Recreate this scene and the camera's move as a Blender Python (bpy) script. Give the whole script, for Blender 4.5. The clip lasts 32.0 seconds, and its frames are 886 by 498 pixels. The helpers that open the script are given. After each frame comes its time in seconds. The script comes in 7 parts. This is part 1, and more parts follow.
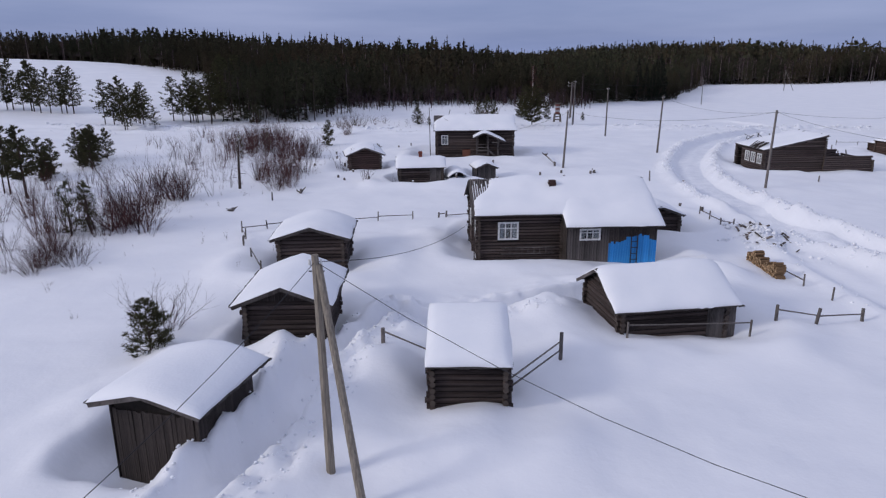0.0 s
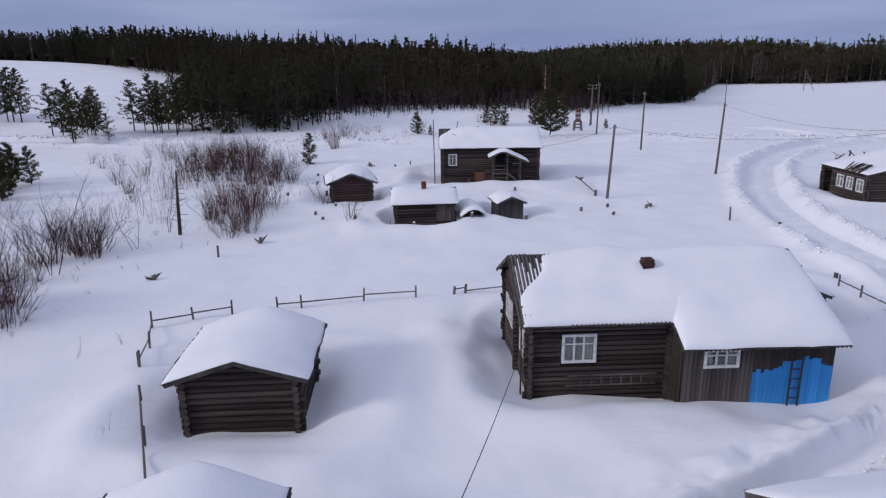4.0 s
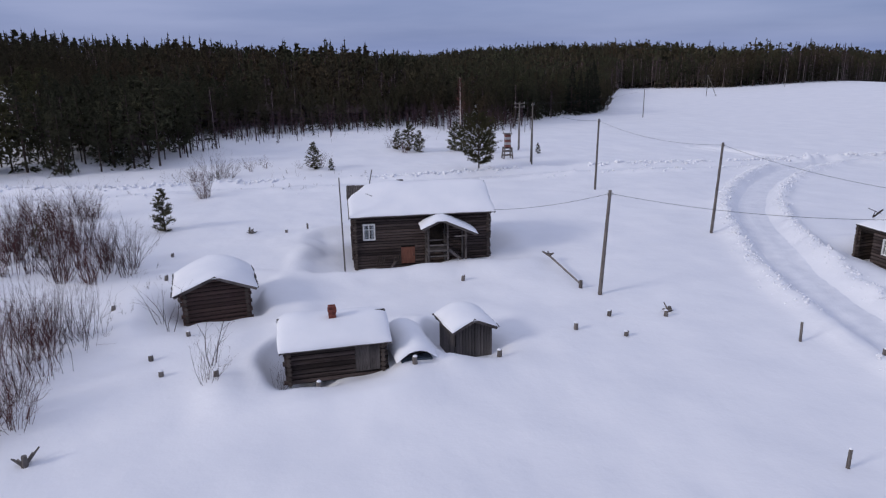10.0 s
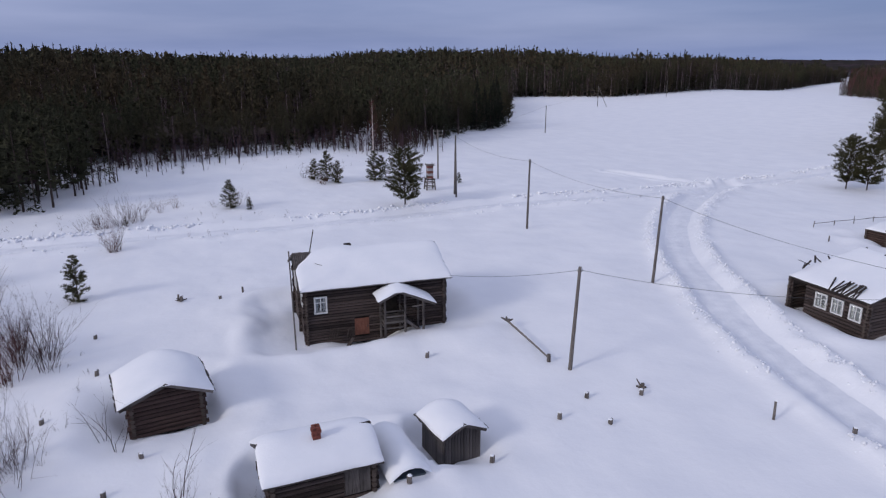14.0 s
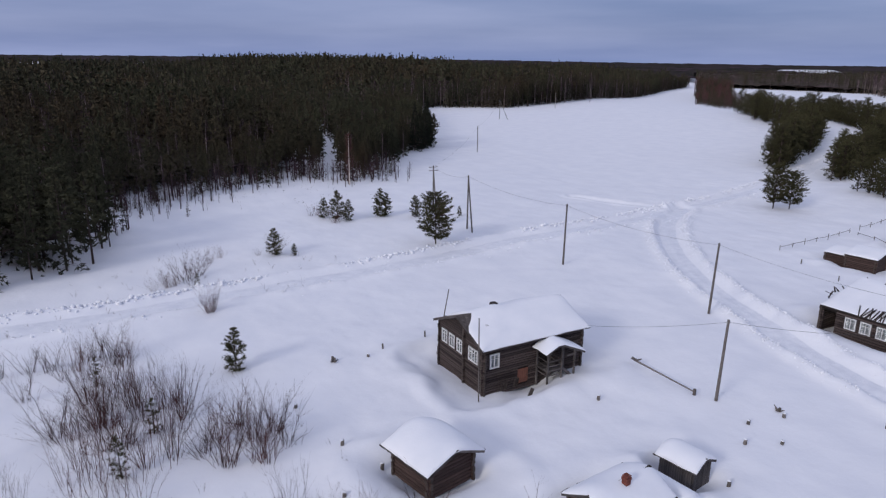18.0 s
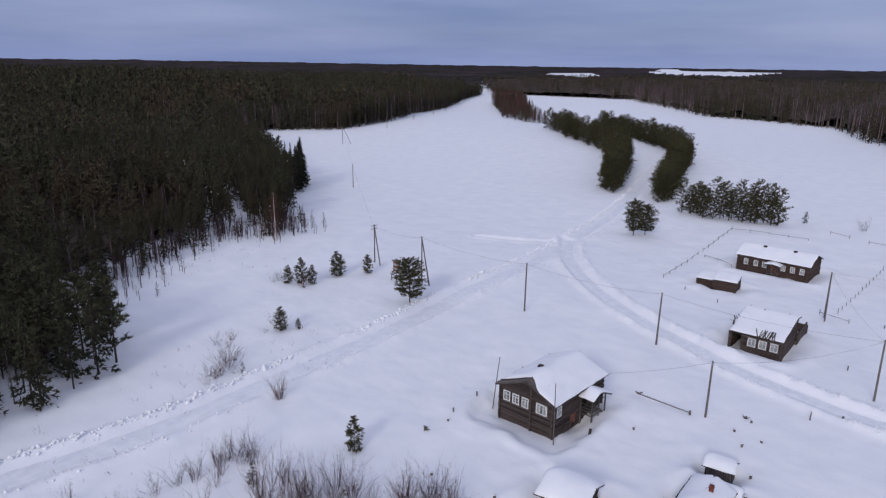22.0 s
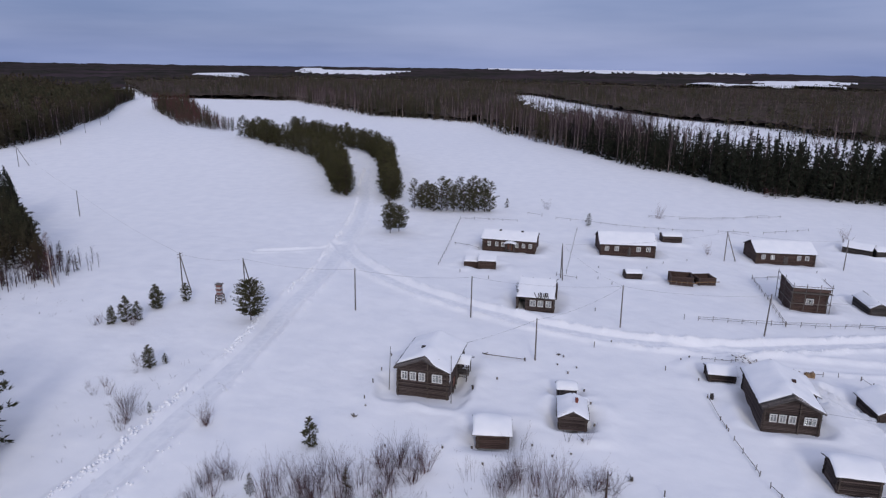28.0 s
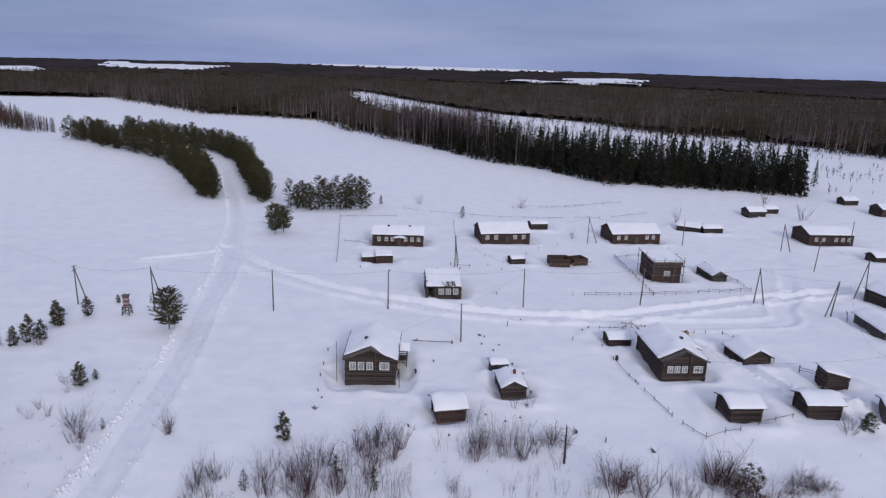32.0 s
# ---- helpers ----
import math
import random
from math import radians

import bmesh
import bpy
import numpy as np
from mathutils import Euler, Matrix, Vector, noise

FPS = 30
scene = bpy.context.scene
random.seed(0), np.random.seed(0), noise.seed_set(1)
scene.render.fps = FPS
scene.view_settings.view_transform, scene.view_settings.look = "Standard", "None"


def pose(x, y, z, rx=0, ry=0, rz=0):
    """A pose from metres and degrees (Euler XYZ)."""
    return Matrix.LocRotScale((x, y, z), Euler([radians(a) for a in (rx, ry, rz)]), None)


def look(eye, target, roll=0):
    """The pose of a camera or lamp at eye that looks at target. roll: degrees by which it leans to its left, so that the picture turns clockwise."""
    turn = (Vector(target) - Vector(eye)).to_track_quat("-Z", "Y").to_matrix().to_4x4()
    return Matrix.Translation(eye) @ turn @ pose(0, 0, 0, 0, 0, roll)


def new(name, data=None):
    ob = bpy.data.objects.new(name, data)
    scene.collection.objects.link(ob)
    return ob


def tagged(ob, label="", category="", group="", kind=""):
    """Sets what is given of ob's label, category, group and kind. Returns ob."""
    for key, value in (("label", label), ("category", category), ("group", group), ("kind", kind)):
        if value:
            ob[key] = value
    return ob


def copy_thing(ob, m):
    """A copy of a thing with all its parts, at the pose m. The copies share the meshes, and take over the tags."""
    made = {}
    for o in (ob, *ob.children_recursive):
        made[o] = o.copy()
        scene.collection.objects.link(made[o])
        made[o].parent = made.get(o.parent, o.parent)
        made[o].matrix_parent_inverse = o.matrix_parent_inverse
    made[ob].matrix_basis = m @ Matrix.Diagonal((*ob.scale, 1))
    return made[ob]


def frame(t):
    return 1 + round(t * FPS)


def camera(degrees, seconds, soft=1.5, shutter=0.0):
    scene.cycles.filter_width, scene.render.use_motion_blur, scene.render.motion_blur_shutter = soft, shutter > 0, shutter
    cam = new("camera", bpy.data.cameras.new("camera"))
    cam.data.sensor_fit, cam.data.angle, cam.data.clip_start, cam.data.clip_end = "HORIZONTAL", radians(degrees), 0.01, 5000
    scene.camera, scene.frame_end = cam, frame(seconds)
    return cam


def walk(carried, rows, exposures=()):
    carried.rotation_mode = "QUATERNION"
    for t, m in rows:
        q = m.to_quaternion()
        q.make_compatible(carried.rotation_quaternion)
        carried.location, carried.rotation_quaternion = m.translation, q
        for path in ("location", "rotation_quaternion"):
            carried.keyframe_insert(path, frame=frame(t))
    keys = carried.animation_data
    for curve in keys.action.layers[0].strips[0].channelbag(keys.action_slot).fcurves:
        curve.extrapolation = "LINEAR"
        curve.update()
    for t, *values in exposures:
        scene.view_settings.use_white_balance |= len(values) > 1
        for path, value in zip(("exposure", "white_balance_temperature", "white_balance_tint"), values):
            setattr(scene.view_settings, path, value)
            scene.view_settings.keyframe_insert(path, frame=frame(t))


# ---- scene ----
cam = camera(66.5, 32.0, soft=1.25)
# the rows were fitted in a frame that leans; LEVEL stands it upright
LEVEL = Matrix(((0.999585, 0.000474, 0.0288, 0), (0.000474, 0.999458, -0.032917, 0), (-0.0288, 0.032917, 0.999043, 0), (0, 0, 0, 1)))
PATH = [
    (0, (-0.503, 1.774, 15.063), (-0.493, 3.682, 14.463), 1.2),
    (0.5, (-0.579, 4.187, 14.976), (-0.566, 6.095, 14.377), 1.4),
    (1, (-0.689, 6.632, 14.942), (-0.676, 8.54, 14.342), 1.3),
    (1.5, (-0.817, 9.058, 14.883), (-0.805, 10.966, 14.282), 1.2),
    (2, (-0.947, 11.45, 14.81), (-0.935, 13.356, 14.207), 1.1),
    (2.5, (-1.108, 13.816, 14.732), (-1.095, 15.723, 14.127), 1.0),
    (3, (-1.305, 16.099, 14.651), (-1.289, 18.005, 14.047), 1.2),
    (3.5, (-1.459, 18.376, 14.576), (-1.443, 20.283, 13.973), 1.1),
    (5.5, (-2.037, 27.198, 14.186), (-2.017, 29.105, 13.586), 1.0),
    (6, (-2.103, 29.285, 14.182), (-2.079, 31.192, 13.581), 1.0),
    (6.5, (-2.183, 31.302, 14.199), (-2.142, 33.21, 13.601), 1.0),
    (7, (-2.237, 33.228, 14.253), (-2.162, 35.135, 13.657), 0.9),
    (7.5, (-2.282, 35.053, 14.359), (-2.161, 36.958, 13.764), 1.0),
    (8, (-2.326, 36.859, 14.58), (-2.16, 38.761, 13.984), 1.0),
    (8.5, (-2.338, 38.656, 14.853), (-2.133, 40.553, 14.255), 1.1),
    (9, (-2.403, 40.326, 15.132), (-2.167, 42.22, 14.535), 1.2),
    (9.5, (-2.417, 41.857, 15.423), (-2.149, 43.748, 14.829), 1.2),
    (10, (-2.39, 43.263, 15.792), (-2.084, 45.148, 15.198), 1.2),
    (10.5, (-2.346, 44.506, 16.066), (-2.004, 46.385, 15.475), 1.3),
    (11, (-2.36, 45.476, 16.454), (-1.982, 47.349, 15.862), 1.2),
    (11.5, (-2.475, 46.197, 16.982), (-2.061, 48.063, 16.391), 1.4),
    (12, (-2.61, 46.715, 17.555), (-2.162, 48.572, 16.964), 1.5),
    (12.5, (-2.936, 47.054, 18.129), (-2.456, 48.904, 17.539), 1.8),
    (13, (-3.599, 47.264, 18.717), (-3.079, 49.103, 18.127), 1.9),
    (13.5, (-4.675, 47.414, 19.286), (-4.109, 49.24, 18.697), 2.0),
    (14, (-6.145, 47.587, 19.873), (-5.535, 49.399, 19.286), 2.2),
    (14.5, (-8.06, 47.879, 20.45), (-7.404, 49.676, 19.865), 2.4),
    (16.5, (-19.064, 49.459, 23.251), (-18.222, 51.176, 22.667), 2.8),
    (17, (-22.319, 50.07, 23.882), (-21.442, 51.771, 23.302), 2.9),
    (17.5, (-25.727, 50.759, 24.748), (-24.805, 52.438, 24.173), 2.9),
    (18, (-29.246, 51.499, 25.89), (-28.273, 53.15, 25.318), 3.1),
    (18.5, (-32.831, 52.27, 27.209), (-31.819, 53.899, 26.64), 3.1),
    (19, (-36.45, 52.955, 28.612), (-35.394, 54.558, 28.052), 3.1),
    (19.5, (-40.09, 53.657, 30.05), (-38.963, 55.214, 29.497), 3.2),
    (20, (-43.751, 54.354, 31.491), (-42.55, 55.856, 30.939), 3.3),
    (20.5, (-47.3, 55.098, 32.964), (-46.033, 56.545, 32.414), 3.2),
    (21, (-50.681, 55.983, 34.456), (-49.356, 57.378, 33.908), 3.2),
    (21.5, (-54.03, 57.131, 35.981), (-52.65, 58.471, 35.435), 3.2),
    (22, (-57.303, 58.487, 37.437), (-55.87, 59.772, 36.897), 3.3),
    (22.5, (-60.436, 60.046, 38.791), (-58.952, 61.275, 38.257), 3.3),
    (23, (-63.48, 61.64, 39.942), (-61.95, 62.817, 39.418), 3.3),
    (23.5, (-66.375, 63.11, 40.785), (-64.82, 64.255, 40.263), 3.3),
    (24, (-69.056, 64.438, 41.314), (-67.464, 65.529, 40.791), 3.2),
    (24.5, (-71.604, 65.72, 41.616), (-69.971, 66.751, 41.094), 3.3),
    (25, (-73.945, 66.877, 41.76), (-72.27, 67.839, 41.243), 3.1),
    (25.5, (-75.97, 68.057, 41.859), (-74.247, 68.934, 41.346), 3.2),
    (27.5, (-82.762, 72.9, 42.027), (-80.895, 73.418, 41.532), 3.2),
    (28, (-84.207, 74.32, 42.036), (-82.318, 74.757, 41.543), 3.2),
    (28.5, (-85.507, 75.862, 42.033), (-83.602, 76.222, 41.541), 3.3),
    (29, (-86.729, 77.485, 42.036), (-84.812, 77.772, 41.547), 3.2),
    (29.5, (-87.901, 79.195, 42.066), (-85.973, 79.41, 41.578), 3.3),
    (30, (-89.073, 80.943, 42.113), (-87.139, 81.083, 41.626), 3.4),
    (30.5, (-90.19, 82.706, 42.234), (-88.251, 82.793, 41.751), 3.4),
    (31, (-91.261, 84.528, 42.4), (-89.32, 84.574, 41.917), 3.4),
    (31.5, (-92.248, 86.471, 42.585), (-90.306, 86.473, 42.106), 3.5),
    (32, (-93.206, 88.453, 42.742), (-91.264, 88.398, 42.265), 3.5),
]
walk(cam, [(t, LEVEL @ look(eye, target, roll)) for t, eye, target, roll in PATH])

# ---- world and sun: thin overcast, low soft sun from the west ----
SUN_AZ, SUN_EL = 250.0, 24.0
world = bpy.data.worlds.new("winter_sky")
scene.world = world
world.use_nodes = True
wt = world.node_tree
wt.nodes.clear()
w_out = wt.nodes.new("ShaderNodeOutputWorld")
w_bg = wt.nodes.new("ShaderNodeBackground")
w_sky = wt.nodes.new("ShaderNodeTexSky")
w_sky.sky_type = "NISHITA"
w_sky.sun_disc = False
w_sky.sun_elevation = radians(SUN_EL)
w_sky.sun_rotation = radians(SUN_AZ)
w_sky.air_density, w_sky.dust_density, w_sky.ozone_density = 1.0, 1.5, 1.5
w_gain = wt.nodes.new("ShaderNodeVectorMath")
w_gain.operation = "SCALE"
w_gain.inputs["Scale"].default_value = 0.10
w_co = wt.nodes.new("ShaderNodeTexCoord")
w_map = wt.nodes.new("ShaderNodeMapping")
w_map.inputs["Scale"].default_value = (1.1, 1.1, 9.0)
w_noise = wt.nodes.new("ShaderNodeTexNoise")
w_noise.inputs["Scale"].default_value = 1.7
w_noise.inputs["Detail"].default_value = 5.0
w_noise.inputs["Roughness"].default_value = 0.5
w_ramp = wt.nodes.new("ShaderNodeValToRGB")
w_ramp.color_ramp.elements[0].position = 0.32
w_ramp.color_ramp.elements[0].color = (0.205, 0.25, 0.40, 1)
w_ramp.color_ramp.elements[1].position = 0.72
w_ramp.color_ramp.elements[1].color = (0.385, 0.41, 0.55, 1)
w_mix = wt.nodes.new("ShaderNodeMix")
w_mix.data_type = "RGBA"
w_mix.inputs["Factor"].default_value = 0.88
wt.links.new(w_sky.outputs[0], w_gain.inputs[0])
wt.links.new(w_co.outputs["Generated"], w_map.inputs["Vector"])
wt.links.new(w_map.outputs[0], w_noise.inputs["Vector"])
wt.links.new(w_noise.outputs["Fac"], w_ramp.inputs["Fac"])
wt.links.new(w_gain.outputs[0], w_mix.inputs["A"])
wt.links.new(w_ramp.outputs["Color"], w_mix.inputs["B"])
w_sep = wt.nodes.new("ShaderNodeSeparateXYZ")
w_grad = wt.nodes.new("ShaderNodeMapRange")  # overcast: blue and dim at the horizon, paler and brighter overhead
w_grad.inputs["From Min"].default_value, w_grad.inputs["From Max"].default_value = 0.05, 0.75
w_tint = wt.nodes.new("ShaderNodeMix")
w_tint.data_type = "RGBA"
w_tint.inputs["A"].default_value = (0.83, 0.90, 1.10, 1)
w_tint.inputs["B"].default_value = (1.88, 1.755, 1.585, 1)
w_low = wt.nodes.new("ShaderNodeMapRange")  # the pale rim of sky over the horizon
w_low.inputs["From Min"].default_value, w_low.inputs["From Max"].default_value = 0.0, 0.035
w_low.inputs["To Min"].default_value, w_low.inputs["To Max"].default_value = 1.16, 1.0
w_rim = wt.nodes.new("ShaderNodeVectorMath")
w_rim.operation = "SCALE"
w_over = wt.nodes.new("ShaderNodeVectorMath")
w_over.operation = "MULTIPLY"
wt.links.new(w_co.outputs["Generated"], w_sep.inputs[0])
wt.links.new(w_sep.outputs["Z"], w_grad.inputs["Value"])
wt.links.new(w_grad.outputs[0], w_tint.inputs["Factor"])
wt.links.new(w_mix.outputs["Result"], w_over.inputs[0])
wt.links.new(w_tint.outputs["Result"], w_over.inputs[1])
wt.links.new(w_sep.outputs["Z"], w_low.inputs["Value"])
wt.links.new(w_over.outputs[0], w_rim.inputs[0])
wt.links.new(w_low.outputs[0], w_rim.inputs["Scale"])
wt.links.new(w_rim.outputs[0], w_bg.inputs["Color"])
w_bg.inputs["Strength"].default_value = 1.0
wt.links.new(w_bg.outputs[0], w_out.inputs["Surface"])

sun_lamp = bpy.data.lights.new("sun", "SUN")
sun_lamp.energy = 1.3
sun_lamp.angle = radians(12)
sun_lamp.color = (1.0, 0.93, 0.86)
sun_ob = new("sun", sun_lamp)
sx = math.sin(radians(SUN_AZ)) * math.cos(radians(SUN_EL))
sy = math.cos(radians(SUN_AZ)) * math.cos(radians(SUN_EL))
sun_ob.matrix_world = look((sx * 100, sy * 100, 100 * math.sin(radians(SUN_EL))), (0, 0, 0))


# ---- materials ----
def material(name, base, rough=0.8, dark=None, scale=3.0, stretch=(1, 1, 1), detail=6.0, bump=0.0, bump_scale=20.0,
             spread=0.0, second=None, second_scale=0.6, island=False, metal=0.0, spec=0.25, fine=0.0, fine_scale=10.0, lift=0.0):
    """Base colour broken by a grain noise, a slower stain noise, and a tone that differs piece by piece."""
    m = bpy.data.materials.new(name)
    m.use_nodes = True
    nt = m.node_tree
    bs = nt.nodes["Principled BSDF"]
    bs.inputs["Roughness"].default_value = rough
    bs.inputs["Metallic"].default_value = metal
    if "Specular IOR Level" in bs.inputs:
        bs.inputs["Specular IOR Level"].default_value = spec
    co = nt.nodes.new("ShaderNodeTexCoord")
    mp = nt.nodes.new("ShaderNodeMapping")
    mp.inputs["Scale"].default_value = stretch
    nt.links.new(co.outputs["Object"], mp.inputs["Vector"])
    n1 = nt.nodes.new("ShaderNodeTexNoise")
    n1.inputs["Scale"].default_value = scale
    n1.inputs["Detail"].default_value = detail
    nt.links.new(mp.outputs[0], n1.inputs["Vector"])
    ramp = nt.nodes.new("ShaderNodeValToRGB")
    d = dark or tuple(c * 0.6 for c in base)
    ramp.color_ramp.elements[0].position, ramp.color_ramp.elements[1].position = 0.33, 0.68
    ramp.color_ramp.elements[0].color = (*d, 1)
    ramp.color_ramp.elements[1].color = (*base, 1)
    nt.links.new(n1.outputs["Fac"], ramp.inputs["Fac"])
    last = ramp.outputs["Color"]
    if second:
        n2 = nt.nodes.new("ShaderNodeTexNoise")
        n2.inputs["Scale"].default_value = second_scale
        n2.inputs["Detail"].default_value = 3.0
        nt.links.new(co.outputs["Object"], n2.inputs["Vector"])
        r2 = nt.nodes.new("ShaderNodeValToRGB")
        r2.color_ramp.elements[0].position, r2.color_ramp.elements[1].position = 0.42, 0.7
        r2.color_ramp.elements[0].color, r2.color_ramp.elements[1].color = (0, 0, 0, 1), (1, 1, 1, 1)
        nt.links.new(n2.outputs["Fac"], r2.inputs["Fac"])
        mx = nt.nodes.new("ShaderNodeMix")
        mx.data_type = "RGBA"
        nt.links.new(r2.outputs["Color"], mx.inputs["Factor"])
        nt.links.new(last, mx.inputs["A"])
        mx.inputs["B"].default_value = (*second, 1)
        last = mx.outputs["Result"]
    if spread:
        if island:
            src = nt.nodes.new("ShaderNodeNewGeometry").outputs["Random Per Island"]
        else:
            src = nt.nodes.new("ShaderNodeObjectInfo").outputs["Random"]
        mr = nt.nodes.new("ShaderNodeMapRange")
        mr.inputs["To Min"].default_value, mr.inputs["To Max"].default_value = 1 - spread, 1 + spread
        nt.links.new(src, mr.inputs["Value"])
        hs = nt.nodes.new("ShaderNodeHueSaturation")
        nt.links.new(mr.outputs[0], hs.inputs["Value"])
        nt.links.new(last, hs.inputs["Color"])
        last = hs.outputs["Color"]
    nt.links.new(last, bs.inputs["Base Color"])
    if bump:
        n3 = nt.nodes.new("ShaderNodeTexNoise")
        n3.inputs["Scale"].default_value = bump_scale
        n3.inputs["Detail"].default_value = 5.0
        nt.links.new(mp.outputs[0], n3.inputs["Vector"])
        bp = nt.nodes.new("ShaderNodeBump")
        bp.inputs["Strength"].default_value = bump
        bp.inputs["Distance"].default_value = 0.05
        nt.links.new(n3.outputs["Fac"], bp.inputs["Height"])
        nt.links.new(bp.outputs[0], bs.inputs["Normal"])
    if fine:  # a second, finer relief
        n4 = nt.nodes.new("ShaderNodeTexNoise")
        n4.inputs["Scale"].default_value = fine_scale
        n4.inputs["Detail"].default_value = 3.0
        nt.links.new(mp.outputs[0], n4.inputs["Vector"])
        fp = nt.nodes.new("ShaderNodeBump")
        fp.inputs["Strength"].default_value = fine
        fp.inputs["Distance"].default_value = 0.03
        nt.links.new(n4.outputs["Fac"], fp.inputs["Height"])
        nt.links.new(bp.outputs[0], fp.inputs["Normal"])
        nt.links.new(fp.outputs[0], bs.inputs["Normal"])
    if lift:  # needles scatter light round each tuft: the normal leans upwards
        ge = nt.nodes.new("ShaderNodeNewGeometry")
        sc = nt.nodes.new("ShaderNodeVectorMath")
        sc.operation = "SCALE"
        sc.inputs["Scale"].default_value = 1 - lift
        ad = nt.nodes.new("ShaderNodeVectorMath")
        ad.operation = "ADD"
        ad.inputs[1].default_value = (0, 0, lift)
        no = nt.nodes.new("ShaderNodeVectorMath")
        no.operation = "NORMALIZE"
        nt.links.new(ge.outputs["Normal"], sc.inputs[0])
        nt.links.new(sc.outputs[0], ad.inputs[0])
        nt.links.new(ad.outputs[0], no.inputs[0])
        nt.links.new(no.outputs[0], bs.inputs["Normal"])
    return m


def glass_material():
    m = bpy.data.materials.new("window_glass")
    m.use_nodes = True
    bs = m.node_tree.nodes["Principled BSDF"]
    bs.inputs["Base Color"].default_value = (0.75, 0.8, 0.82, 1)
    bs.inputs["Roughness"].default_value = 0.05
    bs.inputs["Transmission Weight"].default_value = 0.9
    bs.inputs["IOR"].default_value = 1.3
    return m


M_SNOW = material("snow", (0.845, 0.855, 0.895), 0.65, (0.785, 0.80, 0.85), 0.25, bump=0.6, bump_scale=1.6, fine=0.22, fine_scale=7.0)
M_SNOWR = material("roof_snow", (0.86, 0.87, 0.91), 0.65, (0.80, 0.82, 0.87), 0.5, bump=0.3, bump_scale=2.5, fine=0.3, fine_scale=11.0)
M_TRACK = material("packed_snow", (0.82, 0.835, 0.885), 0.55, (0.72, 0.74, 0.80), 0.9, bump=0.6, bump_scale=4, fine=0.5, fine_scale=16.0)
M_CLUMP = material("snow_clump", (0.86, 0.87, 0.91), 0.7, (0.78, 0.80, 0.86), 2.0, spread=0.05, island=True)
M_LOG = material("old_log", (0.080, 0.057, 0.052), 0.85, (0.011, 0.0085, 0.008), 4.0, (0.7, 6, 6), bump=0.8, bump_scale=14,
                 spread=0.45, second=(0.112, 0.087, 0.081), second_scale=0.9)
M_LOGG = material("grey_log", (0.07, 0.062, 0.06), 0.88, (0.028, 0.024, 0.024), 4.0, (0.7, 6, 6), bump=0.5, bump_scale=14,
                  spread=0.28, second=(0.10, 0.09, 0.087), second_scale=0.5)
M_LOGR = material("red_brown_log", (0.112, 0.072, 0.063), 0.85, (0.030, 0.019, 0.017), 4.0, (0.7, 6, 6), bump=0.5, bump_scale=14,
                  spread=0.25, second=(0.085, 0.055, 0.047), second_scale=0.5)
M_LOGEND = material("log_end", (0.11, 0.088, 0.075), 0.9, (0.04, 0.032, 0.028), 9.0, spread=0.25)
M_CORE = material("wall_core", (0.018, 0.014, 0.012), 0.95, (0.009, 0.007, 0.006), 5.0)
M_BOARD = material("grey_board", (0.10, 0.088, 0.085), 0.88, (0.022, 0.018, 0.018), 5.0, (5, 5, 0.5), bump=0.5, bump_scale=12,
                   spread=0.32, second=(0.14, 0.125, 0.12), second_scale=0.7)
M_BOARDD = material("dark_board", (0.070, 0.056, 0.052), 0.88, (0.016, 0.013, 0.012), 5.0, (5, 5, 0.5), bump=0.5, bump_scale=12,
                    spread=0.3)
M_BLUE = material("blue_paint", (0.03, 0.24, 0.62), 0.6, (0.02, 0.17, 0.46), 3.0, (4, 4, 0.6), spread=0.12, bump=0.3,
                  second=(0.06, 0.33, 0.68), second_scale=0.9)
M_WHITE = material("white_paint", (0.74, 0.74, 0.74), 0.6, (0.5, 0.5, 0.5), 6.0, bump=0.2)
M_DOOR = material("red_brown_door", (0.24, 0.10, 0.065), 0.75, (0.14, 0.06, 0.045), 4.0, (5, 5, 0.6), bump=0.3)
M_ROOF = material("weathered_roofing", (0.085, 0.075, 0.072), 0.85, (0.03, 0.027, 0.026), 2.5, bump=0.4, spread=0.2)
M_RIB = material("roofing_rib", (0.17, 0.15, 0.145), 0.8, (0.07, 0.06, 0.058), 4.0, bump=0.4, spread=0.3)
M_OLDBRICK = material("old_brick", (0.085, 0.045, 0.038), 0.9, (0.025, 0.018, 0.017), 7.0, bump=0.5, spread=0.25)
M_BRICK = material("chimney_brick", (0.26, 0.080, 0.058), 0.9, (0.10, 0.035, 0.03), 8.0, bump=0.5, spread=0.2)
M_SOOT = material("sooty_brick", (0.06, 0.05, 0.05), 0.95, (0.03, 0.025, 0.025), 8.0, bump=0.5)
M_POLE = material("pole_wood", (0.27, 0.235, 0.19), 0.85, (0.14, 0.12, 0.10), 3.0, (6, 6, 0.6), bump=0.4, spread=0.2)
M_POLEG = material("grey_pole_wood", (0.20, 0.178, 0.165), 0.88, (0.085, 0.075, 0.07), 3.0, (6, 6, 0.6), bump=0.4, spread=0.25)
M_WIRE = material("wire", (0.05, 0.05, 0.055), 0.6)
M_IRON = material("rusty_iron", (0.10, 0.08, 0.075), 0.6, (0.05, 0.04, 0.04), 5.0, metal=0.6)
M_PORC = material("white_insulator", (0.75, 0.75, 0.74), 0.25)
M_GLASS = glass_material()
M_CURTAIN = material("curtain", (0.42, 0.42, 0.43), 0.9, (0.28, 0.28, 0.3), 3.0, (9, 9, 0.3))
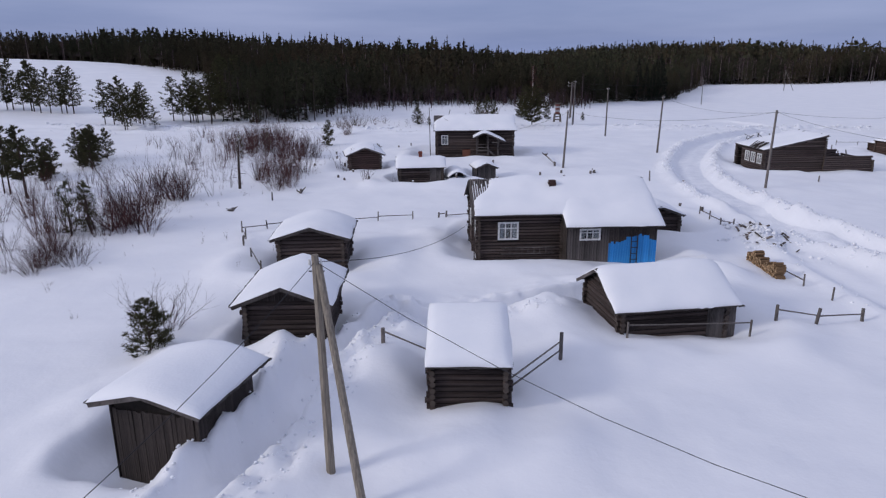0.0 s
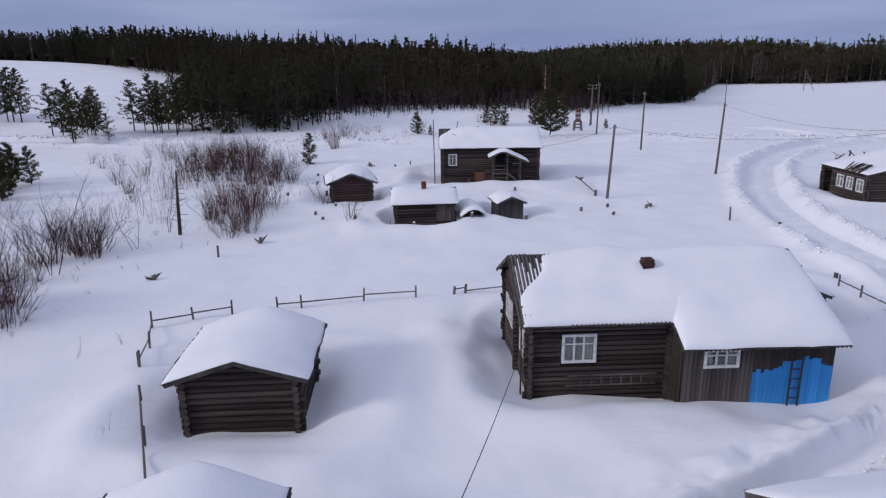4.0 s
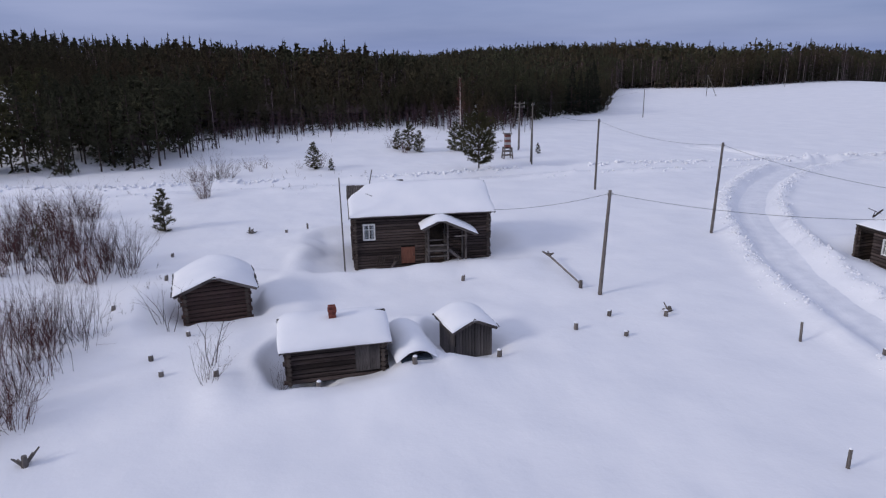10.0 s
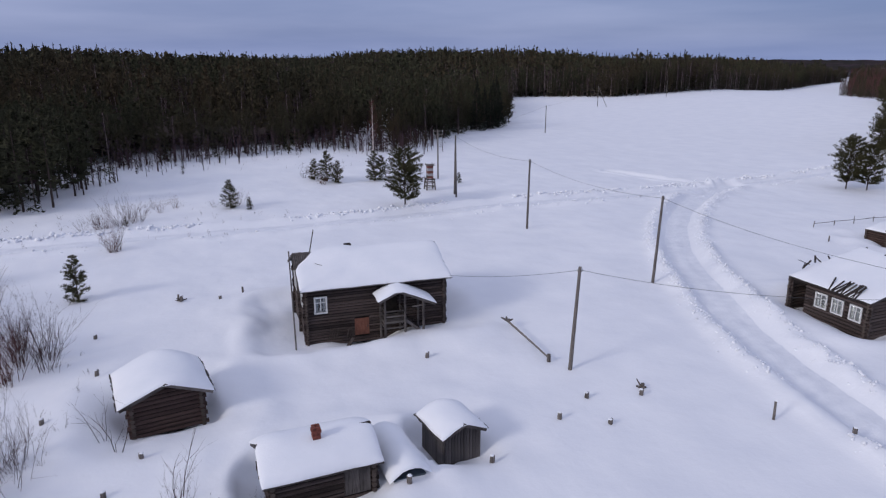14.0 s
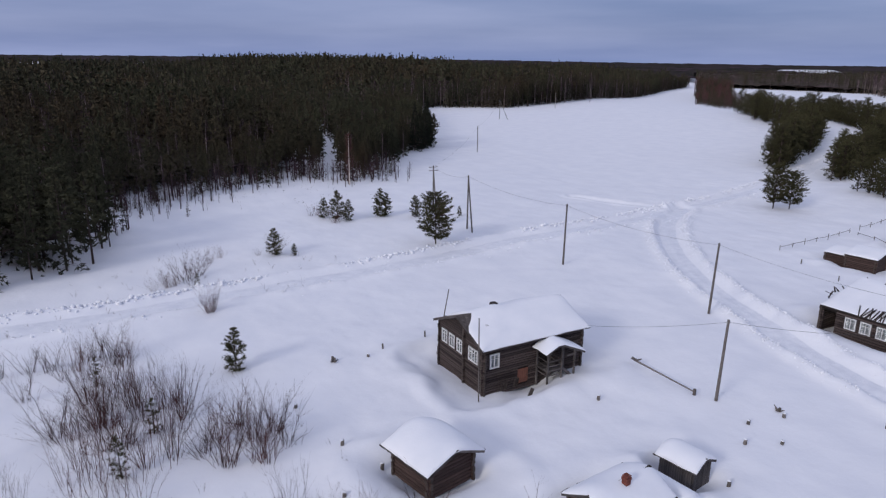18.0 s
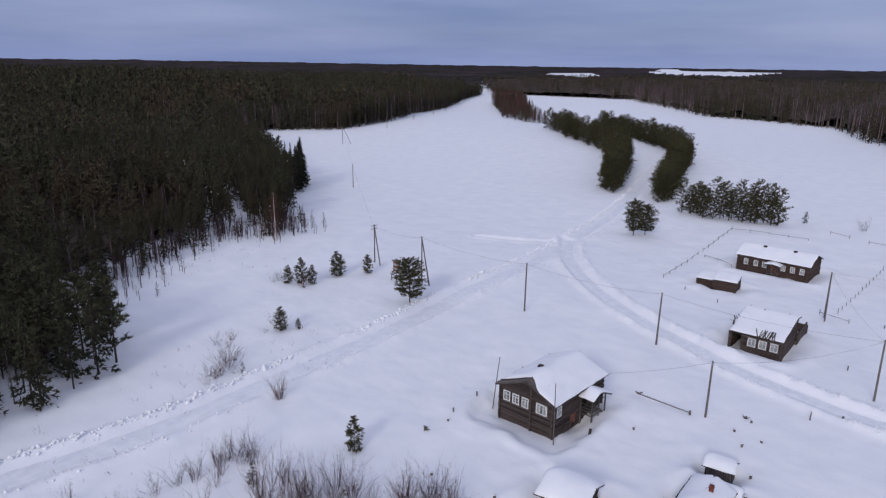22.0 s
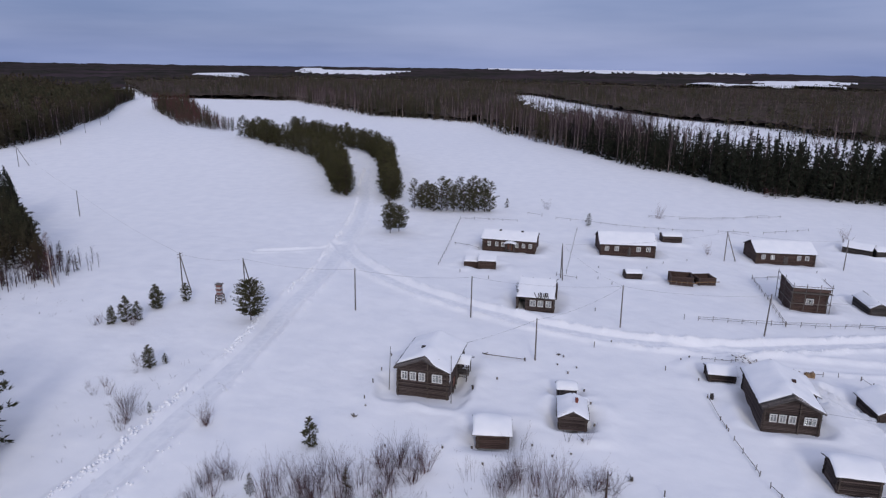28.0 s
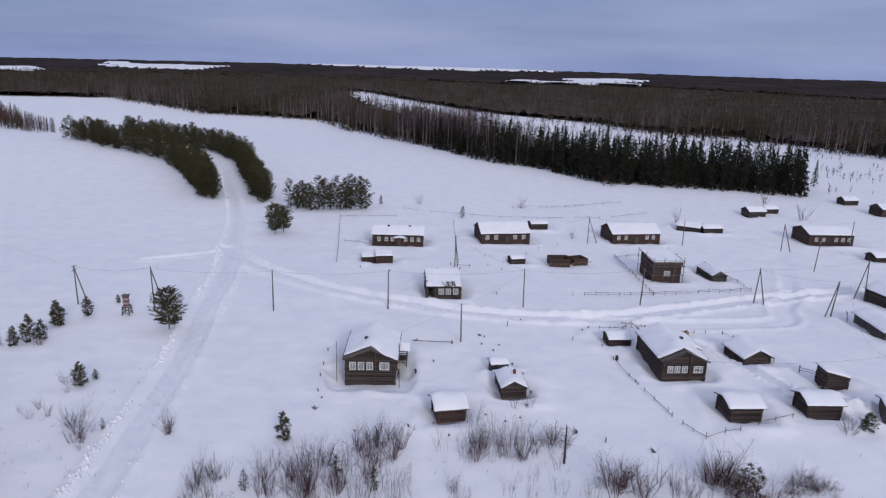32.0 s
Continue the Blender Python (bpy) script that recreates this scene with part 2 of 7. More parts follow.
M_SPLIT = material("split_wood", (0.26, 0.16, 0.085), 0.85, (0.10, 0.062, 0.038), 6.0, spread=0.3)
M_SPLITEND = material("cut_wood_end", (0.46, 0.32, 0.19), 0.85, (0.22, 0.14, 0.08), 5.0, spread=0.35)
M_RUBBLE = material("scrap_boards", (0.16, 0.13, 0.115), 0.9, (0.06, 0.05, 0.045), 4.0, spread=0.4, island=True)
M_NEEDLE = material("pine_needles", (0.098, 0.092, 0.048), 0.85, (0.050, 0.050, 0.027), 0.6, spread=0.35, island=True, lift=0.55, spec=0.03)
M_NEEDLES = material("spruce_needles", (0.040, 0.044, 0.032), 0.85, (0.021, 0.024, 0.018), 0.6, spread=0.4, island=True, lift=0.55, spec=0.02)
M_NEEDLEF = material("forest_needles", (0.078, 0.079, 0.050), 0.9, (0.042, 0.043, 0.030), 0.05, spread=0.28, island=True, lift=0.55, spec=0.0,
                     second=(0.078, 0.060, 0.040), second_scale=0.03)
M_BARK = material("pine_bark", (0.085, 0.062, 0.054), 0.9, (0.038, 0.030, 0.028), 5.0, (3, 3, 0.6), spread=0.25, island=True, spec=0.05)
M_BIRCH = material("birch_bark", (0.27, 0.215, 0.20), 0.8, (0.085, 0.065, 0.064), 1.6, (4, 4, 0.5), spread=0.35, island=True, spec=0.05)
M_TWIG = material("bare_twigs", (0.095, 0.060, 0.060), 0.85, (0.05, 0.033, 0.034), 1.5, spread=0.35, island=True, spec=0.05)
M_TWIGR = material("reddish_twigs", (0.135, 0.062, 0.057), 0.85, (0.07, 0.034, 0.032), 1.5, spread=0.35, island=True, spec=0.05)
M_TWIGF = material("birch_crown", (0.092, 0.062, 0.074), 0.9, (0.050, 0.035, 0.043), 0.08, spread=0.35, island=True, spec=0.0)
M_CANOPY = material("far_canopy", (0.044, 0.040, 0.036), 1.0, (0.024, 0.024, 0.021), 0.02, spec=0.0, bump=0.8, bump_scale=0.08,
                    second=(0.062, 0.045, 0.054), second_scale=0.004)
# dark tone holds the shade over snow and twigs between the trees
M_WOODSHADE = material("undergrowth", (0.074, 0.062, 0.052), 1.0, (0.040, 0.036, 0.029), 0.12, spec=0.0, second=(0.085, 0.066, 0.064), second_scale=0.02)
M_PALEBARK = material("pale_birch_bark", (0.66, 0.60, 0.56), 0.8, (0.42, 0.36, 0.33), 2.0, (3, 3, 0.6), spec=0.05)
M_TIN = material("blue_grey_car_paint", (0.10, 0.13, 0.17), 0.4, (0.06, 0.08, 0.1), 2.0)
M_RED = material("red_paint_faded", (0.22, 0.085, 0.07), 0.7, (0.12, 0.05, 0.045), 4.0)


# ---- geometry helpers ----
class Geo:
    """Vertices and faces gathered in plain lists."""

    def __init__(self):
        self.v, self.f, self.m = [], [], []

    def add(self, verts, faces, mi=0):
        k = len(self.v)
        self.v.extend(verts)
        self.f.extend([tuple(i + k for i in fc) for fc in faces])
        self.m.extend([mi] * len(faces))

    def box(self, x0, y0, z0, x1, y1, z1, mi=0, mat=None):
        vs = [Vector((x, y, z)) for z in (z0, z1) for y in (y0, y1) for x in (x0, x1)]
        if mat is not None:
            vs = [mat @ p for p in vs]
        self.add(vs, [(0, 2, 3, 1), (4, 5, 7, 6), (0, 1, 5, 4), (2, 6, 7, 3), (0, 4, 6, 2), (1, 3, 7, 5)], mi)

    def tube(self, p0, p1, r0, r1=None, n=6, mi=0, cap=True):
        p0, p1 = Vector(p0), Vector(p1)
        r1 = r0 if r1 is None else r1
        q = (p1 - p0).to_track_quat("Z", "Y")
        vs = []
        for p, r in ((p0, r0), (p1, r1)):
            for i in range(n):
                a = 2 * math.pi * i / n
                vs.append(p + q @ Vector((r * math.cos(a), r * math.sin(a), 0)))
        fs = [(i, (i + 1) % n, n + (i + 1) % n, n + i) for i in range(n)]
        if cap:
            fs += [tuple(reversed(range(n))), tuple(range(n, 2 * n))]
        self.add(vs, fs, mi)

    def beam(self, p0, p1, w, h, mi=0):
        """A squared timber from p0 to p1."""
        p0, p1 = Vector(p0), Vector(p1)
        d = p1 - p0
        q = d.to_track_quat("X", "Z").to_matrix().to_4x4()
        self.box(0, -w / 2, -h / 2, d.length, w / 2, h / 2, mi, Matrix.Translation(p0) @ q)

    def mesh(self, name, mats, smooth=False):
        me = bpy.data.meshes.new(name)
        me.from_pydata([tuple(p) for p in self.v], [], self.f)
        for m in mats if isinstance(mats, (list, tuple)) else [mats]:
            me.materials.append(m)
        if any(self.m):
            me.polygons.foreach_set("material_index", self.m)
        if smooth:
            me.polygons.foreach_set("use_smooth", [True] * len(me.polygons))
        me.update()
        return me


def tri_mesh(name, v, f, mi, mats, smooth=False):
    """A mesh from numpy arrays of vertices, triangles and material numbers."""
    me = bpy.data.meshes.new(name)
    v, f = np.asarray(v, np.float32), np.asarray(f, np.int32)
    me.vertices.add(len(v))
    me.vertices.foreach_set("co", v.ravel())
    me.loops.add(f.size)
    me.loops.foreach_set("vertex_index", f.ravel())
    me.polygons.add(len(f))
    k = f.shape[1]
    me.polygons.foreach_set("loop_start", np.arange(0, f.size, k, dtype=np.int32))
    me.polygons.foreach_set("loop_total", np.full(len(f), k, np.int32))
    for m in mats:
        me.materials.append(m)
    if mi is not None:
        me.polygons.foreach_set("material_index", np.asarray(mi, np.int32))
    if smooth:
        me.polygons.foreach_set("use_smooth", np.ones(len(f), bool))
    me.update(calc_edges=True)
    me.validate()
    return me


def thing(name, m, label, category, group="", kind=""):
    ob = new(name)
    ob.empty_display_size = 0.5
    ob.matrix_world = m
    return tagged(ob, label, category, group, kind)


def part(name, geo, mat, parent, label="", smooth=False):
    me = geo if isinstance(geo, bpy.types.Mesh) else geo.mesh(name, mat, smooth)
    ob = new(name, me)
    ob.parent = parent
    if label:
        tagged(ob, label)
    return ob


def solo(name, geo, mat, m, label, category, group="", kind="", smooth=False):
    """A thing that is one mesh."""
    me = geo if isinstance(geo, bpy.types.Mesh) else geo.mesh(name, mat, smooth)
    ob = new(name, me)
    ob.matrix_world = m
    return tagged(ob, label, category, group, kind)


def piece(name, me, parent, m):
    ob = new(name, me)
    ob.parent = parent
    ob.matrix_local = m
    return ob


def sm(t):
    t = np.clip(t, 0, 1)
    return t * t * (3 - 2 * t)


RNG = np.random.default_rng(7)
LATTICE = RNG.random((256, 256))


def vnoise(x, y):
    x, y = np.asarray(x, float), np.asarray(y, float)
    xi, yi = np.floor(x).astype(int), np.floor(y).astype(int)
    u, v = x - xi, y - yi
    u, v = u * u * (3 - 2 * u), v * v * (3 - 2 * v)
    a, b = LATTICE[xi % 256, yi % 256], LATTICE[(xi + 1) % 256, yi % 256]
    c, d = LATTICE[xi % 256, (yi + 1) % 256], LATTICE[(xi + 1) % 256, (yi + 1) % 256]
    return (a * (1 - u) + b * u) * (1 - v) + (c * (1 - u) + d * u) * v - 0.5


def fbm(x, y, octaves=3):
    s = 0
    for k in range(octaves):
        s = s + vnoise(x * 2 ** k + 17 * k, y * 2 ** k + 31 * k) / 2 ** k
    return s


def poly_dist(x, y, line):
    """Distance from points to a polyline."""
    best = np.full(np.shape(x), 1e9)
    for (ax, ay), (bx, by) in zip(line[:-1], line[1:]):
        dx, dy = bx - ax, by - ay
        t = np.clip(((x - ax) * dx + (y - ay) * dy) / (dx * dx + dy * dy), 0, 1)
        best = np.minimum(best, np.hypot(x - ax - t * dx, y - ay - t * dy))
    return best


def smooth_line(line, n=8):
    """Catmull-Rom through the given points."""
    p = [np.array(q, float) for q in line]
    p = [2 * p[0] - p[1]] + p + [2 * p[-1] - p[-2]]
    out = []
    for i in range(1, len(p) - 2):
        for k in range(n):
            t = k / n
            a, b, c, d = p[i - 1:i + 3]
            out.append(0.5 * (2 * b + (c - a) * t + (2 * a - 5 * b + 4 * c - d) * t * t + (3 * b - a - 3 * c + d) * t ** 3))
    out.append(p[-2])
    return [tuple(q) for q in out]


def inside(x, y, poly):
    r = np.zeros(np.shape(x), bool)
    for (ax, ay), (bx, by) in zip(poly, poly[1:] + poly[:1]):
        if ay != by:
            r ^= ((ay > y) != (by > y)) & (x < (bx - ax) * (y - ay) / (by - ay) + ax)
    return r


# ---- plan of the ground ----
ROAD = smooth_line([(-75, 127), (-50, 124), (-31, 122.5), (-14, 123.5), (10, 126), (28, 129), (48, 131.5), (74, 137.5), (114, 147), (162, 163),
                    (228, 188), (300, 245), (370, 305), (470, 410), (600, 590)])
BRANCH = smooth_line([(76, 139), (62, 130), (49.5, 118), (39.7, 105), (34.3, 94.5), (30, 84), (27, 72), (27, 60), (29, 50), (34.5, 37), (41, 23), (46.5, 9),
                      (53, -14), (64, -42), (84, -88)])
SPUR = smooth_line([(50, 5), (39, 14), (30, 18), (27, 29), (25.5, 43), (27, 58)])
STREET = smooth_line([(48, 8), (64, 0), (93, -11), (116, -17), (140, -25)])
TURNOUT = smooth_line([(61, 154), (65, 147), (70, 140)])
PATH_A = smooth_line([(-9.6, 12), (-8.0, 17), (-6.75, 20.5), (-6.05, 23.5), (-5.6, 27), (-4.6, 30), (-3.4, 32.2), (-2.4, 33.1)], 6)
PATH_B = smooth_line([(-2.4, 33.1), (0.2, 33.5), (3.2, 34.9), (6, 36.2), (9, 37.8), (12.5, 40), (15.8, 42.3)], 6)
MOUNDS = ((-7.9, 19.9, 1.35, 1.25), (-7.4, 21.5, 1.2, 0.75), (-7.0, 22.8, 1.3, 0.75), (-6.8, 24.3, 1.2, 0.9), (-7.2, 29.0, 0.9, 1.2), (-6.9, 26.5, 0.9, 1.0), (23.6, 50.0, 0.9, 1.9), (-2.6, 27.5, 0.5, 1.3), (0.9, 22.9, 0.55, 1.8), (5.8, 34.0, 0.5, 2.2), (2.6, 31.6, 0.3, 2.0), (4.6, 33.6, 0.35, 1.2), (8.0, 36.4, 0.4, 1.6), (-5.2, 30.0, 0.5, 1.0), (17.0, 40.5, 0.9, 1.6), (15.5, 37.5, 0.6, 1.5),
          (12.6, 42.6, -0.45, 1.7), (10.0, 42.5, -0.3, 1.4), (9.3, 31.2, 0.25, 2.4))
HOUSES = []  # footprints: x, y, turn, length, width, key
# wind-scooped moats: the side they lie on, their width and depth
MOATS = {"c_house": (-0.98, -0.1, 3.5, 0.5), "c_sauna": (-1.0, 0.1, 1.4, 0.5), "c_hut": (-0.95, 0.3, 1.1, 0.5), "gr_three": (-0.97, 0.0, 2.0, 0.5),
         "b_house": (-1.0, -0.1, 1.9, 0.3), "gr_two": (-0.5, -0.85, 1.0, 0.35), "c_barn": (0.9, -0.4, 1.2, 0.3)}


def ground_base(x, y):
    x, y = np.asarray(x, float), np.asarray(y, float)
    z = 2.55 - 1.6 * sm((x - 25) / 65) - 1.3 * sm((90 - y) / 80) * sm((x + 5) / 50) - 0.8 * sm((y - 130) / 90) * sm((x + 40) / 80)
    z = z + 15 * np.exp(-((x + 170) / 140) ** 2 - ((y - 240) / 80) ** 2) - 9 * sm((x - 240) / 260)
    z = z + 2.6 * sm((x - 120) / 150) * sm((y - 130) / 120)
    z = z + 0.3 * fbm(x / 45, y / 45, 2)
    return z


def ground_z(x, y):
    """The snow's height, with the ploughed ways, their banks, and drifts and hollows round the walls."""
    x, y = np.asarray(x, float), np.asarray(y, float)
    z = ground_base(x, y)
    z = z + 0.22 * fbm(x / 7, y / 9, 3) + 0.075 * fbm(x / 1.3, y / 1.3, 2)
    for line, half, deep, bank in ((ROAD, 1.9, 0.25, 0.34), (BRANCH, 1.75, 0.36, 0.5), (SPUR, 2.0, 0.25, 0.25), (STREET, 1.6, 0.2, 0.2),
                                   (TURNOUT, 1.2, 0.2, 0.25), (PATH_A, 0.62, 1.0, 0.3), (PATH_B, 0.62, 0.95, 0.16)):
        xs = [p[0] for p in line]
        ys = [p[1] for p in line]
        near = (x > min(xs) - 12) & (x < max(xs) + 12) & (y > min(ys) - 12) & (y < max(ys) + 12)
        if not near.any():
            continue
        d = poly_dist(x[near], y[near], line) if x.shape else poly_dist(x, y, line)
        xn, yn = (x[near], y[near]) if x.shape else (x, y)
        rough = 1 + 1.0 * fbm(xn / 1.4, yn / 1.4, 3)
        if line in (ROAD, BRANCH):  # no bank across the other way where the two meet
            rough = rough * sm((poly_dist(xn, yn, BRANCH if line is ROAD else ROAD) - 1.8) / 2.2)
        dz = -deep * (1 - sm((d - half * 0.8) / (half * 0.45))) + bank * rough * np.exp(-((d - half * 1.55) / (half * (0.33 if bank < 0.5 else 0.46))) ** 2)
        dz = dz - 0.07 * np.exp(-((d - half * 0.45) / 0.28) ** 2)
        if half < 1:  # lumps of snow thrown from the spade
            dz = dz + 0.5 * fbm(xn / 0.62, yn / 0.62, 2) * np.exp(-((d - 1.5) / 0.75) ** 2)
        if x.shape:
            z[near] += dz
        else:
            z = z + dz
    for mx, my, mh, mr in MOUNDS:
        z = z + mh * np.exp(-((x - mx) ** 2 + (y - my) ** 2) / mr ** 2)
    for hx, hy, turn, ln, wd, key in HOUSES:
        c, s = math.cos(turn), math.sin(turn)
        near = np.hypot(x - hx, y - hy) < max(ln, wd) + 9
        if not near.any():
            continue
        xx, yy = x[near] - hx if x.shape else x - hx, y[near] - hy if x.shape else y - hy
        u, v = np.abs(c * xx + s * yy) - ln / 2, np.abs(-s * xx + c * yy) - wd / 2
        d = np.hypot(np.maximum(u, 0), np.maximum(v, 0))
        k = 1 + 1.6 * fbm((xx + hx) / 4, (yy + hy) / 4, 2)
        dz = -0.38 * k * np.exp(-(d / 0.9) ** 2) + 0.30 * k * np.exp(-((d - 3.2) / 1.4) ** 2)
        if key in MOATS:
            ax, ay, wide, deep = MOATS[key]
            wide = wide * (1 + 0.5 * fbm((xx + hx) / 2.5, (yy + hy) / 2.5, 2))
            side = sm((0.35 + (xx * ax + yy * ay) / (np.hypot(xx, yy) + 0.1)) / 0.7)
            dz = dz + side * deep * (0.4 * np.exp(-((d - 1.25 * wide) / (0.45 * wide)) ** 2) - (1 - sm((d - 0.6 * wide) / (0.5 * wide))))
        if x.shape:
            z[near] += dz
        else:
            z = z + dz
    return z


def gz(x, y):
    return float(ground_z(np.array([x], float), np.array([y], float))[0])

# ---- buildings: x, y, turn of the ridge line, length along the ridge, width ----
PLAN = {
    "b_house": (7.68, 48.05, 2.5, 11.3, 6.5),
    "c_house": (4.0, 95.3, 0, 10.0, 7.0),
    "c_barn": (-9.9, 84.0, 101, 3.5, 3.5),
    "c_sauna": (-2.7, 74.8, 5, 4.5, 3.2),
    "c_hut": (4.3, 76.0, 100, 2.3, 2.0),
    "b_shed": (16.4, 54.2, 94, 3.4, 3.2),
    "shed_c": (10.62, 34.1, 9, 5.35, 4.4),
    "shed_f": (0.8, 25.6, -1, 2.7, 3.1),
    "gr_one": (-8.5, 43.9, 93, 4.1, 3.9),
    "gr_two": (-7.45, 32.4, 91, 4.4, 3.5),
    "gr_three": (-9.0, 22.2, 76, 3.3, 3.0),
    "e_house": (40.9, 84.2, -87, 6.8, 7.2),
    "d_house": (84.6, 95.5, 90, 13.0, 7.5),
    "d_shed": (64.3, 98.0, -82, 3.6, 3.2),
    "d_shed_low": (65.3, 101.6, -82, 3.4, 2.8),
    "h_house": (91.5, 67.0, 99, 13.2, 9.0),
    "h_shed": (68.4, 65.5, 104, 3.2, 2.6),
    "h_back_shed": (107.8, 54.4, 100, 4.8, 3.4),
    "i_house": (98.5, 28.8, 98, 13.8, 9.0),
    "j_house": (102.1, -30.0, 92, 13.0, 9.0),
    "g_house": (60.2, 32.5, -87, 6.1, 8.2),
    "boat_shed": (62.3, 19.2, 5, 7.6, 3.2),
    "l_barn": (113.0, 5.8, 60, 6.5, 4.6),
    "l_barn_low": (112.0, -0.2, 98, 6.0, 4.0),
    "k_barn": (136.6, -25.2, 100, 6.0, 4.5),
    "k_barn_low": (141.5, -33.0, 100, 4.6, 3.4),
    "n_barn": (161.0, -72.8, 98, 5.4, 4.2),
    "m_house": (143.0, -76.5, 98, 9.0, 6.0),
    "r_shed": (81.8, -34.4, 98, 5.0, 3.6),
    "r_house": (43.0, -11.5, 10, 7.0, 6.0),
    "r_long_shed": (25.5, 1.6, 177, 10.0, 5.0),
}
for key in PLAN:
    px, py, pt, pl, pw = PLAN[key]
    HOUSES.append((px, py, radians(pt), pl, pw, key))


def unit_log(mat):
    g = Geo()
    n = 8
    vs = [Vector((x, math.cos(2 * math.pi * i / n) * 0.5, math.sin(2 * math.pi * i / n) * 0.5)) for x in (0, 1) for i in range(n)]
    g.add(vs, [(i, n + i, n + (i + 1) % n, (i + 1) % n) for i in range(n)], 0)
    g.add(vs, [tuple(range(n)), tuple(reversed(range(n, 2 * n)))], 1)
    me = g.mesh("log", [mat, M_LOGEND])
    for p in me.polygons:
        p.use_smooth = p.material_index == 0
    return me


def unit_board(mat):
    g = Geo()
    g.box(-0.5, -0.5, 0, 0.5, 0.5, 1)
    return g.mesh("board", mat)


LOGS = {"brown": unit_log(M_LOG), "grey": unit_log(M_LOGG), "red": unit_log(M_LOGR)}
BOARDS = {"grey": unit_board(M_BOARD), "dark": unit_board(M_BOARDD), "blue": unit_board(M_BLUE), "roof": unit_board(M_ROOF)}


NEAR = ("b_house", "c_house", "shed_c", "shed_f", "c_sauna", "c_barn", "c_hut")


def spans(lo, hi, cuts):
    """What is left of lo..hi once the cuts are taken out."""
    out, at = [], lo
    for a, b in sorted(cuts):
        if a > at:
            out.append((at, min(a, hi)))
        at = max(at, b)
    if at < hi:
        out.append((at, hi))
    return [(a, b) for a, b in out if b - a > 0.05]


def window(parent, m, w, h, wide=False, curtain=True):
    """A casement with a painted surround, sash bars and panes; m places its middle, local -y faces out."""
    g = Geo()
    c = 0.11
    g.box(-w / 2 - c, -0.05, -h / 2 - c, -w / 2, 0.03, h / 2 + c)
    g.box(w / 2, -0.05, -h / 2 - c, w / 2 + c, 0.03, h / 2 + c)
    g.box(-w / 2, -0.047, h / 2, w / 2, 0.03, h / 2 + c)
    g.box(-w / 2, -0.047, -h / 2 - c, w / 2, 0.03, -h / 2)
    win = part("window", g, M_WHITE, parent)
    win.matrix_local = m
    s = Geo()
    n = 3 if wide else 2
    for i in range(1, n):
        x = -w / 2 + w * i / n
        s.box(x - 0.035, -0.01, -h / 2, x + 0.035, 0.04, h / 2)
    s.box(-w / 2, -0.008, h * 0.16, w / 2, 0.038, h * 0.16 + 0.05)
    sash = part("sash", s, M_WHITE, parent)
    sash.parent = win
    for i in range(n):
        p = Geo()
        x = -w / 2 + w * i / n
        p.box(x, 0.045, -h / 2, x + w / n, 0.052, h / 2)
        ob = part("pane", p, M_GLASS, win)
        ob.visible_shadow = False
    if curtain:
        for a in (-w / 2, w / 2 - w * 0.24):
            fold = [(a + w * 0.04 * i, 0.12 + 0.02 * (i % 2)) for i in range(7)]
            k = Geo()
            k.add([Vector((x, y + d, z)) for z in (-h / 2, h / 2) for d in (0, 0.008) for x, y in fold],
                  [f for i in range(6) for f in ((i, i + 1, i + 15, i + 14), (i + 7, i + 21, i + 22, i + 8), (i, i + 7, i + 8, i + 1), (i + 14, i + 15, i + 22, i + 21))])
            part("curtain", k, M_CURTAIN, win)
    return win


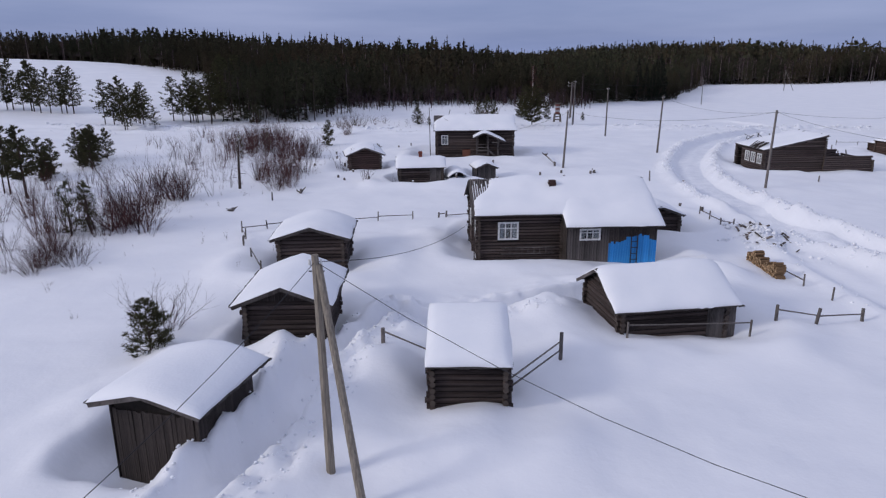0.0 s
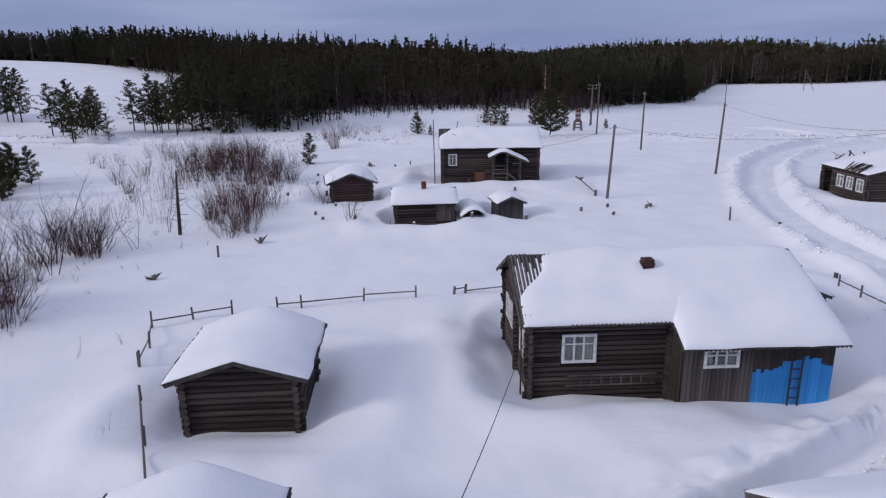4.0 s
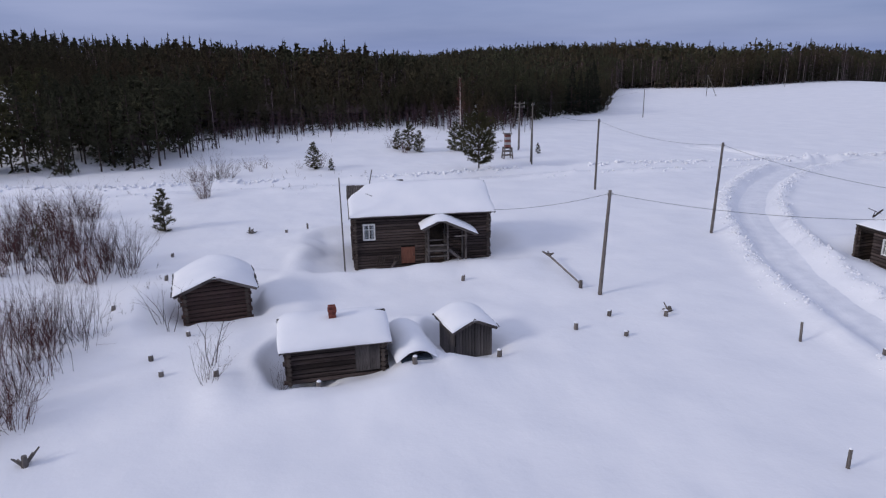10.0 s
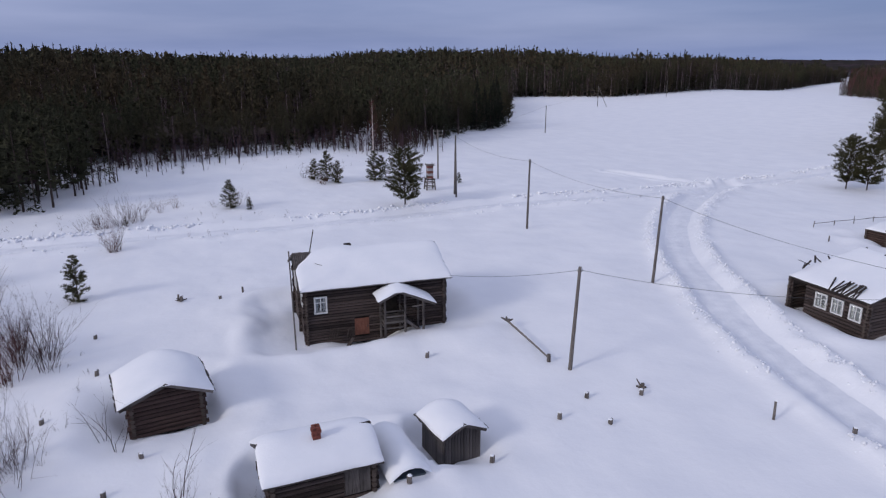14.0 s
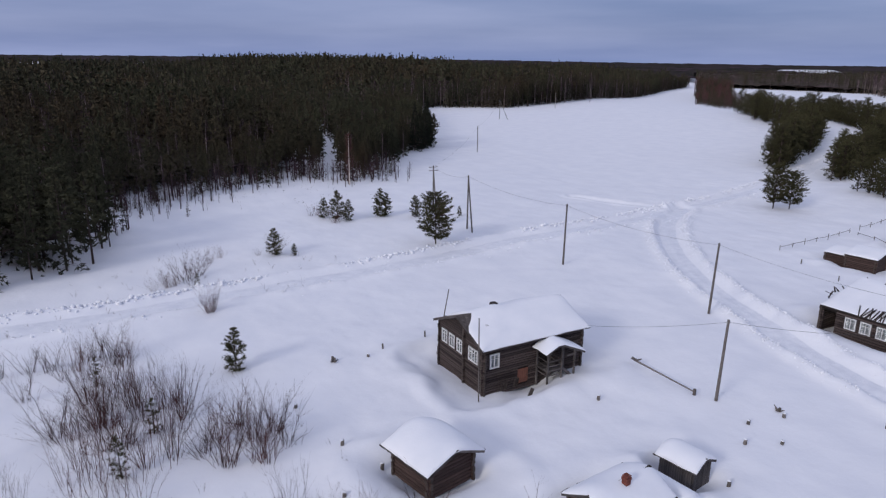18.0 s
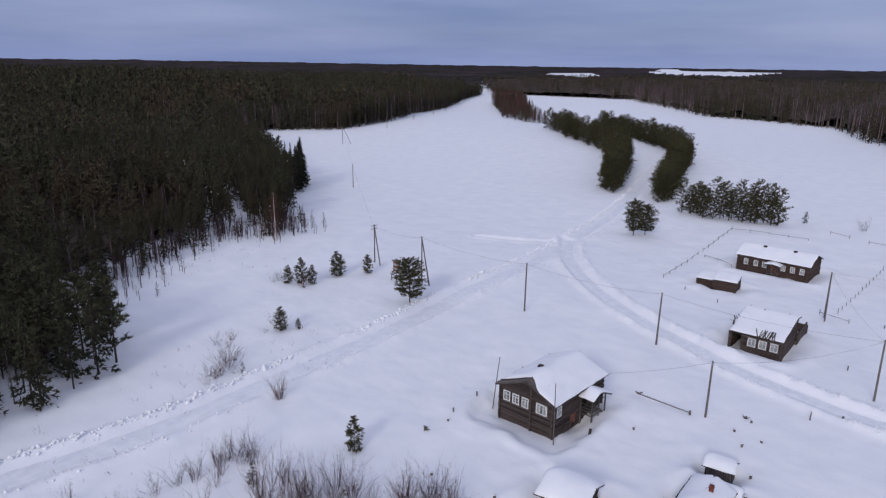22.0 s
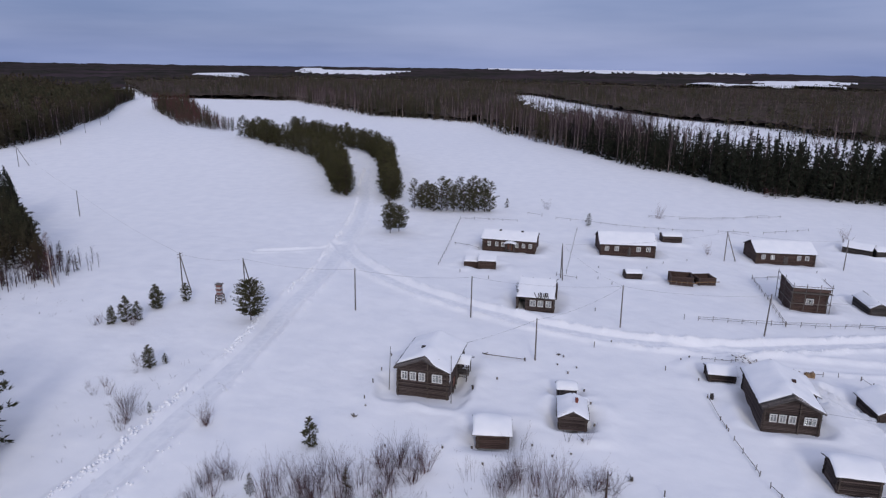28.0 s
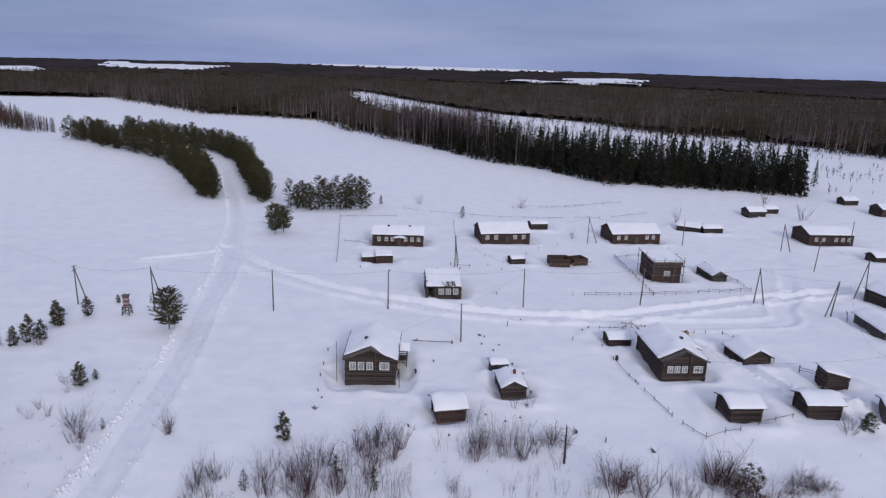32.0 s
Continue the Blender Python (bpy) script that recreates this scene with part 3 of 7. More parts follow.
def snow_cap(name, m, u0, u1, v0, v1, profile, thick, label, seed=0, ruffle=0.06, group="snow on the roofs", notch=None, dome=0.0):
    """A slab of snow with soft edges on a roof whose height over v is profile(v)."""
    nu, nv = max(10, int((u1 - u0) * 3)), max(12, int((v1 - v0) * 3))
    uu, vv = np.linspace(0, 1, nu), np.linspace(0, 1, nv)
    uu, vv = 0.5 - 0.5 * np.cos(np.pi * uu), 0.5 - 0.5 * np.cos(np.pi * vv)
    a, b = np.meshgrid(2 * uu - 1, 2 * vv - 1, indexing="ij")
    ex = 7 - 3.6 * dome
    edge = np.power(np.clip(1 - np.abs(a) ** ex, 0, 1), 0.5) * np.power(np.clip(1 - np.abs(b) ** ex, 0, 1), 0.5)
    u = u0 + (a + 1) / 2 * (u1 - u0)
    v = v0 + (b + 1) / 2 * (v1 - v0)
    wob = ruffle * fbm(u * 1.1 + seed, v * 1.1 + 3 * seed, 2)
    u = u + wob * np.abs(a) ** 6 * 1.6
    v = v + wob * np.abs(b) ** 6 * 1.6
    if notch:  # the snow has slid off one upper corner
        u = u + notch[0] * sm((v - notch[1]) / 1.9) * ((1 - a) / 2) ** 4
    soft = np.zeros_like(v)
    for off in (-0.5, -0.25, 0, 0.25, 0.5):
        soft += profile(v + off * (1 + 1.6 * dome)) / 5
    low = profile(v)
    t = thick * 0.78 * (1 + 0.6 * fbm(u / 2.2 + seed, v / 2.2 + seed, 2))
    mix = np.minimum(edge, 1)
    top = low * (1 - mix) + soft * mix + t * edge + 0.012
    verts = np.concatenate([np.stack([u, v, top], -1).reshape(-1, 3), np.stack([u, v, low + 0.008], -1).reshape(-1, 3)])
    k = nu * nv
    idx = np.arange(k).reshape(nu, nv)
    q = np.stack([idx[:-1, :-1], idx[1:, :-1], idx[1:, 1:], idx[:-1, 1:]], -1).reshape(-1, 4)
    low_q = q[:, ::-1] + k
    ring = np.concatenate([idx[:, 0], idx[-1, 1:], idx[-2::-1, -1], idx[0, -2:0:-1]])
    nxt = np.roll(ring, -1)
    side = np.stack([nxt, ring, ring + k, nxt + k], -1)
    me = tri_mesh(name, verts, np.concatenate([q, low_q, side]), None, [M_SNOWR], True)
    ob = new(name, me)
    ob.matrix_world = m
    return tagged(ob, label, "snow", group)


def building(key, name, label, h, rise, tone="brown", over=0.45, eave=0.5, openings=None, board_walls=(), lift=0.0, thick=0.38,
             gable="log", cross=None, chimney=(), ridge=0.0, mono=False, snow=True, dia=0.25, bare=None, snow_label="", roof=True,
             open_gable=(), notch=None, dome=0.0):
    """A log building, ridge along local x. openings: wall -> rows of (from, to, sill, head, kind)."""
    x, y, turn, ln, wd = PLAN[key]
    z0 = float(ground_base(x, y)) + lift
    m = pose(x, y, z0, 0, 0, turn)
    th = thing(name, m, label, "house" if h > 2.6 else "shed")
    openings = openings or {}
    rnd = random.Random(hash_of(key))
    deep = -0.75
    hl, hw = ln / 2, wd / 2
    log_me, n_row = LOGS[tone], int(round((h - deep) / dia))
    d = (h - deep) / n_row

    def roof_z(v):
        if mono:
            return h + rise * (np.asarray(v, float) + hw) / wd
        v = np.asarray(v, float)
        return h + rise * (1 - np.where(v < ridge, (ridge - v) / (ridge + hw), (v - ridge) / (hw - ridge)))

    for wall in ("front", "back", "left", "right"):
        long_wall = wall in ("front", "back")
        half = hl if long_wall else hw
        sign = -1 if wall in ("front", "left") else 1
        at = sign * (hw if long_wall else hl)
        # local frame of the wall: its x runs along, -y faces out
        if long_wall:
            wm = pose(0, at, 0, 0, 0, 0 if sign < 0 else 180)
        else:
            wm = pose(at, 0, 0, 0, 0, -90 if sign < 0 else 90)
        flip = {"front": 1, "back": -1, "left": -1, "right": 1}[wall]
        cuts = [(min(a * flip, b * flip), max(a * flip, b * flip), s, t, k) for a, b, s, t, k in openings.get(wall, ())]
        core = Geo()
        levels = sorted({deep, h, *[c[2] for c in cuts], *[c[3] for c in cuts]})
        for lo, hi in zip(levels[:-1], levels[1:]):
            for a, b in spans(-half + 0.06, half - 0.06, [(c[0], c[1]) for c in cuts if c[2] < hi - 0.01 and c[3] > lo + 0.01]):
                core.box(a, -0.04, lo, b, 0.04, hi)
        if not long_wall and wall not in open_gable:
            ys = [-half, half] if mono else [-half, ridge * flip, half]
            for a, b in zip(ys[:-1], ys[1:]):
                za, zb = float(roof_z(a * flip)), float(roof_z(b * flip))
                core.add([Vector(p) for p in ((a, -0.04, h), (b, -0.04, h), (b, -0.04, zb), (a, -0.04, za), (a, 0.04, h), (b, 0.04, h), (b, 0.04, zb), (a, 0.04, za))],
                         [(0, 1, 2, 3), (7, 6, 5, 4), (0, 4, 5, 1), (3, 2, 6, 7)])
        elif mono and sign > 0:
            core.box(-half + 0.06, -0.04, h, half - 0.06, 0.04, h + rise)
        wob = part("wall", core, M_CORE, th)
        wob.matrix_local = wm
        if wall in board_walls:
            bm = BOARDS[board_walls[wall]]
            a = -half
            while a < half:
                bw = rnd.uniform(0.13, 0.19)
                mid = a + bw / 2
                top = h - (0.34 + 0.08 * abs(math.sin(mid * 9)) if wall in open_gable else 0) if long_wall or wall in open_gable else float(roof_z(mid * flip)) - 0.02
                low = deep
                gaps = [(c[2], c[3]) for c in cuts if c[0] - 0.02 < mid < c[1] + 0.02]
                for lo, hi in spans(low, top, gaps):
                    piece("board", bm, wob, pose(mid, -0.06 - rnd.uniform(0, 0.012), lo - rnd.uniform(0, 0.05), 0, rnd.uniform(-0.5, 0.5), 0)
                          @ Matrix.Diagonal((bw - 0.012, 0.028, hi - lo, 1)))
                a += bw
        else:
            rows = [(deep + d * (i + 0.5), -half - 0.24, half + 0.24) for i in range(n_row)]
            if long_wall and mono and sign > 0:
                rows += [(h + d * (i + 0.5), -half - 0.24, half + 0.24) for i in range(int(rise / d))]
            if not long_wall and gable == "log":
                z = h + d / 2
                while True:
                    vs = np.linspace(-half, half, 81)
                    ok = vs[np.array(roof_z(vs * flip)) > z + d / 2 - 0.02]
                    if len(ok) < 6:
                        break
                    rows.append((z, float(ok[0]), float(ok[-1])))
                    z += d
            for z, a0, b0 in rows:
                hit = [(c[0], c[1]) for c in cuts if c[2] < z + d * 0.3 and c[3] > z - d * 0.3]
                for a, b in spans(a0 + rnd.uniform(-0.06, 0.06), b0 + rnd.uniform(-0.06, 0.06), hit):
                    piece("log", log_me, wob, pose(a, rnd.uniform(-0.012, 0.012), z, rnd.uniform(0, 360), 0, 0)
                          @ Matrix.Diagonal((b - a, d * rnd.uniform(0.94, 1.0), d * rnd.uniform(0.94, 1.0), 1)))
            if not long_wall and gable == "board":
                bm = BOARDS["grey" if tone == "grey" else "dark"]
                a = -half
                while a < half:
                    bw = rnd.uniform(0.14, 0.2)
                    mid = a + bw / 2
                    top = float(roof_z(mid * flip)) - 0.03
                    if top - h > 0.1:
                        piece("board", bm, wob, pose(mid, -0.07 - rnd.uniform(0, 0.015), h - 0.08) @ Matrix.Diagonal((bw - 0.012, 0.028, top - h + 0.08, 1)))
                    a += bw
        if cross is not None and wall in cross:
            top = h if long_wall else float(roof_z(cross[wall])) - d
            z = deep + d / 2
            while z < top:
                piece("log_end", log_me, wob, pose(cross[wall] * flip, -0.30, z, 0, 0, 90) @ Matrix.Diagonal((0.3, d * 0.98, d * 0.98, 1)))
                z += d
        for a, b, s, t, kind in cuts:
            if kind in ("window", "wide"):
                window(th, wm @ pose((a + b) / 2, -0.08, (s + t) / 2), b - a - 0.3, t - s - 0.26, kind == "wide")
            elif kind == "door":
                dg = Geo()
                dg.box(a, -0.03, s, b, 0.0, t)
                ob = part("door", dg, M_DOOR, th, "faded red-brown plank door")
                ob.matrix_local = wm
                for i in range(5):
                    pg = Geo()
                    pg.box(a + (b - a) * i / 5 + 0.004, -0.06, s, a + (b - a) * (i + 1) / 5 - 0.004, -0.031, t)
                    part("plank", pg, M_DOOR, ob)
                for zz in (s + (t - s) * 0.2, s + (t - s) * 0.75):
                    pg = Geo()
                    pg.box(a, -0.085, zz, b, -0.061, zz + 0.1)
                    part("batten", pg, M_DOOR, ob)
                hg = Geo()
                hg.box(b - 0.16, -0.13, (s + t) / 2 - 0.08, b - 0.12, -0.085, (s + t) / 2 + 0.08)
                part("door_handle", hg, M_IRON, ob)
            elif kind == "hole":
                pass
            elif kind == "greydoor":
                dg = Geo()
                dg.box(a, -0.09, s, b, -0.05, t)
                ob = part("door", dg, M_BOARDD, th, "grey plank door")
                ob.matrix_local = wm
                n = max(4, int((b - a) / 0.16))
                for i in range(n):
                    pg = Geo()
                    pg.box(a + (b - a) * i / n + 0.006, -0.13, s, a + (b - a) * (i + 1) / n - 0.006, -0.091, t)
                    part("plank", pg, M_BOARD, ob)
    if roof:
        vf, vb = -hw - eave, hw + eave
        u0, u1 = -hl - over, hl + over

        def plane(v):
            return roof_z(v) + 0.07

        slopes = [(vf, vb)] if mono else [(vf, ridge), (ridge, vb)]
        for a, b in slopes:
            rg = Geo()
            za, zb = float(plane(a)), float(plane(b))
            rg.add([Vector(p) for p in ((u0, a, za), (u1, a, za), (u1, b, zb), (u0, b, zb), (u0, a, za - 0.07), (u1, a, za - 0.07), (u1, b, zb - 0.07), (u0, b, zb - 0.07))],
                   [(0, 1, 2, 3), (7, 6, 5, 4), (0, 4, 5, 1), (1, 5, 6, 2), (2, 6, 7, 3), (3, 7, 4, 0)])
            ro = part("roof", rg, M_ROOF, th)
            low_v = a if za < zb else b
            zz = min(za, zb)
            # board ends along the eave, singly where the camera passes near
            u = u0
            edge = Geo()
            while u < u1 - 0.05:
                bw = rnd.uniform(0.17, 0.26)
                e = rnd.uniform(0.03, 0.12)
                out = -e if low_v < 0 else e
                bmx = Matrix.Translation((u + bw / 2, low_v + out / 2, zz - 0.055)) @ Matrix.Diagonal((bw - 0.02, abs(out) + 0.1, 0.045, 1))
                if key in NEAR and low_v < 0 or key in ("gr_one", "gr_two", "gr_three"):
                    piece("roof_board", BOARDS["roof"], ro, bmx)
                else:
                    edge.box(-0.5, -0.5, 0, 0.5, 0.5, 1, 0, bmx)
                u += bw
            if edge.v:
                part("roof_edge", edge, M_ROOF, ro)
            for uu in (u0, u1):
                bg = Geo()
                bg.beam((uu, a, za - 0.09), (uu, b, zb - 0.09), 0.04, 0.16)
                part("barge_board", bg, M_BOARD, ro)
        if snow:
            s0, s1 = (u0 - 0.05, u1 + 0.06) if bare is None else (u0 + bare, u1 + 0.06)
            snow_cap("roof_snow", m, s0, s1, vf - 0.06, vb + 0.06, plane, thick, snow_label or "thick rounded snow lying on a roof", len(key) * 3.7, notch=notch, dome=dome)
    for u, v, w, hh, mat in chimney:
        zc = float(roof_z(v))
        for i in range(max(3, int(hh / 0.14))):
            k = Geo()
            z1 = zc - 0.1 + i * 0.14
            s = w / 2 + (0.03 if i == max(3, int(hh / 0.14)) - 2 else 0)
            for (ax, ay, bx, by) in ((-s, -s, s * 0.3, -s * 0.4), (s * 0.32, -s, s, s * 0.3), (-s * 0.3, s * 0.4, s, s), (-s, -s * 0.38, -s * 0.32, s)):
                k.box(u + ax, v + ay, z1, u + bx, v + by, z1 + 0.13)
            if i == 0:
                ch = part("chimney", k, mat, th, "square brick chimney stack")
            else:
                part("brick_course", k, mat, ch)
    return th, m


def hash_of(s):
    k = 0
    for c in s:
        k = (k * 31 + ord(c)) % 100003
    return k

# ---- house with the blue panel ----
WIN = "window"
b_house, b_m = building("b_house", "log_house", "dark log house with white windows and blue-panelled board annex", 3.25, 1.5,
                        tone="brown", lift=-0.25, bare=0.1, notch=(1.25, -2.6), thick=0.42, ridge=0.0, cross={"left": -0.8, "front": -0.2},
                        openings={"left": [(1.7, 2.65, 1.15, 2.3, WIN), (0.6, 1.55, 1.15, 2.3, WIN), (-0.55, 0.4, 1.15, 2.3, WIN), (-2.95, -1.4, 1.15, 2.3, "wide")],
                                  "front": [(-4.45, -3.0, 1.3, 2.55, "wide")]},
                        dia=0.21, chimney=[(-0.5, -1.25, 0.44, 0.9, M_OLDBRICK)], snow_label="smooth thick snow on the roof of the blue-panelled house")
c_house, c_m = building("c_house", "log_house", "dark two-level log house with white windows and a small porch", 3.75, 1.45, tone="brown",
                        dia=0.215, lift=-0.1, bare=0.05, notch=(1.3, -1.9), cross={"left": -0.75}, thick=0.4,
                        openings={"left": [(2.1, 3.1, 1.85, 3.1, WIN), (0.87, 1.87, 1.85, 3.1, WIN), (-0.4, 0.6, 1.85, 3.1, WIN), (-2.8, -1.3, 1.85, 3.1, "wide")],
                                  "front": [(-4.5, -3.5, 1.7, 3.0, WIN), (-1.65, -0.6, -0.2, 1.05, "door")]},
                        chimney=[(-1.2, 0.9, 0.5, 0.8, M_SOOT)])
building("c_barn", "log_barn", "small dark log barn under a thick cap of snow", 1.55, 0.7, tone="red", over=0.6, eave=0.58, thick=0.68, lift=0.3, dome=1.0)
building("c_sauna", "log_sauna", "low dark log bathhouse with a red brick chimney", 1.2, 0.8, tone="brown", over=0.4, eave=0.35, thick=0.45, dome=0.5,
         chimney=[(0.0, -0.45, 0.36, 1.05, M_BRICK)], lift=0.42, openings={"front": [(0.9, 2.1, -0.4, 1.1, "greydoor")]})
building("c_hut", "plank_hut", "tiny grey plank hut with a snow-laden roof", 1.3, 0.45, tone="grey", over=0.28, eave=0.25, thick=0.5, lift=-0.1, dome=0.8,
         board_walls={"left": "grey", "right": "grey", "front": "grey", "back": "grey"})
building("b_shed", "log_shed", "small dark log shed behind the blue-panelled house", 1.1, 0.6, tone="brown", over=0.4, eave=0.3, thick=0.27)
building("shed_c", "log_cowshed", "low dark log cowshed with a wide snowy roof", 1.85, 1.15, tone="brown", lift=-0.45, over=0.5, eave=0.45, thick=0.42,
         board_walls={}, openings={"front": [(1.7, 3.2, -0.7, 1.7, "greydoor")]})
building("shed_f", "log_shed", "small dark log shed with a lean-to roof deep in snow", 1.88, 0.78, tone="brown", over=0.2, eave=0.35, thick=0.5, mono=True, lift=-0.05, dome=0.5)
building("gr_one", "log_granary", "dark log granary with an overhanging gable and round snow cap", 1.9, 0.6, tone="brown", over=0.55, eave=0.5, thick=0.42, lift=0.1, dome=0.6)
building("gr_two", "log_granary", "dark log granary with a boarded gable beside the dug path", 2.15, 0.68, tone="brown", over=0.55, eave=0.5, thick=0.32, gable="board", lift=-0.1, dome=0.6)
building("gr_three", "plank_shed", "leaning grey plank shed with a wide snow-covered roof", 2.32, 0.38, tone="grey", over=0.5, eave=0.5, thick=0.34, lift=-0.15, open_gable=("left",),
         board_walls={"left": "dark", "right": "grey", "front": "dark", "back": "dark"})
e_house, e_m = building("e_house", "ruined_log_house", "ruined log house with a broken roof and white window frames", 2.55, 1.5, tone="brown", thick=0.2, over=0.1, eave=0.2, lift=-0.15, mono=True,
                        openings={"front": [(-3.15, -1.9, 0.0, 2.1, "hole"), (-1.05, 0.1, 0.8, 2.05, WIN), (0.4, 1.5, 0.8, 2.05, WIN), (1.9, 3.0, 0.8, 2.05, WIN)]})
d_house, d_m = building("d_house", "log_house", "long brown log house with six white windows and a porch", 3.2, 1.4, tone="red", thick=0.3, lift=-0.1,
                        openings={"back": [(-5.9, -5.0, 1.2, 2.4, WIN), (-4.2, -3.3, 1.2, 2.4, WIN), (-2.5, -1.6, 1.2, 2.4, WIN), (1.0, 1.9, 1.2, 2.4, WIN),
                                            (2.6, 3.5, 1.2, 2.4, WIN), (4.5, 5.4, 1.2, 2.4, WIN), (-0.9, 0.3, 0.2, 2.2, "door")]},
                        chimney=[(-3.0, 0.6, 0.6, 0.7, M_SOOT), (2.6, 0.6, 0.6, 0.7, M_SOOT)])
building("d_shed", "log_shed", "small brown log shed with a lean-to roof", 1.9, 0.6, tone="red", thick=0.28, over=0.25, eave=0.25, mono=True)
building("d_shed_low", "log_shed", "low brown log shed with a flat snowy roof", 1.2, 0.4, tone="red", thick=0.28, over=0.2, eave=0.2, mono=True)
building("h_house", "log_house", "wide brown log house with a snowy roof and white windows", 2.9, 2.0, tone="red", thick=0.3,
         openings={"back": [(-5.6, -4.5, 1.0, 2.2, WIN), (-3.2, -2.1, 1.0, 2.2, WIN), (-0.8, 0.0, -0.2, 1.9, "greydoor"), (2.2, 3.3, 1.0, 2.2, WIN), (4.6, 5.7, 1.0, 2.2, WIN)]})
building("h_shed", "log_shed", "tiny dark log shed standing in open snow", 1.1, 0.5, thick=0.25, over=0.2, eave=0.2)
building("h_back_shed", "log_shed", "small dark log shed behind the wide house", 1.5, 0.6, thick=0.25, over=0.25, eave=0.25)
building("i_house", "log_house", "brown log house with joined roofs and white windows", 2.9, 1.9, tone="red", thick=0.3,
         openings={"back": [(-5.6, -4.6, 1.0, 2.2, WIN), (-3.7, -2.7, 1.0, 2.2, WIN), (2.6, 3.6, 1.0, 2.2, WIN), (4.8, 5.8, 1.0, 2.2, WIN), (-0.6, 0.5, -0.2, 1.9, "greydoor")]})
building("j_house", "log_house", "long brown log house at the village end", 3.2, 1.5, tone="red", thick=0.25,
         openings={"back": [(-5.9, -4.9, 1.0, 2.2, WIN), (-4.0, -3.0, 1.0, 2.2, WIN), (-2.0, -1.0, 1.0, 2.2, WIN), (1.8, 2.8, 1.0, 2.2, WIN), (4.0, 5.0, 1.0, 2.2, WIN)]})
g_house, g_m = building("g_house", "unfinished_log_house", "tall unfinished brown log house with scaffolding round it", 5.1, 0.45, tone="red", thick=0.2, over=0.5, eave=0.6, lift=-0.3, mono=True,
                        openings={"front": [(-0.7, 0.8, 1.6, 2.9, "wide")]})
building("boat_shed", "plank_shed", "low grey shed with a curved lean-to roof", 1.5, 0.9, tone="grey", thick=0.25, over=0.3, eave=0.3)
building("l_barn", "log_barn", "sagging dark log barn", 1.5, 1.0, tone="grey", thick=0.2, over=0.3, eave=0.5)
building("l_barn_low", "log_barn", "low dark log barn beside a sagging one", 1.3, 0.7, tone="grey", thick=0.25, over=0.3, eave=0.4)
building("k_barn", "log_barn", "dark log barn on the outer slope", 2.0, 1.2, tone="grey", thick=0.28, over=0.4, eave=0.4)
building("k_barn_low", "log_barn", "small dark barn next to a larger one", 1.8, 0.9, tone="grey", thick=0.25, over=0.3, eave=0.3)
building("n_barn", "log_barn", "lone dark barn near the wood edge", 2.0, 1.1, tone="grey", thick=0.3, over=0.4, eave=0.4)
building("m_house", "log_house", "dark log house at the foot of the wood", 2.8, 1.4, tone="brown", thick=0.3)
building("r_shed", "log_shed", "dark log shed beside the side street", 1.6, 0.8, tone="brown", thick=0.3)
building("r_house", "log_house", "dark log house at the street corner", 2.8, 1.5, tone="brown", thick=0.35)
building("r_long_shed", "plank_shed", "long low grey shed by the fence", 1.8, 0.9, tone="grey", thick=0.35,
         board_walls={"left": "grey", "right": "grey", "front": "grey", "back": "grey"})


def log_row(parent, p0, p1, z0, z1, tone, d=0.24, ragged=0.0):
    """A free-standing log wall between two points, its top ragged where the house has fallen in."""
    p0, p1 = Vector((*p0, 0)), Vector((*p1, 0))
    v = p1 - p0
    g = Geo()
    g.beam(p0 + Vector((0, 0, z0)), p1 + Vector((0, 0, z0)), 0.1, d)
    wall = part("wall", g, M_CORE, parent)
    a = math.degrees(math.atan2(v.y, v.x))
    z = z0 + d / 2
    while z < z1:
        cut = ragged * RNG.random() * max(0, (z - z0) / (z1 - z0) - 0.5)
        q = p0 - v.normalized() * 0.22
        piece("log", LOGS[tone], wall, pose(q.x, q.y, z, 0, 0, a) @ Matrix.Diagonal(((v.length + 0.44) * (1 - cut), d * 1.02, d * 1.02, 1)))
        z += d
    return wall


def ribs(house, u0, u1, v0, v1, zf, n):
    """Bare corrugated sheets at the wind-swept end of a roof."""
    for k in range(n):
        g = Geo()
        u = u0 + (u1 - u0) * (k + 0.5) / n
        g.tube((u, v0, float(zf(v0)) + 0.075), (u, v1, float(zf(v1)) + 0.075), 0.045, 0.045, 6)
        part("roofing_rib", g, M_RIB, house)


def ladder(parent, m, ln, w, mat):
    g = Geo()
    g.box(0, -0.02, 0, ln, 0.02, 0.06), g.box(0, -0.02, w, ln, 0.02, w + 0.06)
    n = int(ln / 0.38)
    for k in range(n):
        x = (k + 0.5) * ln / n
        g.box(x - 0.02, -0.015, 0, x + 0.02, 0.015, w)
    ob = part("ladder", g, mat, parent, "grey wooden ladder")
    ob.matrix_local = m
    return ob


# annex of the blue-panelled house
def b_roof(v):
    return 3.25 + 1.5 * (1 - np.abs(np.asarray(v, float)) / 3.25)


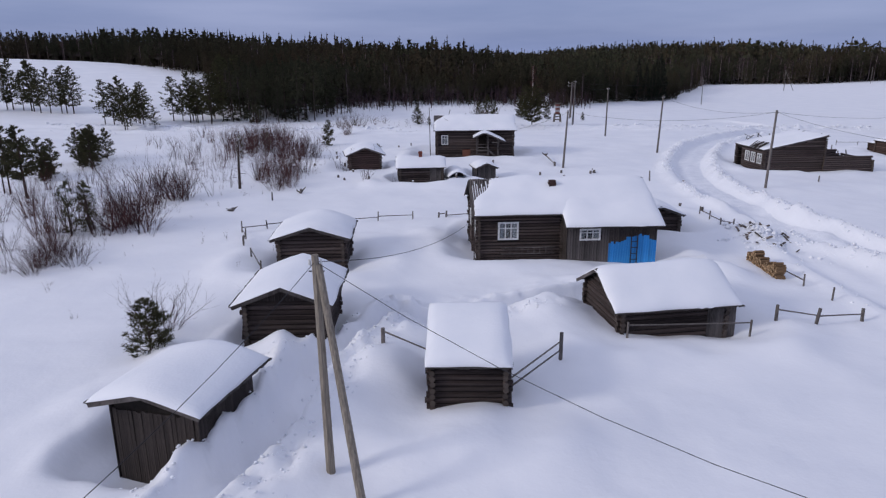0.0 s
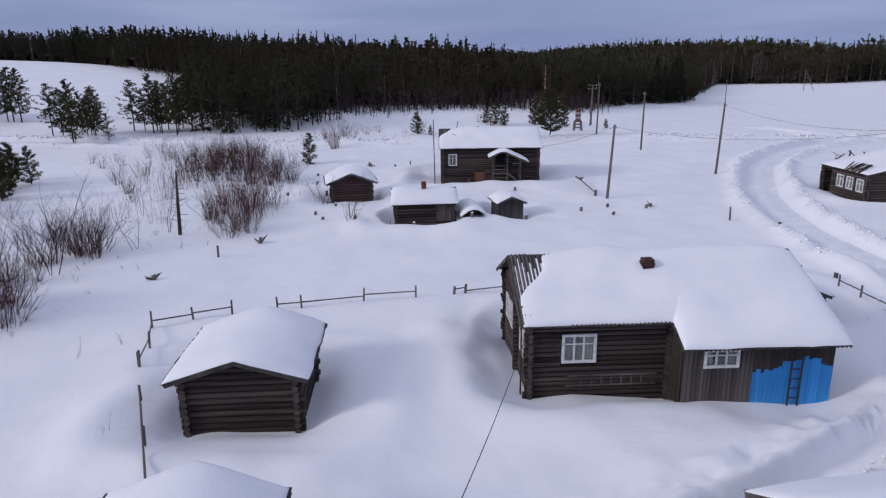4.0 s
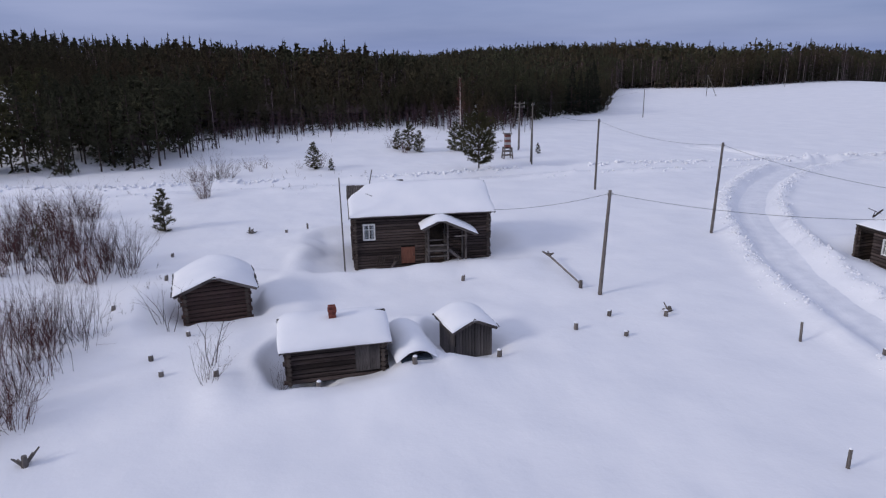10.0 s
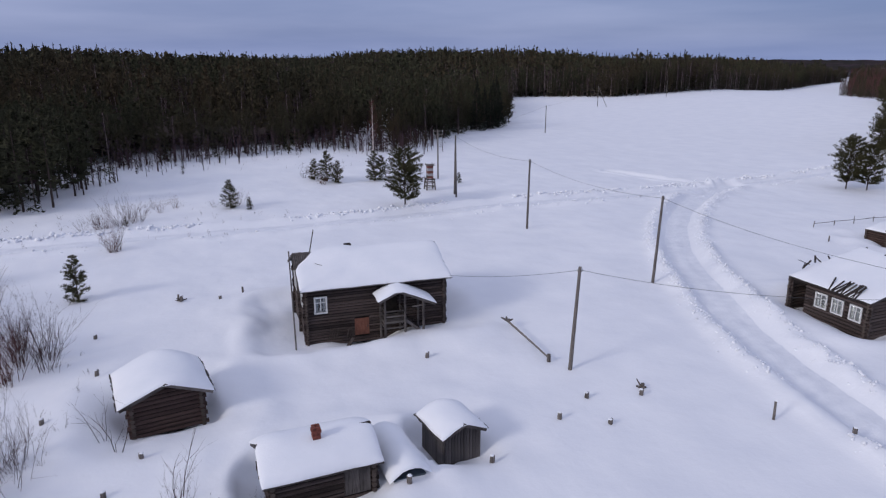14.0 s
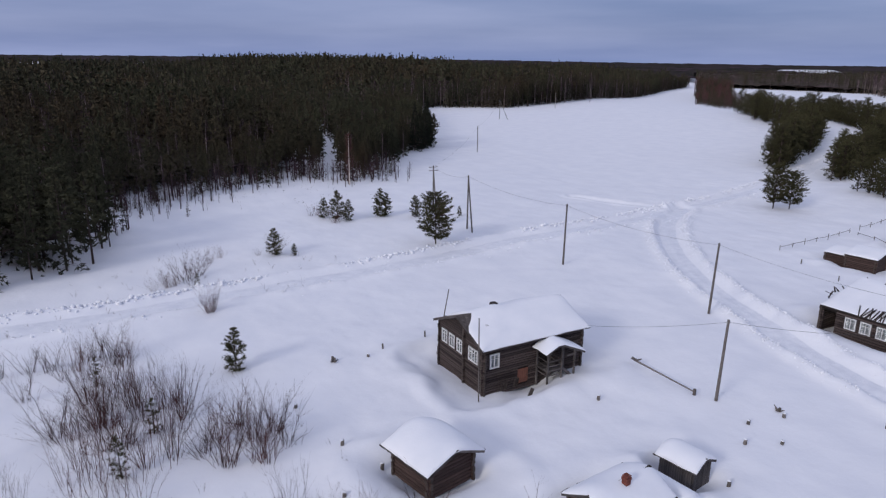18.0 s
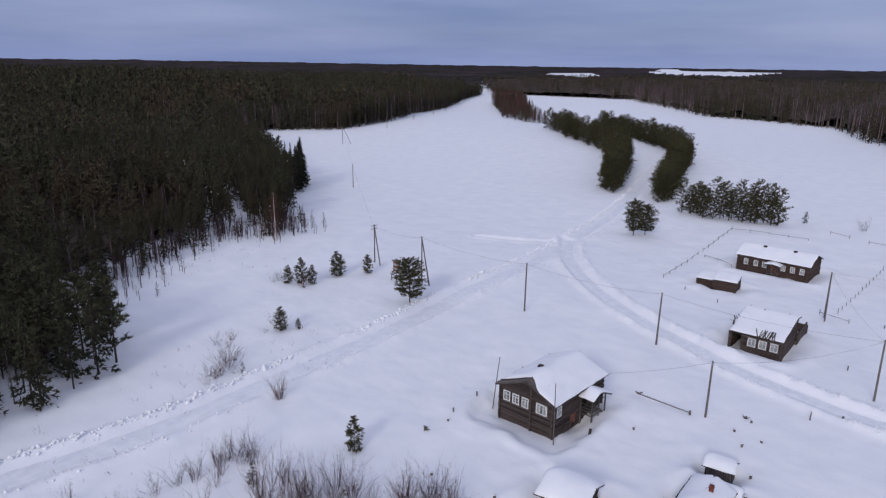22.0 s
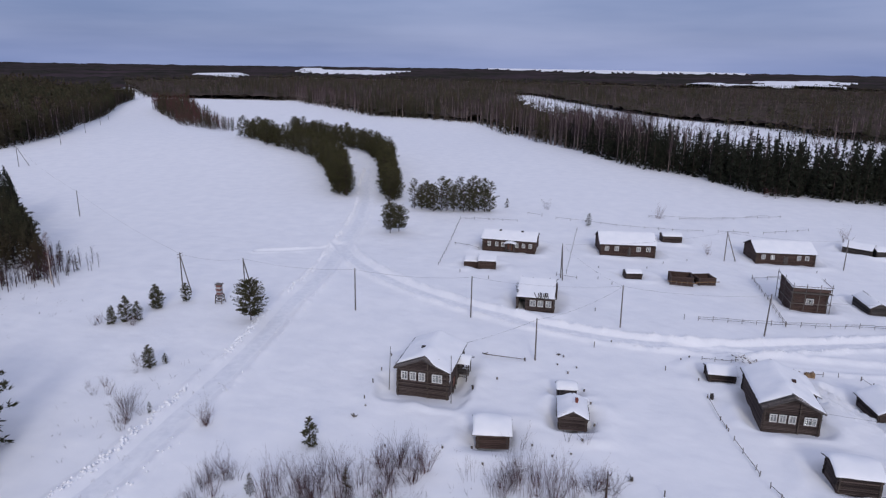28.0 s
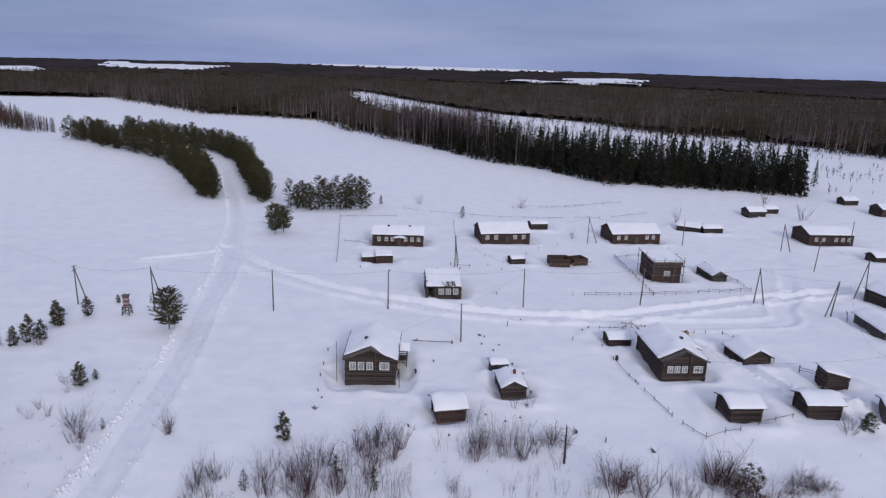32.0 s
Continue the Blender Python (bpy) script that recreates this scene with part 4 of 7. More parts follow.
for u in (-0.05, 5.7):
    v = -4.55
    g = Geo()
    g.box(u - 0.03, -4.55, -0.75, u + 0.03, -3.3, 2.4)
    w_side = part("wall", g, M_CORE, b_house)
    while v < -3.3:
        bw = RNG.uniform(0.14, 0.19)
        piece("board", BOARDS["dark"], w_side, pose(u + (-0.045 if u < 1 else 0.045), v + bw / 2, -0.75, 0, 0, 90) @ Matrix.Diagonal((bw - 0.012, 0.028, 0.72 + float(b_roof(v + bw / 2)), 1)))
        v += bw
g = Geo()
for a, b, c, d in ((-0.05, 0.75, -0.95, 2.6), (0.75, 2.1, -0.95, 1.55), (0.75, 2.1, 2.25, 2.6), (2.1, 5.7, -0.95, 2.6)):
    g.box(a, -4.53, c, b, -4.48, d)
w_front = part("wall", g, M_CORE, b_house)
u = -0.05
while u < 5.7:
    bw = RNG.uniform(0.13, 0.19)
    mid_u = u + bw / 2
    cuts = [(1.55, 2.25)] if 0.73 < mid_u < 2.12 else []
    jag = 1.55 + 0.25 * math.sin(mid_u * 1.7) + RNG.uniform(-0.1, 0.1)
    for lo, hi in spans(-0.95, 2.62, cuts):
        if mid_u > 2.62:
            piece("board", BOARDS["blue"], w_front, pose(mid_u, -4.555, lo) @ Matrix.Diagonal((bw - 0.008, 0.03, jag - lo, 1)))
            piece("board", BOARDS["dark"], w_front, pose(mid_u, -4.55, jag) @ Matrix.Diagonal((bw - 0.012, 0.028, hi - jag, 1)))
        else:
            piece("board", BOARDS["grey"], w_front, pose(mid_u, -4.55 - RNG.uniform(0, 0.012), lo) @ Matrix.Diagonal((bw - 0.012, 0.028, hi - lo, 1)))
    u += bw
window(b_house, pose(1.42, -4.56, 1.9), 1.15, 0.56, True)
ladder(b_house, pose(-4.2, -3.42, 0.35), 3.6, 0.42, M_BOARD)
ladder(b_house, pose(4.55, -4.66, -0.4, 0, -90, 0), 2.4, 0.4, M_BOARDD)
g = Geo()
g.add([Vector(p) for p in ((-0.3, -5.02, 2.50), (6.1, -5.02, 2.50), (6.1, -3.6, 3.155), (-0.3, -3.6, 3.155), (-0.3, -5.02, 2.43), (6.1, -5.02, 2.43), (6.1, -3.6, 3.08), (-0.3, -3.6, 3.08))],
      [(0, 1, 2, 3), (7, 6, 5, 4), (0, 4, 5, 1), (1, 5, 6, 2), (2, 6, 7, 3), (3, 7, 4, 0)])
part("roof", g, M_ROOF, b_house)
for k in range(39):
    g = Geo()
    x = -0.25 + k * 0.165
    g.tube((x, -5.09, 2.45), (x, -4.9, 2.54), 0.05, 0.05, 6)
    part("roofing_rib", g, M_ROOF, b_house)
snow_cap("roof_snow", b_m, -0.25, 6.14, -5.06, -1.6, lambda v: b_roof(v) + 0.085, 0.44, "thick snow on the roof of the board annex", 5.0)
ribs(b_house, -6.05, -4.3, -3.7, 0, b_roof, 11), ribs(b_house, -6.05, -5.3, 3.7, 0, b_roof, 4)
ribs(b_house, -4.2, 5.9, -3.8, -3.62, b_roof, 62)
streaks = Geo()
for k in range(11):
    u = -6.05 + 1.75 * (k + 1) / 11
    lo = -1.5 - 0.9 * RNG.random() if k > 2 else -3.2 + 1.2 * RNG.random()
    hi = -0.15 - RNG.random() * 0.9
    streaks.beam((u, lo, float(b_roof(lo)) + 0.09), (u, hi, float(b_roof(hi)) + 0.09), 0.035 + 0.006 * k, 0.03)
solo("snow_streaks", streaks, M_SNOWR, b_m, "thin snow left between bare roofing ribs", "snow", kind="stuff")
g = Geo()
g.tube((0, 0, -0.5), (0, 0.05, 3.6), 0.035, 0.03, 6)
mast = part("antenna_mast", g, M_IRON, b_house)
mast.matrix_local = pose(-5.95, -3.0, 0)
for k in range(5):
    g = Geo()
    g.tube((-0.1 + 0.18 * k, -0.45, 3.4), (-0.1 + 0.18 * k, 0.45, 3.4), 0.012, 0.012, 5)
    part("antenna_rod", g, M_IRON, mast)
g = Geo()
g.tube((-0.2, 0, 3.4), (0.8, 0, 3.4), 0.015, 0.015, 5)
part("antenna_boom", g, M_IRON, mast)


# porch, masts and details of the two-level house
def c_roof(v):
    return 3.75 + 1.45 * (1 - np.abs(np.asarray(v, float)) / 3.5)


ribs(c_house, -5.42, -4.2, -4.0, 0, c_roof, 9), ribs(c_house, -4.6, 5.2, -4.06, -3.86, c_roof, 60), ribs(c_house, -5.42, -4.8, 4.0, 0, c_roof, 5)


def porch(house, m, x0, xd, x1, y0, y1, deck, eave, top, ridge, reach, label, thick=0.28, hm=None):
    """An open porch: a deck from x0 to xd, stairs beside it, and a lopsided roof from reach[0] to reach[1] on posts; local -y faces out."""
    def put(name, g, mat, label=""):
        ob = part(name, g, mat, house, label)
        ob.matrix_local = m
        return ob

    n = 8
    g = Geo()
    g.box(x0, y0, deck - 0.14, xd, y1, deck - 0.061)
    floor_ob = put("porch_deck", g, M_BOARD)
    for k in range(n):
        a = y0 + (y1 - y0) * k / n
        g = Geo()
        g.box(x0, a + 0.006, deck - 0.06, xd, a + (y1 - y0) / n - 0.006, deck)
        part("deck_board", g, M_BOARD, floor_ob)
    slope = (top - eave) / (ridge - reach[0])
    for x in (x0 + 0.08, xd - 0.08, x1 - 0.08):
        for y in (y0 + 0.08, y1 - 0.08):
            g = Geo()
            g.beam((x, y, -0.7), (x, y, top - slope * abs(x - ridge) - 0.05), 0.13, 0.13)
            put("porch_post", g, M_BOARD)
    for z in (deck - 0.5, deck + 0.35, deck + 0.75):
        for a, b in (((x0, y0 + 0.08), (xd, y0 + 0.08)), ((x0 + 0.08, y0), (x0 + 0.08, y1)), ((xd - 0.08, y0), (xd - 0.08, y1))):
            g = Geo()
            g.beam((*a, z), (*b, z), 0.05, 0.09)
            put("porch_rail", g, M_BOARD)
    g = Geo()
    g.beam((x1 - 0.9, y0 + 0.08, 2.1), (x1 + 0.1, y0 + 0.08, 2.15), 0.06, 0.1)
    put("porch_rail", g, M_BOARD)
    for a in reach:
        g = Geo()
        za, zb = top - slope * abs(a - ridge), top
        g.add([Vector(p) for p in ((a, y0 - 0.35, za), (a, y1, za), (ridge, y1, zb), (ridge, y0 - 0.35, zb), (a, y0 - 0.35, za - 0.05), (a, y1, za - 0.05), (ridge, y1, zb - 0.05), (ridge, y0 - 0.35, zb - 0.05))],
              [(0, 1, 2, 3), (7, 6, 5, 4), (0, 4, 5, 1), (1, 5, 6, 2), (2, 6, 7, 3), (3, 7, 4, 0)])
        put("porch_roof", g, M_ROOF)
        g = Geo()
        g.beam((a, y0 - 0.3, za - 0.1), (ridge, y0 - 0.3, zb - 0.1), 0.05, 0.12)
        put("rafter", g, M_BOARD)
    for k in range(5):
        g = Geo()
        z = deck - 0.22 * (k + 1)
        g.box(xd + 0.02 + 0.26 * k, y0 + 0.2, z - 0.04, xd + 0.3 + 0.26 * k, y0 + 1.1, z)
        put("porch_step", g, M_BOARD)
    g = Geo()
    g.beam((xd, y0 + 0.16, deck - 0.05), (xd + 1.45, y0 + 0.16, deck - 1.3), 0.05, 0.2)
    put("stringer", g, M_BOARD)
    mid = (reach[0] + reach[1]) / 2
    snow_cap("porch_snow", hm @ m @ pose(mid, 0, 0, 0, 0, 90), y0 - 0.4, y1, mid - reach[1] - 0.08, mid - reach[0] + 0.08,
             lambda v: top - slope * np.abs(mid - v - ridge) + 0.02, thick, label, 2.0)


porch(c_house, pose(0, -3.5, 0), 0.15, 1.75, 3.1, -1.7, -0.1, 1.15, 2.85, 3.5, 1.2, (-0.25, 3.8), "rounded snow on the porch roof", hm=c_m)
g = Geo()
g.box(0.55, -3.66, 1.15, 1.45, -3.64, 2.95)
part("porch_doorway", g, M_CORE, c_house, "dark doorway behind the porch")


def mast_pole(x, y, h, label, lean=(0, 0)):
    g = Geo()
    g.tube((0, 0, -0.6), (lean[0], lean[1], h), 0.06, 0.045, 7)
    solo("mast_pole", g, M_POLEG, pose(x, y, gz(x, y)), label, "pole")


mast_pole(-1.9, 91.0, 7.1, "tall thin mast pole at the house corner", (-0.1, 0.1))
mast_pole(-0.6, 100.3, 6.0, "thin leaning mast pole behind the house", (1.4, 0.2))
ant = thing("roof_antenna", c_m @ pose(-3.6, -1.9, 4.75, 0, 25, 30), "thin aerial lying on the snowy roof", "antenna")
g = Geo()
g.tube((-0.6, 0, 0), (1.3, 0, 0), 0.02, 0.02, 5)
part("boom", g, M_IRON, ant)
for k in range(4):
    g = Geo()
    g.tube((0.6 + 0.2 * k, -0.3, 0), (0.6 + 0.2 * k, 0.3, 0), 0.012, 0.012, 5)
    part("rod", g, M_IRON, ant)
for k in range(7):
    g = Geo()
    g.beam((-0.3 + 0.17 * k, 0, 0), (-0.1 + 0.17 * k, 0.1, 0.65), 0.12, 0.03)
    solo("leaning_board", g, M_BOARDD, c_m @ pose(-3.3 if k < 4 else -2.7, -4.0, -0.15), "loose grey board leaning on the log wall", "board", "boards at the wall")
g = Geo()
g.beam((0, 0, -0.2), (0.5, 0.2, 0.4), 0.3, 0.06)
solo("snowy_board", g, M_BOARDD, pose(1.2, 88.6, gz(1.2, 88.6)), "dark board end sticking out of snow", "board")

# porches and canopies of the brown houses
porch(d_house, pose(0, 3.75, 0, 0, 0, 180), -0.6, 0.6, 1.6, -1.5, -0.1, 0.7, 2.45, 2.7, 0.5, (-0.9, 1.9), "flat snow on the porch of the long house", hm=d_m)

# the fallen-in back of the ruin, and its splintered roof
ex_, ey_ = 47.2, 84.0
ruin = thing("ruined_log_annex", pose(ex_, ey_, float(ground_base(ex_, ey_)), 0, 0, 2), "roofless collapsed log annex behind the ruin", "ruin")
log_row(ruin, (-2.6, -3.3), (3.2, -3.1), -0.6, 1.9, "brown", ragged=0.5)
log_row(ruin, (3.2, -3.1), (3.2, 3.0), -0.6, 1.4, "brown", ragged=0.7)
log_row(ruin, (-2.6, 3.2), (3.2, 3.0), -0.6, 1.7, "brown", ragged=0.7)
for k in range(16):
    g = Geo()
    a = Vector((RNG.uniform(-2.4, 3), RNG.uniform(-3, 3), RNG.uniform(0.3, 1.4)))
    g.beam(a, a + Vector((RNG.normal(0, 0.9), RNG.normal(0, 0.9), RNG.uniform(-0.2, 1.6))), 0.14, 0.04)
    part("broken_board", g, M_BOARD, ruin)
for k in range(12):
    g = Geo()
    u = 0.2 + 0.2 * k + RNG.normal(0, 0.03)
    g.beam((u, -3.95 + RNG.uniform(-0.15, 0.1), 2.60), (u + RNG.normal(0, 0.25), -2.6 + RNG.normal(0, 0.25), 3.24), 0.11, 0.05)
    part("roof_lath", g, M_BOARDD, e_house)
for k in range(14):
    g = Geo()
    a = Vector((RNG.uniform(-3.6, 3.5), RNG.uniform(2.6, 3.7), 3.9))
    g.beam(a, a + Vector((RNG.normal(0, 0.5), RNG.uniform(0.1, 0.8), RNG.uniform(0.05, 0.45))), 0.12, 0.04)
    part("splintered_board", g, M_BOARDD, e_house)
for k in range(9):
    g = Geo()
    a = Vector((-3.6 + RNG.normal(0, 0.1), RNG.uniform(-3.4, 3.0), 2.7 + RNG.uniform(0, 0.7)))
    g.beam(a, a + Vector((RNG.uniform(-0.5, 0.1), RNG.normal(0, 0.5), RNG.uniform(0.1, 0.6))), 0.14, 0.05)
    part("splintered_board", g, M_BOARDD, e_house)

# scaffolding of the tall house
for a, b in ((-3.6, -4.9), (3.6, -4.9), (-3.6, 0.0), (3.6, 0.0), (-3.6, 4.8), (3.6, 4.8), (-1.2, -4.9), (1.4, -4.9)):
    g = Geo()
    g.tube((a, b, -0.5), (a + RNG.normal(0, 0.08), b, 6.0 + RNG.normal(0, 0.2)), 0.075, 0.06, 6)
    part("scaffold_pole", g, M_POLEG, g_house)
for z in (2.0, 4.1, 5.5):
    for p, q in (((-3.9, -4.9), (3.9, -4.9)), ((-3.6, -5.1), (-3.6, 5)), ((3.6, -5.1), (3.6, 5))):
        g = Geo()
        g.beam((*p, z), (*q, z + RNG.normal(0, 0.05)), 0.07, 0.09)
        part("scaffold_rail", g, M_POLEG, g_house)
for k in range(4):
    g = Geo()
    g.box(-3.8, -4.9 + 0.2 * k, 4.16, 3.8, -4.9 + 0.2 * k + 0.18, 4.2)
    part("scaffold_plank", g, M_POLEG, g_house)
g = Geo()
g.box(-3.4, -4.75, 4.45, 3.4, -4.15, 5.0)
part("eave_box", g, M_LOGR, g_house, "jutting brown log cornice")

# two open log cribs
for x, y, a, ln, wd, h in ((66.6, 55.4, 92, 4.5, 4.0, 2.0), (68.3, 50.4, 110, 3.6, 3.2, 1.7)):
    crib = thing("log_crib", pose(x, y, float(ground_base(x, y)), 0, 0, a), "open new log crib without a roof", "log crib", "log cribs")
    for p, q in (((-ln / 2, -wd / 2), (ln / 2, -wd / 2)), ((-ln / 2, wd / 2), (ln / 2, wd / 2)), ((-ln / 2, -wd / 2), (-ln / 2, wd / 2)), ((ln / 2, -wd / 2), (ln / 2, wd / 2))):
        log_row(crib, p, q, -0.4, h, "red")
    g = Geo()
    g.beam((-ln / 2 - 1.0, wd / 2 + 0.25, 0.85), (ln / 2 + 0.8, wd / 2 + 0.25, 0.9), 0.14, 0.14)
    part("pale_beam", g, M_SPLIT, crib, "pale fresh-cut beam")
    for k in range(5):
        g = Geo()
        s = -ln / 2 + ln * k / 4
        g.tube((s, wd / 2 + 0.35, -0.4), (s, wd / 2 + 0.35, 1.2), 0.05, 0.05, 6)
        part("stake", g, M_POLEG, crib)

# snowed-in car between bathhouse and hut
car = thing("old_car", pose(1.15, 74.9, float(ground_base(1.15, 74.9)) - 0.3, 0, 0, 96), "small old blue-grey car buried in snow", "car")
g = Geo()
g.add([Vector(p) for p in ((-1.9, -0.75, 0.1), (1.9, -0.75, 0.1), (1.9, 0.75, 0.1), (-1.9, 0.75, 0.1), (-1.85, -0.78, 0.75), (1.8, -0.78, 0.7), (1.8, 0.78, 0.7), (-1.85, 0.78, 0.75))],
      [(3, 2, 1, 0), (4, 5, 6, 7), (0, 1, 5, 4), (1, 2, 6, 5), (2, 3, 7, 6), (3, 0, 4, 7)])
part("body", g, M_TIN, car)
g = Geo()
g.add([Vector(p) for p in ((-1.2, -0.72, 0.75), (0.9, -0.72, 0.72), (0.9, 0.72, 0.72), (-1.2, 0.72, 0.75), (-0.85, -0.58, 1.25), (0.35, -0.58, 1.27), (0.35, 0.58, 1.27), (-0.85, 0.58, 1.25))],
      [(4, 5, 6, 7), (0, 1, 5, 4), (1, 2, 6, 5), (2, 3, 7, 6), (3, 0, 4, 7)])
part("cabin", g, M_SOOT, car, "dark cabin with windows")
for x in (-1.2, 1.2):
    for y in (-0.72, 0.72):
        g = Geo()
        g.tube((x, y - 0.09, 0.1), (x, y + 0.09, 0.1), 0.3, 0.3, 14)
        wh = part("wheel", g, M_SOOT, car)
        g = Geo()
        g.tube((x, y - 0.1, 0.1), (x, y + 0.1, 0.1), 0.17, 0.17, 10)
        part("hubcap", g, M_IRON, wh)
for y in (-0.55, 0.55):
    g = Geo()
    g.tube((-1.9, y, 0.55), (-1.95, y, 0.55), 0.1, 0.09, 10)
    part("headlight", g, M_PORC, car)
snow_cap("car_snow", car.matrix_world.copy(), -2.1, 2.3, -1.05, 1.05, lambda v: 0.5 + 0.8 * np.clip(1.25 - np.abs(v) * 0.85, 0, 1), 0.4, "rounded snow covering the old car", 9.0, group="")

# wooden sign tower by the lone pine
tower = thing("wooden_tower", pose(23.0, 141.2, float(ground_base(23.0, 141.2))), "small red and white wooden tower on legs", "tower")
for x, y in ((-0.7, -0.7), (0.7, -0.7), (0.7, 0.7), (-0.7, 0.7)):
    g = Geo()
    g.beam((x, y, -0.5), (x * 0.75, y * 0.75, 1.7), 0.16, 0.16)
    part("leg", g, M_POLEG, tower)
for z, mat in ((0.5, M_POLEG), (1.1, M_POLEG), (1.6, M_BOARDD)):
    for a, b in (((-0.75, -0.7), (0.75, -0.7)), ((0.7, -0.75), (0.7, 0.75)), ((0.75, 0.7), (-0.75, 0.7)), ((-0.7, 0.75), (-0.7, -0.75))):
        g = Geo()
        g.beam((a[0] * 0.85, a[1] * 0.85, z), (b[0] * 0.85, b[1] * 0.85, z), 0.08, 0.14)
        part("crossbar", g, mat, tower)
for k in range(5):
    g = Geo()
    z = 1.7 + 0.38 * k
    g.box(-0.42, -0.42, z, 0.42, 0.42, z + 0.34)
    part("panel", g, M_RED if k % 2 == 0 else M_CURTAIN, tower)
g = Geo()
g.box(-0.6, -0.6, 3.62, 0.6, 0.6, 3.72)
part("top_board", g, M_POLEG, tower)
for x, y in ((-0.5, -0.5), (0.5, -0.5), (0.5, 0.5), (-0.5, 0.5)):
    g = Geo()
    g.tube((x, y, 3.7), (x, y, 3.95), 0.05, 0.04, 6)
    part("spike", g, M_POLEG, tower)

# ---- ground: one sheet to the horizon ----
def axis(lo, hi, step, far, grow=1.14):
    core = list(np.arange(lo, hi + step / 2, step))
    out, s, p = [], step, hi
    while p < far:
        s *= grow
        p += s
        out.append(p)
    low, s, p = [], step, lo
    while p > -far:
        s *= grow
        p -= s
        low.append(p)
    return np.array(low[::-1] + core + out)


def refine(v, lo, hi):
    """Halve the steps of an axis between two places."""
    mid = (v[:-1] + v[1:]) / 2
    return np.sort(np.concatenate([v, mid[(mid > lo) & (mid < hi)]]))


gx, gy = refine(axis(-46, 112, 0.5, 4600, 1.13), -15, 12), refine(axis(4, 156, 0.5, 4600, 1.13), 15, 42)
GX, GY = np.meshgrid(gx, gy, indexing="ij")
GZ = ground_z(GX.ravel(), GY.ravel()).reshape(GX.shape)
nx_, ny_ = GX.shape
gi = np.arange(nx_ * ny_).reshape(nx_, ny_)
gq = np.stack([gi[:-1, :-1], gi[1:, :-1], gi[1:, 1:], gi[:-1, 1:]], -1).reshape(-1, 4)
ground_me = tri_mesh("ground", np.stack([GX, GY, GZ], -1).reshape(-1, 3), gq, None, [M_SNOW], True)
ground = tagged(new("ground", ground_me), "deep smooth snow over fields and yards", "snow ground", "", "structure")


def ribbon(name, line, half, label, up=0.012):
    """A packed way laid just over the snow sheet."""
    n = len(line)
    fine = []
    for (ax, ay), (bx, by) in zip(line[:-1], line[1:]):
        k = max(1, int(math.hypot(bx - ax, by - ay) / 0.5))
        fine += [(ax + (bx - ax) * i / k, ay + (by - ay) * i / k) for i in range(k)]
    fine.append(line[-1])
    p = np.array(fine)
    t = np.gradient(p, axis=0)
    t /= np.linalg.norm(t, axis=1)[:, None]
    nrm = np.stack([-t[:, 1], t[:, 0]], 1)
    w = np.linspace(-1, 1, 9)
    wid = half * (1 + 0.14 * fbm(p[:, 0] / 3, p[:, 1] / 3, 2))
    q = p[:, None, :] + nrm[:, None, :] * (w[None, :, None] * wid[:, None, None])
    z = ground_z(q[..., 0].ravel(), q[..., 1].ravel()).reshape(q.shape[:2]) + up + 0.03 * (1 - np.abs(w)[None, :] ** 3)
    z[:, [0, -1]] -= 0.10
    idx = np.arange(q.shape[0] * 9).reshape(-1, 9)
    f = np.stack([idx[:-1, :-1], idx[1:, :-1], idx[1:, 1:], idx[:-1, 1:]], -1).reshape(-1, 4)[:, ::-1]
    me = tri_mesh(name, np.concatenate([q, z[..., None]], -1).reshape(-1, 3), f, None, [M_TRACK], True)
    return tagged(new(name, me), label, "road", "", "structure")


def near_part(line, far=420):
    return [p for p in line if math.hypot(p[0], p[1] - 80) < far]


ribbon("road", near_part(ROAD), 1.5, "ploughed track of packed snow with wheel marks")
ribbon("road_branch", near_part(BRANCH), 1.5, "ploughed village road of packed grey snow")


def clumps(name, spots, label):
    """Broken lumps of thrown snow."""
    ico = np.array([(0, 0, 1), (0.9, 0, 0.3), (0.28, 0.85, 0.35), (-0.72, 0.53, 0.25), (-0.72, -0.53, 0.3), (0.28, -0.85, 0.2), (0, 0, -0.6)])
    fc = np.array([(0, 1, 2), (0, 2, 3), (0, 3, 4), (0, 4, 5), (0, 5, 1), (6, 2, 1), (6, 3, 2), (6, 4, 3), (6, 5, 4), (6, 1, 5)])
    n = len(spots)
    jit = 1 + 0.5 * (RNG.random((n, 7, 3)) - 0.5)
    a = RNG.random(n) * 6.28
    v = ico[None] * jit * spots[:, 3][:, None, None]
    v = np.stack([v[..., 0] * np.cos(a)[:, None] - v[..., 1] * np.sin(a)[:, None], v[..., 0] * np.sin(a)[:, None] + v[..., 1] * np.cos(a)[:, None], v[..., 2]], -1)
    v += spots[:, None, :3]
    f = fc[None] + (np.arange(n) * 7)[:, None, None]
    me = tri_mesh(name, v.reshape(-1, 3), f.reshape(-1, 3), None, [M_CLUMP])
    return tagged(new(name, me), label, "snow", "", "stuff")


